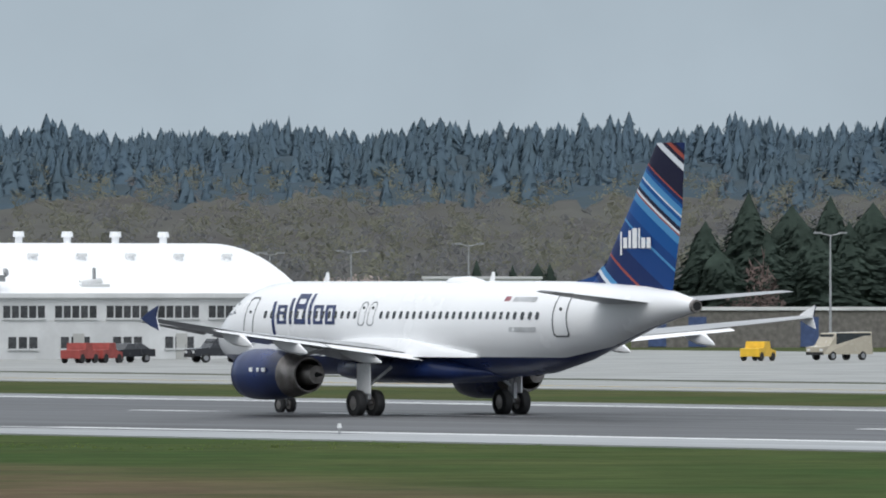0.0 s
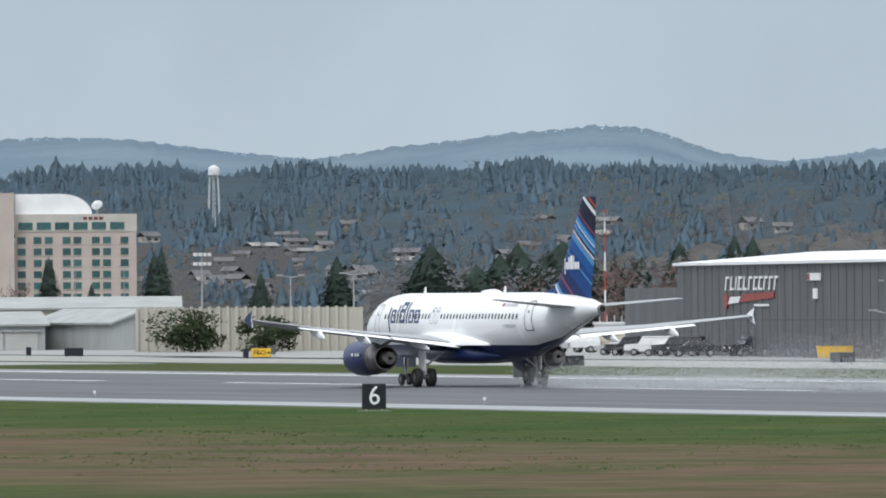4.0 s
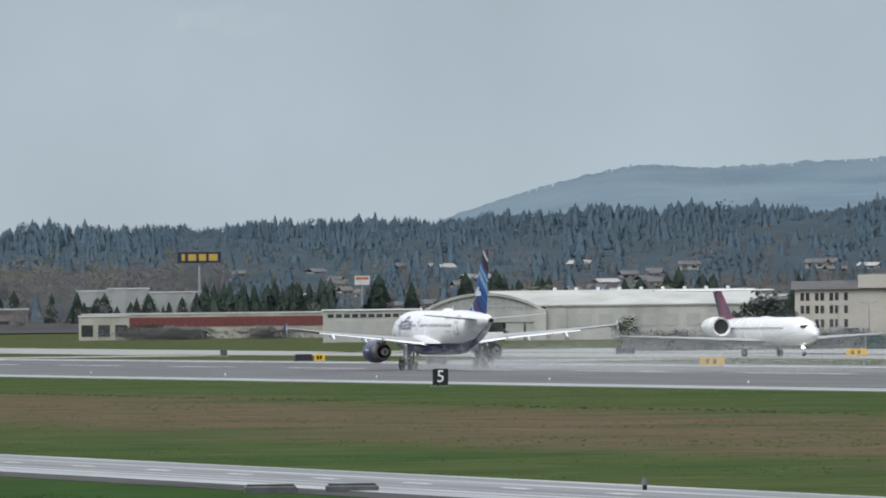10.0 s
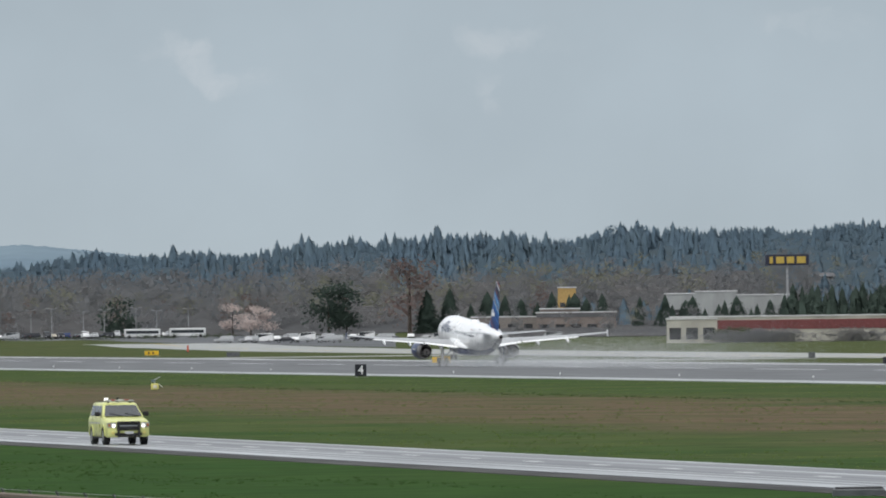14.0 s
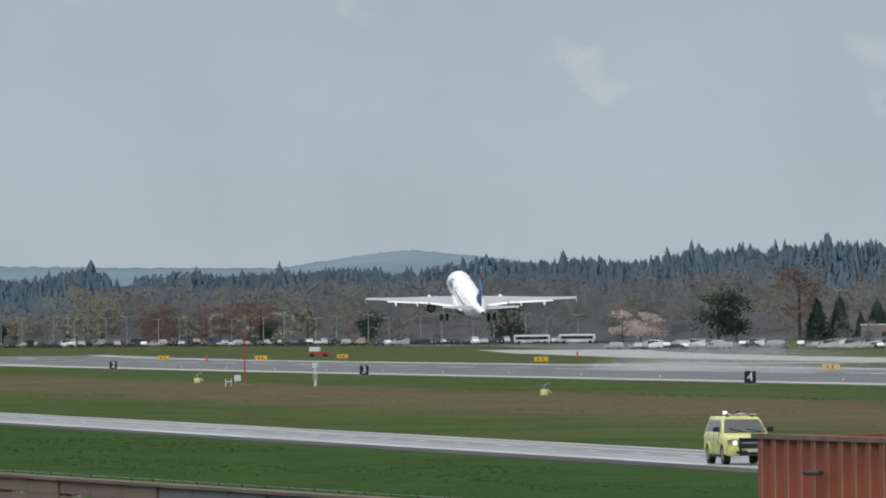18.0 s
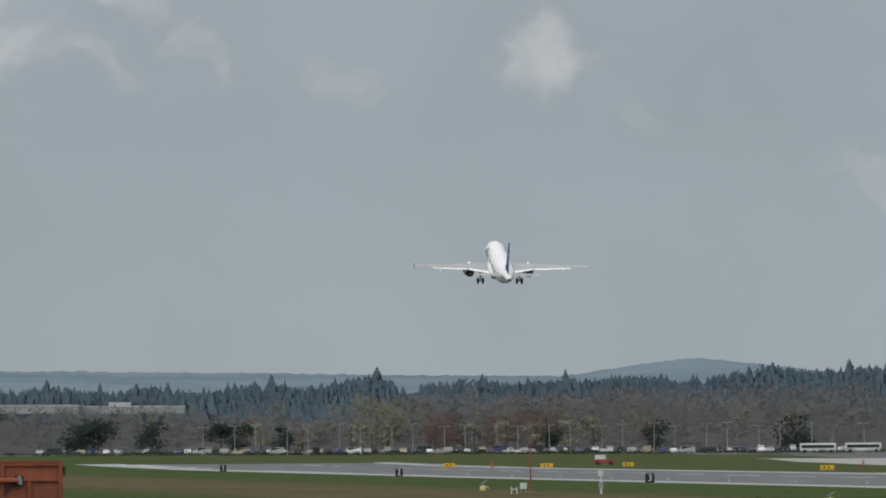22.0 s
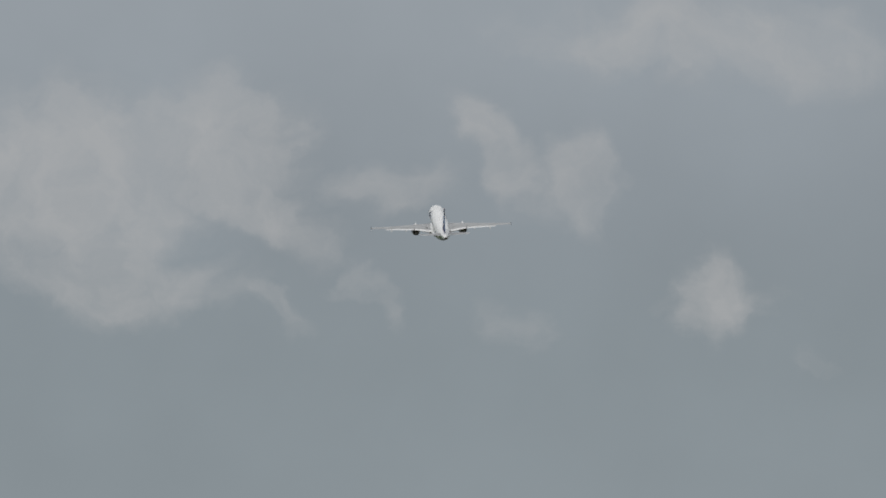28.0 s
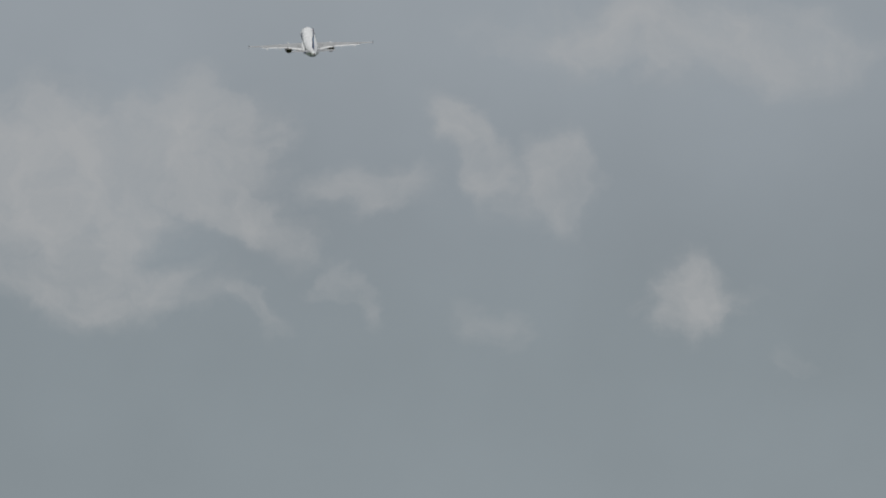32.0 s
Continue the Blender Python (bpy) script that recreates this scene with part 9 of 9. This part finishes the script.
def emergency_suv():
    c = thing("emergency_suv", pose(76.5, 728, 0.05, 0, 0, 180), "lime-yellow emergency utility vehicle with roof light bar and push bar", "vehicle")

    def ring(y, w, zb, zt, crown):
        """Cross-section of the body at y: half width, bottom, top, and how far the top draws in."""
        return [(-w * 0.9, y, zb), (w * 0.9, y, zb), (w, y, zb + 0.14), (w, y, zt - 0.16), (w - crown * 0.4, y, zt - 0.04), (w - crown, y, zt), (-w + crown, y, zt), (-w + crown * 0.4, y, zt - 0.04), (-w, y, zt - 0.16), (-w, y, zb + 0.14)]
    part("lower_body", loft(bmesh.new(), [ring(*q) for q in ((2.62, 0.84, 0.42, 1.0, 0.12), (2.56, 0.95, 0.36, 1.08, 0.14), (2.3, 1.0, 0.34, 1.14, 0.14), (1.35, 1.01, 0.34, 1.24, 0.12), (0.6, 1.01, 0.34, 1.28, 0.06), (-2.3, 1.01, 0.34, 1.28, 0.06), (-2.5, 0.96, 0.4, 1.26, 0.06))]), LIME, c, smooth=True)

    def cab(y, w0, w1, z0, z1):
        return [(-w0, y, z0), (w0, y, z0), (w1, y - 0.0, z1 - 0.06), (w1 - 0.1, y, z1), (-w1 + 0.1, y, z1), (-w1, y, z1 - 0.06)]
    slopes = []
    for yb, yt, w0, w1, z1 in ((1.25, 0.42, 0.93, 0.76, 1.86), (1.1, 0.25, 0.95, 0.78, 1.9), (-2.2, -2.1, 0.96, 0.8, 1.92), (-2.48, -2.3, 0.94, 0.78, 1.86)):
        q = cab(0, w0, w1, 1.24, z1)
        slopes.append([(x, yb if i < 2 else yt, z) for i, (x, _, z) in enumerate(q)])
    part("cabin", loft(bmesh.new(), slopes), LIME, c, smooth=True)
    # raked windscreen
    bm = bmesh.new()
    lo = [(-0.86, 1.262, 1.3), (0.86, 1.262, 1.3)]
    hi = [(0.7, 0.53, 1.8), (-0.7, 0.53, 1.8)]
    bm.faces.new([bm.verts.new(q) for q in lo + hi])
    bm.faces.new([bm.verts.new((x, y - 0.03, z)) for x, y, z in (lo + hi)[::-1]])
    screen = part("windscreen", bm, GLASS_DARK, c, "dark raked windscreen")
    for x0, x1 in ((-0.7, -0.1), (0.05, 0.6)):
        part("wiper", cyl(bmesh.new(), (x0, 1.27, 1.31), (x1, 1.1, 1.43), 0.012, n=5), DARK, screen)
    for s in (-1, 1):
        for n, (y0, y1) in enumerate(((-2.05, -1.28), (-1.2, -0.28), (-0.2, 0.8))):
            bm = bmesh.new()
            front = n == 2
            bm.faces.new([bm.verts.new((s * (0.962 - 0.17 * (z - 1.28) / 0.6 + 0.008), y, z)) for y, z in ((y0, 1.31), (y1 + (0.12 if front else 0), 1.31), (y1 - (0.4 if front else 0), 1.77), (y0, 1.77))])
            part("side_window", bm, GLASS_DARK, c)
        for y in (-1.24, -0.24, 0.86):
            part("door_seam", box(min(s * 1.0, s * 1.014), max(s * 1.0, s * 1.014), y - 0.012, y + 0.012, 0.46, 1.26), DARK, c)
        for y in (-1.1, -0.1):
            part("door_handle", box(min(s * 1.0, s * 1.04), max(s * 1.0, s * 1.04), y, y + 0.2, 1.08, 1.12), LIME, c)
        for yy in (1.62, -1.5):
            w = part("wheel", cyl(bmesh.new(), (s * 0.74, yy, 0.4), (s * 1.0, yy, 0.4), 0.4, n=20), DARK, c)
            part("hub", cyl(bmesh.new(), (s * 1.0, yy, 0.4), (s * 1.02, yy, 0.4), 0.24, n=12), METAL, w)
            arch = [(yy + 0.54 * math.cos(a), 0.4 + 0.54 * math.sin(a)) for a in np.linspace(0, math.pi, 11)] + [(yy + 0.44 * math.cos(a), 0.4 + 0.44 * math.sin(a)) for a in np.linspace(math.pi, 0, 11)]
            part("wheel_arch", prism(bmesh.new(), arch, "x", min(s * 0.98, s * 1.035), max(s * 0.98, s * 1.035)), LIME, c)
            # no well is cut into the body; a dark fill paints its shade
            part("arch_shadow", prism(bmesh.new(), [(yy + 0.45 * math.cos(a), 0.4 + 0.45 * math.sin(a)) for a in np.linspace(0, math.pi, 11)], "x", min(s * 0.9, s * 1.014), max(s * 0.9, s * 1.014)), DARK, c, "dark fill standing in for wheel-well shade")
        hl = part("headlamp", prism(bmesh.new(), [(s * 0.56, 0.78), (s * 0.95, 0.8), (s * 0.98, 1.0), (s * 0.58, 1.03)], "y", 2.5, 2.63), METAL, c, "chrome headlamp housing")
        part("lamp_lens", cyl(bmesh.new(), (s * 0.68, 2.62, 0.87), (s * 0.68, 2.645, 0.87), 0.085, n=12), LAMP_LIT, hl, "lit headlamp")
        part("marker_lens", box(min(s * 0.84, s * 0.94), max(s * 0.84, s * 0.94), 2.6, 2.64, 0.84, 0.96), mat("amber_lens", (0.5, 0.18, 0.03), 0.3), hl)
        part("fog_lamp", cyl(bmesh.new(), (s * 0.72, 2.62, 0.56), (s * 0.72, 2.66, 0.56), 0.08, n=10), mat("pale_yellow_lens", (0.7, 0.62, 0.2), 0.3), c)
        m = part("mirror", box(min(s * 0.98, s * 1.24), max(s * 0.98, s * 1.24), 0.78, 0.92, 1.3, 1.5, bevel=0.03), DARK, c)
        part("mirror_glass", box(min(s * 1.02, s * 1.22), max(s * 1.02, s * 1.22), 0.77, 0.78, 1.33, 1.47), GLASS_DARK, m)
        part("side_step", box(min(s * 0.86, s * 1.03), max(s * 0.86, s * 1.03), -0.95, 1.05, 0.3, 0.37), DARK, c)
        part("side_stripe", box(min(s * 1.0, s * 1.016), max(s * 1.0, s * 1.016), -2.2, 0.9, 0.96, 1.02), GEAR_GREY, c)
        part("roof_rail", cyl(bmesh.new(), (s * 0.66, -0.1, 1.96), (s * 0.66, -2.0, 1.96), 0.025, n=6), DARK, c)
        part("push_bar_post", box(min(s * 0.42, s * 0.52), max(s * 0.42, s * 0.52), 2.68, 2.78, 0.34, 1.08, bevel=0.02), DARK, c)
    g = part("grille", box(-0.54, 0.54, 2.55, 2.63, 0.66, 1.02), DARK, c, "dark grille with a chrome bar")
    part("grille_bar", box(-0.53, 0.53, 2.62, 2.65, 0.84, 0.9), METAL, g)
    part("lower_intake", box(-0.62, 0.62, 2.58, 2.64, 0.42, 0.54), DARK, c)
    bar = part("push_bar", box(-0.5, 0.5, 2.7, 2.77, 1.0, 1.07, bevel=0.02), DARK, c, "black push bar")
    for z in (0.72, 0.36):
        part("push_bar_rail", box(-0.5, 0.5, 2.7, 2.77, z, z + 0.06, bevel=0.02), DARK, bar)
    part("number_bar", box(-0.2, 0.2, 2.775, 2.785, 0.5, 0.62), GEAR_GREY, c)
    b = part("light_bar", box(-0.68, 0.68, 0.0, 0.24, 1.96, 2.02, bevel=0.02), GEAR_GREY, c, "low roof light bar")
    for x, m in ((-0.42, RED_PAINT), (-0.14, LINE_WHITE), (0.2, RED_PAINT), (0.46, LINE_WHITE)):
        part("bar_lamp", box(x, x + 0.18, -0.02, 0.26, 2.0, 2.05), m, b)
    part("bar_beacon", cyl(bmesh.new(), (0.6, 0.12, 2.0), (0.6, 0.12, 2.12), 0.08, n=10), LAMP_LIT, b, "lit white beacon")
    for x in (-0.5, 0.5):
        part("bar_foot", box(x - 0.05, x + 0.05, 0.06, 0.18, 1.88, 1.97), DARK, b)
    part("beacon", cyl(bmesh.new(), (0, -0.2, 1.92), (0, -0.2, 2.14), 0.06), DARK, c)
    return c


suv = emergency_suv()

# ---- spray behind the airliner ----
MIST = mat("fine_water_spray", (0.66, 0.68, 0.7), 0.9, var=0.05, spec=0.0)
MIST.node_tree.nodes["Principled BSDF"].inputs["Alpha"].default_value = 0.5


def build_spray():
    rng = np.random.default_rng(5)
    n = 380000
    u = rng.random(n) ** 1.35
    y = -1 - 170 * u
    spread = 2.2 + 8.5 * u
    x = rng.choice([-5.2, 5.2, -3.8, 3.8, 0], n) * (1 - 0.4 * u) + rng.normal(0, 1, n) * spread * 0.55
    top = 1.2 + 3.6 * np.sqrt(u) 
    z = np.abs(rng.normal(0, 0.5, n)) * top + 0.05
    c = np.stack([x, y, z], 1)
    size = 0.013 + 0.014 * rng.random(n)
    a = rng.normal(0, 1, (n, 3, 3)) * size[:, None, None]
    V = (c[:, None, :] + a - a.mean(1, keepdims=True)).reshape(-1, 3)
    V[:, 2] = np.maximum(V[:, 2], 0.02)
    F = np.arange(3 * n).reshape(-1, 3)
    me = bpy.data.meshes.new("spray")
    me.vertices.add(len(V))
    me.vertices.foreach_set("co", V.ravel())
    me.loops.add(F.size)
    me.loops.foreach_set("vertex_index", F.ravel().astype(np.int32))
    me.polygons.add(len(F))
    me.polygons.foreach_set("loop_start", np.arange(0, F.size, 3, dtype=np.int32))
    me.update()
    me.materials.append(MIST)
    return tagged(new("spray", me), "fine grey water spray hanging behind the airliner", "spray", "", "stuff")


spray = build_spray()


# ---- what moves ----


def motions():
    # airliner: seconds, x, y, z, nose-up degrees, bank, heading
    rows = [(0, 246.1, 381.3, -0.13, 0, 0, 0), (1, 246.1, 434.3, -0.17, 0, 0, 0), (2, 246.1, 489.5, -0.19, 0, 0, 0), (3, 246.1, 546.5, -0.19, 0, 0, 0),
            (4, 246.1, 606.2, -0.19, 0, 0, 0), (4.5, 246.1, 636.9, -0.19, 0, 0, 0), (6.5, 246.1, 765.4, -0.19, 0, 0, 0), (7.5, 246.1, 832, -0.19, 0, 0, 0),
            (9, 246.1, 935.9, -0.19, 0, 0, 0), (11, 246.1, 1082.9, -0.19, 0, 0, 0), (12.4, 246.1, 1188, -0.19, 0, 0, 0), (13, 246.1, 1233.2, -0.19, 0.8, 0, 0), (14.2, 246, 1328, -0.19, 3.8, 0, 0),
            (15, 246, 1392.5, 0.0, 6.3, 0, 0), (15.5, 245.6, 1434.0, 0.5, 7.7, 0, -0.5), (16.4, 245, 1511, 2.0, 9.4, 0, -1), (17.5, 244.5, 1604.6, 5.2, 10.2, 0, -1.5),
            (18.5, 245, 1691.5, 9.8, 10.6, 0, -2), (19, 245.3, 1735.3, 12.5, 10.8, 0, -2), (20, 245.9, 1823, 19.3, 11, 0, -2), (21, 246.6, 1910.9, 27.1, 11.5, 0.3, -2),
            (22, 247, 1998.5, 36.2, 12.5, 0.5, -2), (23, 248, 2085.8, 46.6, 13.2, 0.5, -2), (24, 248.8, 2172.3, 58.3, 14, 0.5, -2), (25, 249.4, 2258, 71, 14.5, 0.5, -2.2),
            (26.5, 251.2, 2385, 92, 15, -1, -2.4), (28, 253.7, 2509, 114.2, 15, -2, -2.4), (29, 254.2, 2591, 129.6, 15, -2, -2.4), (30, 255.3, 2671.6, 146.4, 15, -2, -2.4),
            (31, 255.8, 2751, 162.2, 15, -2, -2.4), (32, 256.9, 2830, 178.6, 15, -2, -2.4)]
    walk(airliner, [(t, pose(x, y, z, p, b, hd)) for t, x, y, z, p, b, hd in rows])
    # spray trails the jet until it lifts off, then slows and settles
    walk(spray, [(t, pose(x, y - float(np.interp(t, [0, 2, 4, 9, 13], [52, 34, 22, 12, 3])), z)) for t, x, y, z, p, b, hd in rows if t < 15.2] +
         [(15.5, pose(246, 1428, 0)), (16.4, pose(246, 1470, 0)), (17.5, pose(246, 1490, -0.2)), (18.5, pose(246, 1496, -1.2)), (20, pose(246, 1499, -4.5)), (23, pose(246, 1500, -14)), (32, pose(246, 1500, -14))])
    # taxiing airliner and the emergency vehicle
    walk(taxi_jet, [(t, pose(323, y, 0.05, 0, 0, 180)) for t, y in ((0, 1219.8), (6.5, 1181.8), (7.5, 1176.3), (9, 1167.8), (10, 1164.8), (11, 1162.8), (14, 1159.8), (32, 1156.8))])
    walk(suv, [(t, pose(68.9 - 0.018 * (y - 600), y, 0.06, 0, 0, 180 + 1.0)) for t, y in ((0, 661.7), (14, 467.8), (15.5, 446.2), (17.5, 419.2), (19, 398.5), (25, 315.4), (32, 218.5))])
    # the container rides on its truck along the public road
    ride = [(t, pose(x, y, z, 0, 0, h)) for t, x, y, z, h in ((0, 48, -326, -0.1, 3.6), (17.5, 20.9, 93.5, -0.2, 3.6), (18, 20.1, 105.5, -0.17, 3.5), (18.5, 19.42, 117.4, 0.03, 3.4), (19, 18.85, 129.8, 0.07, 3.4), (20, 17.36, 154, 0.38, 3.5), (21, 15.6, 178.2, 0.43, 3.9), (22, 13.9, 202, 0.6, 4.2), (25, 8.5, 272, 0.75, 4.46), (32, -4, 430, 0.8, 4.46))]
    walk(steel_box, ride)
    walk(flatbed, ride)
    for ob in airliner.children:
        if ob.name.startswith("main_gear_leg"):
            s = ob["side"]
            at = ob.matrix_basis.translation.copy()
            walk(ob, [(t, Matrix.Translation(at) @ pose(0, 0, 0, 0, s * a, 0)) for t, a in ((0, 0), (22.9, 0), (23.6, 30), (24.4, 70), (25.0, 86), (32, 86))])
        elif ob.name.startswith("nose_gear_leg"):
            at = ob.matrix_basis.translation.copy()
            walk(ob, [(t, Matrix.Translation(at) @ pose(0, 0, 0, a, 0, 0)) for t, a in ((0, 0), (22.9, 0), (23.6, 30), (24.4, 70), (25.0, 88), (32, 88))])


motions()
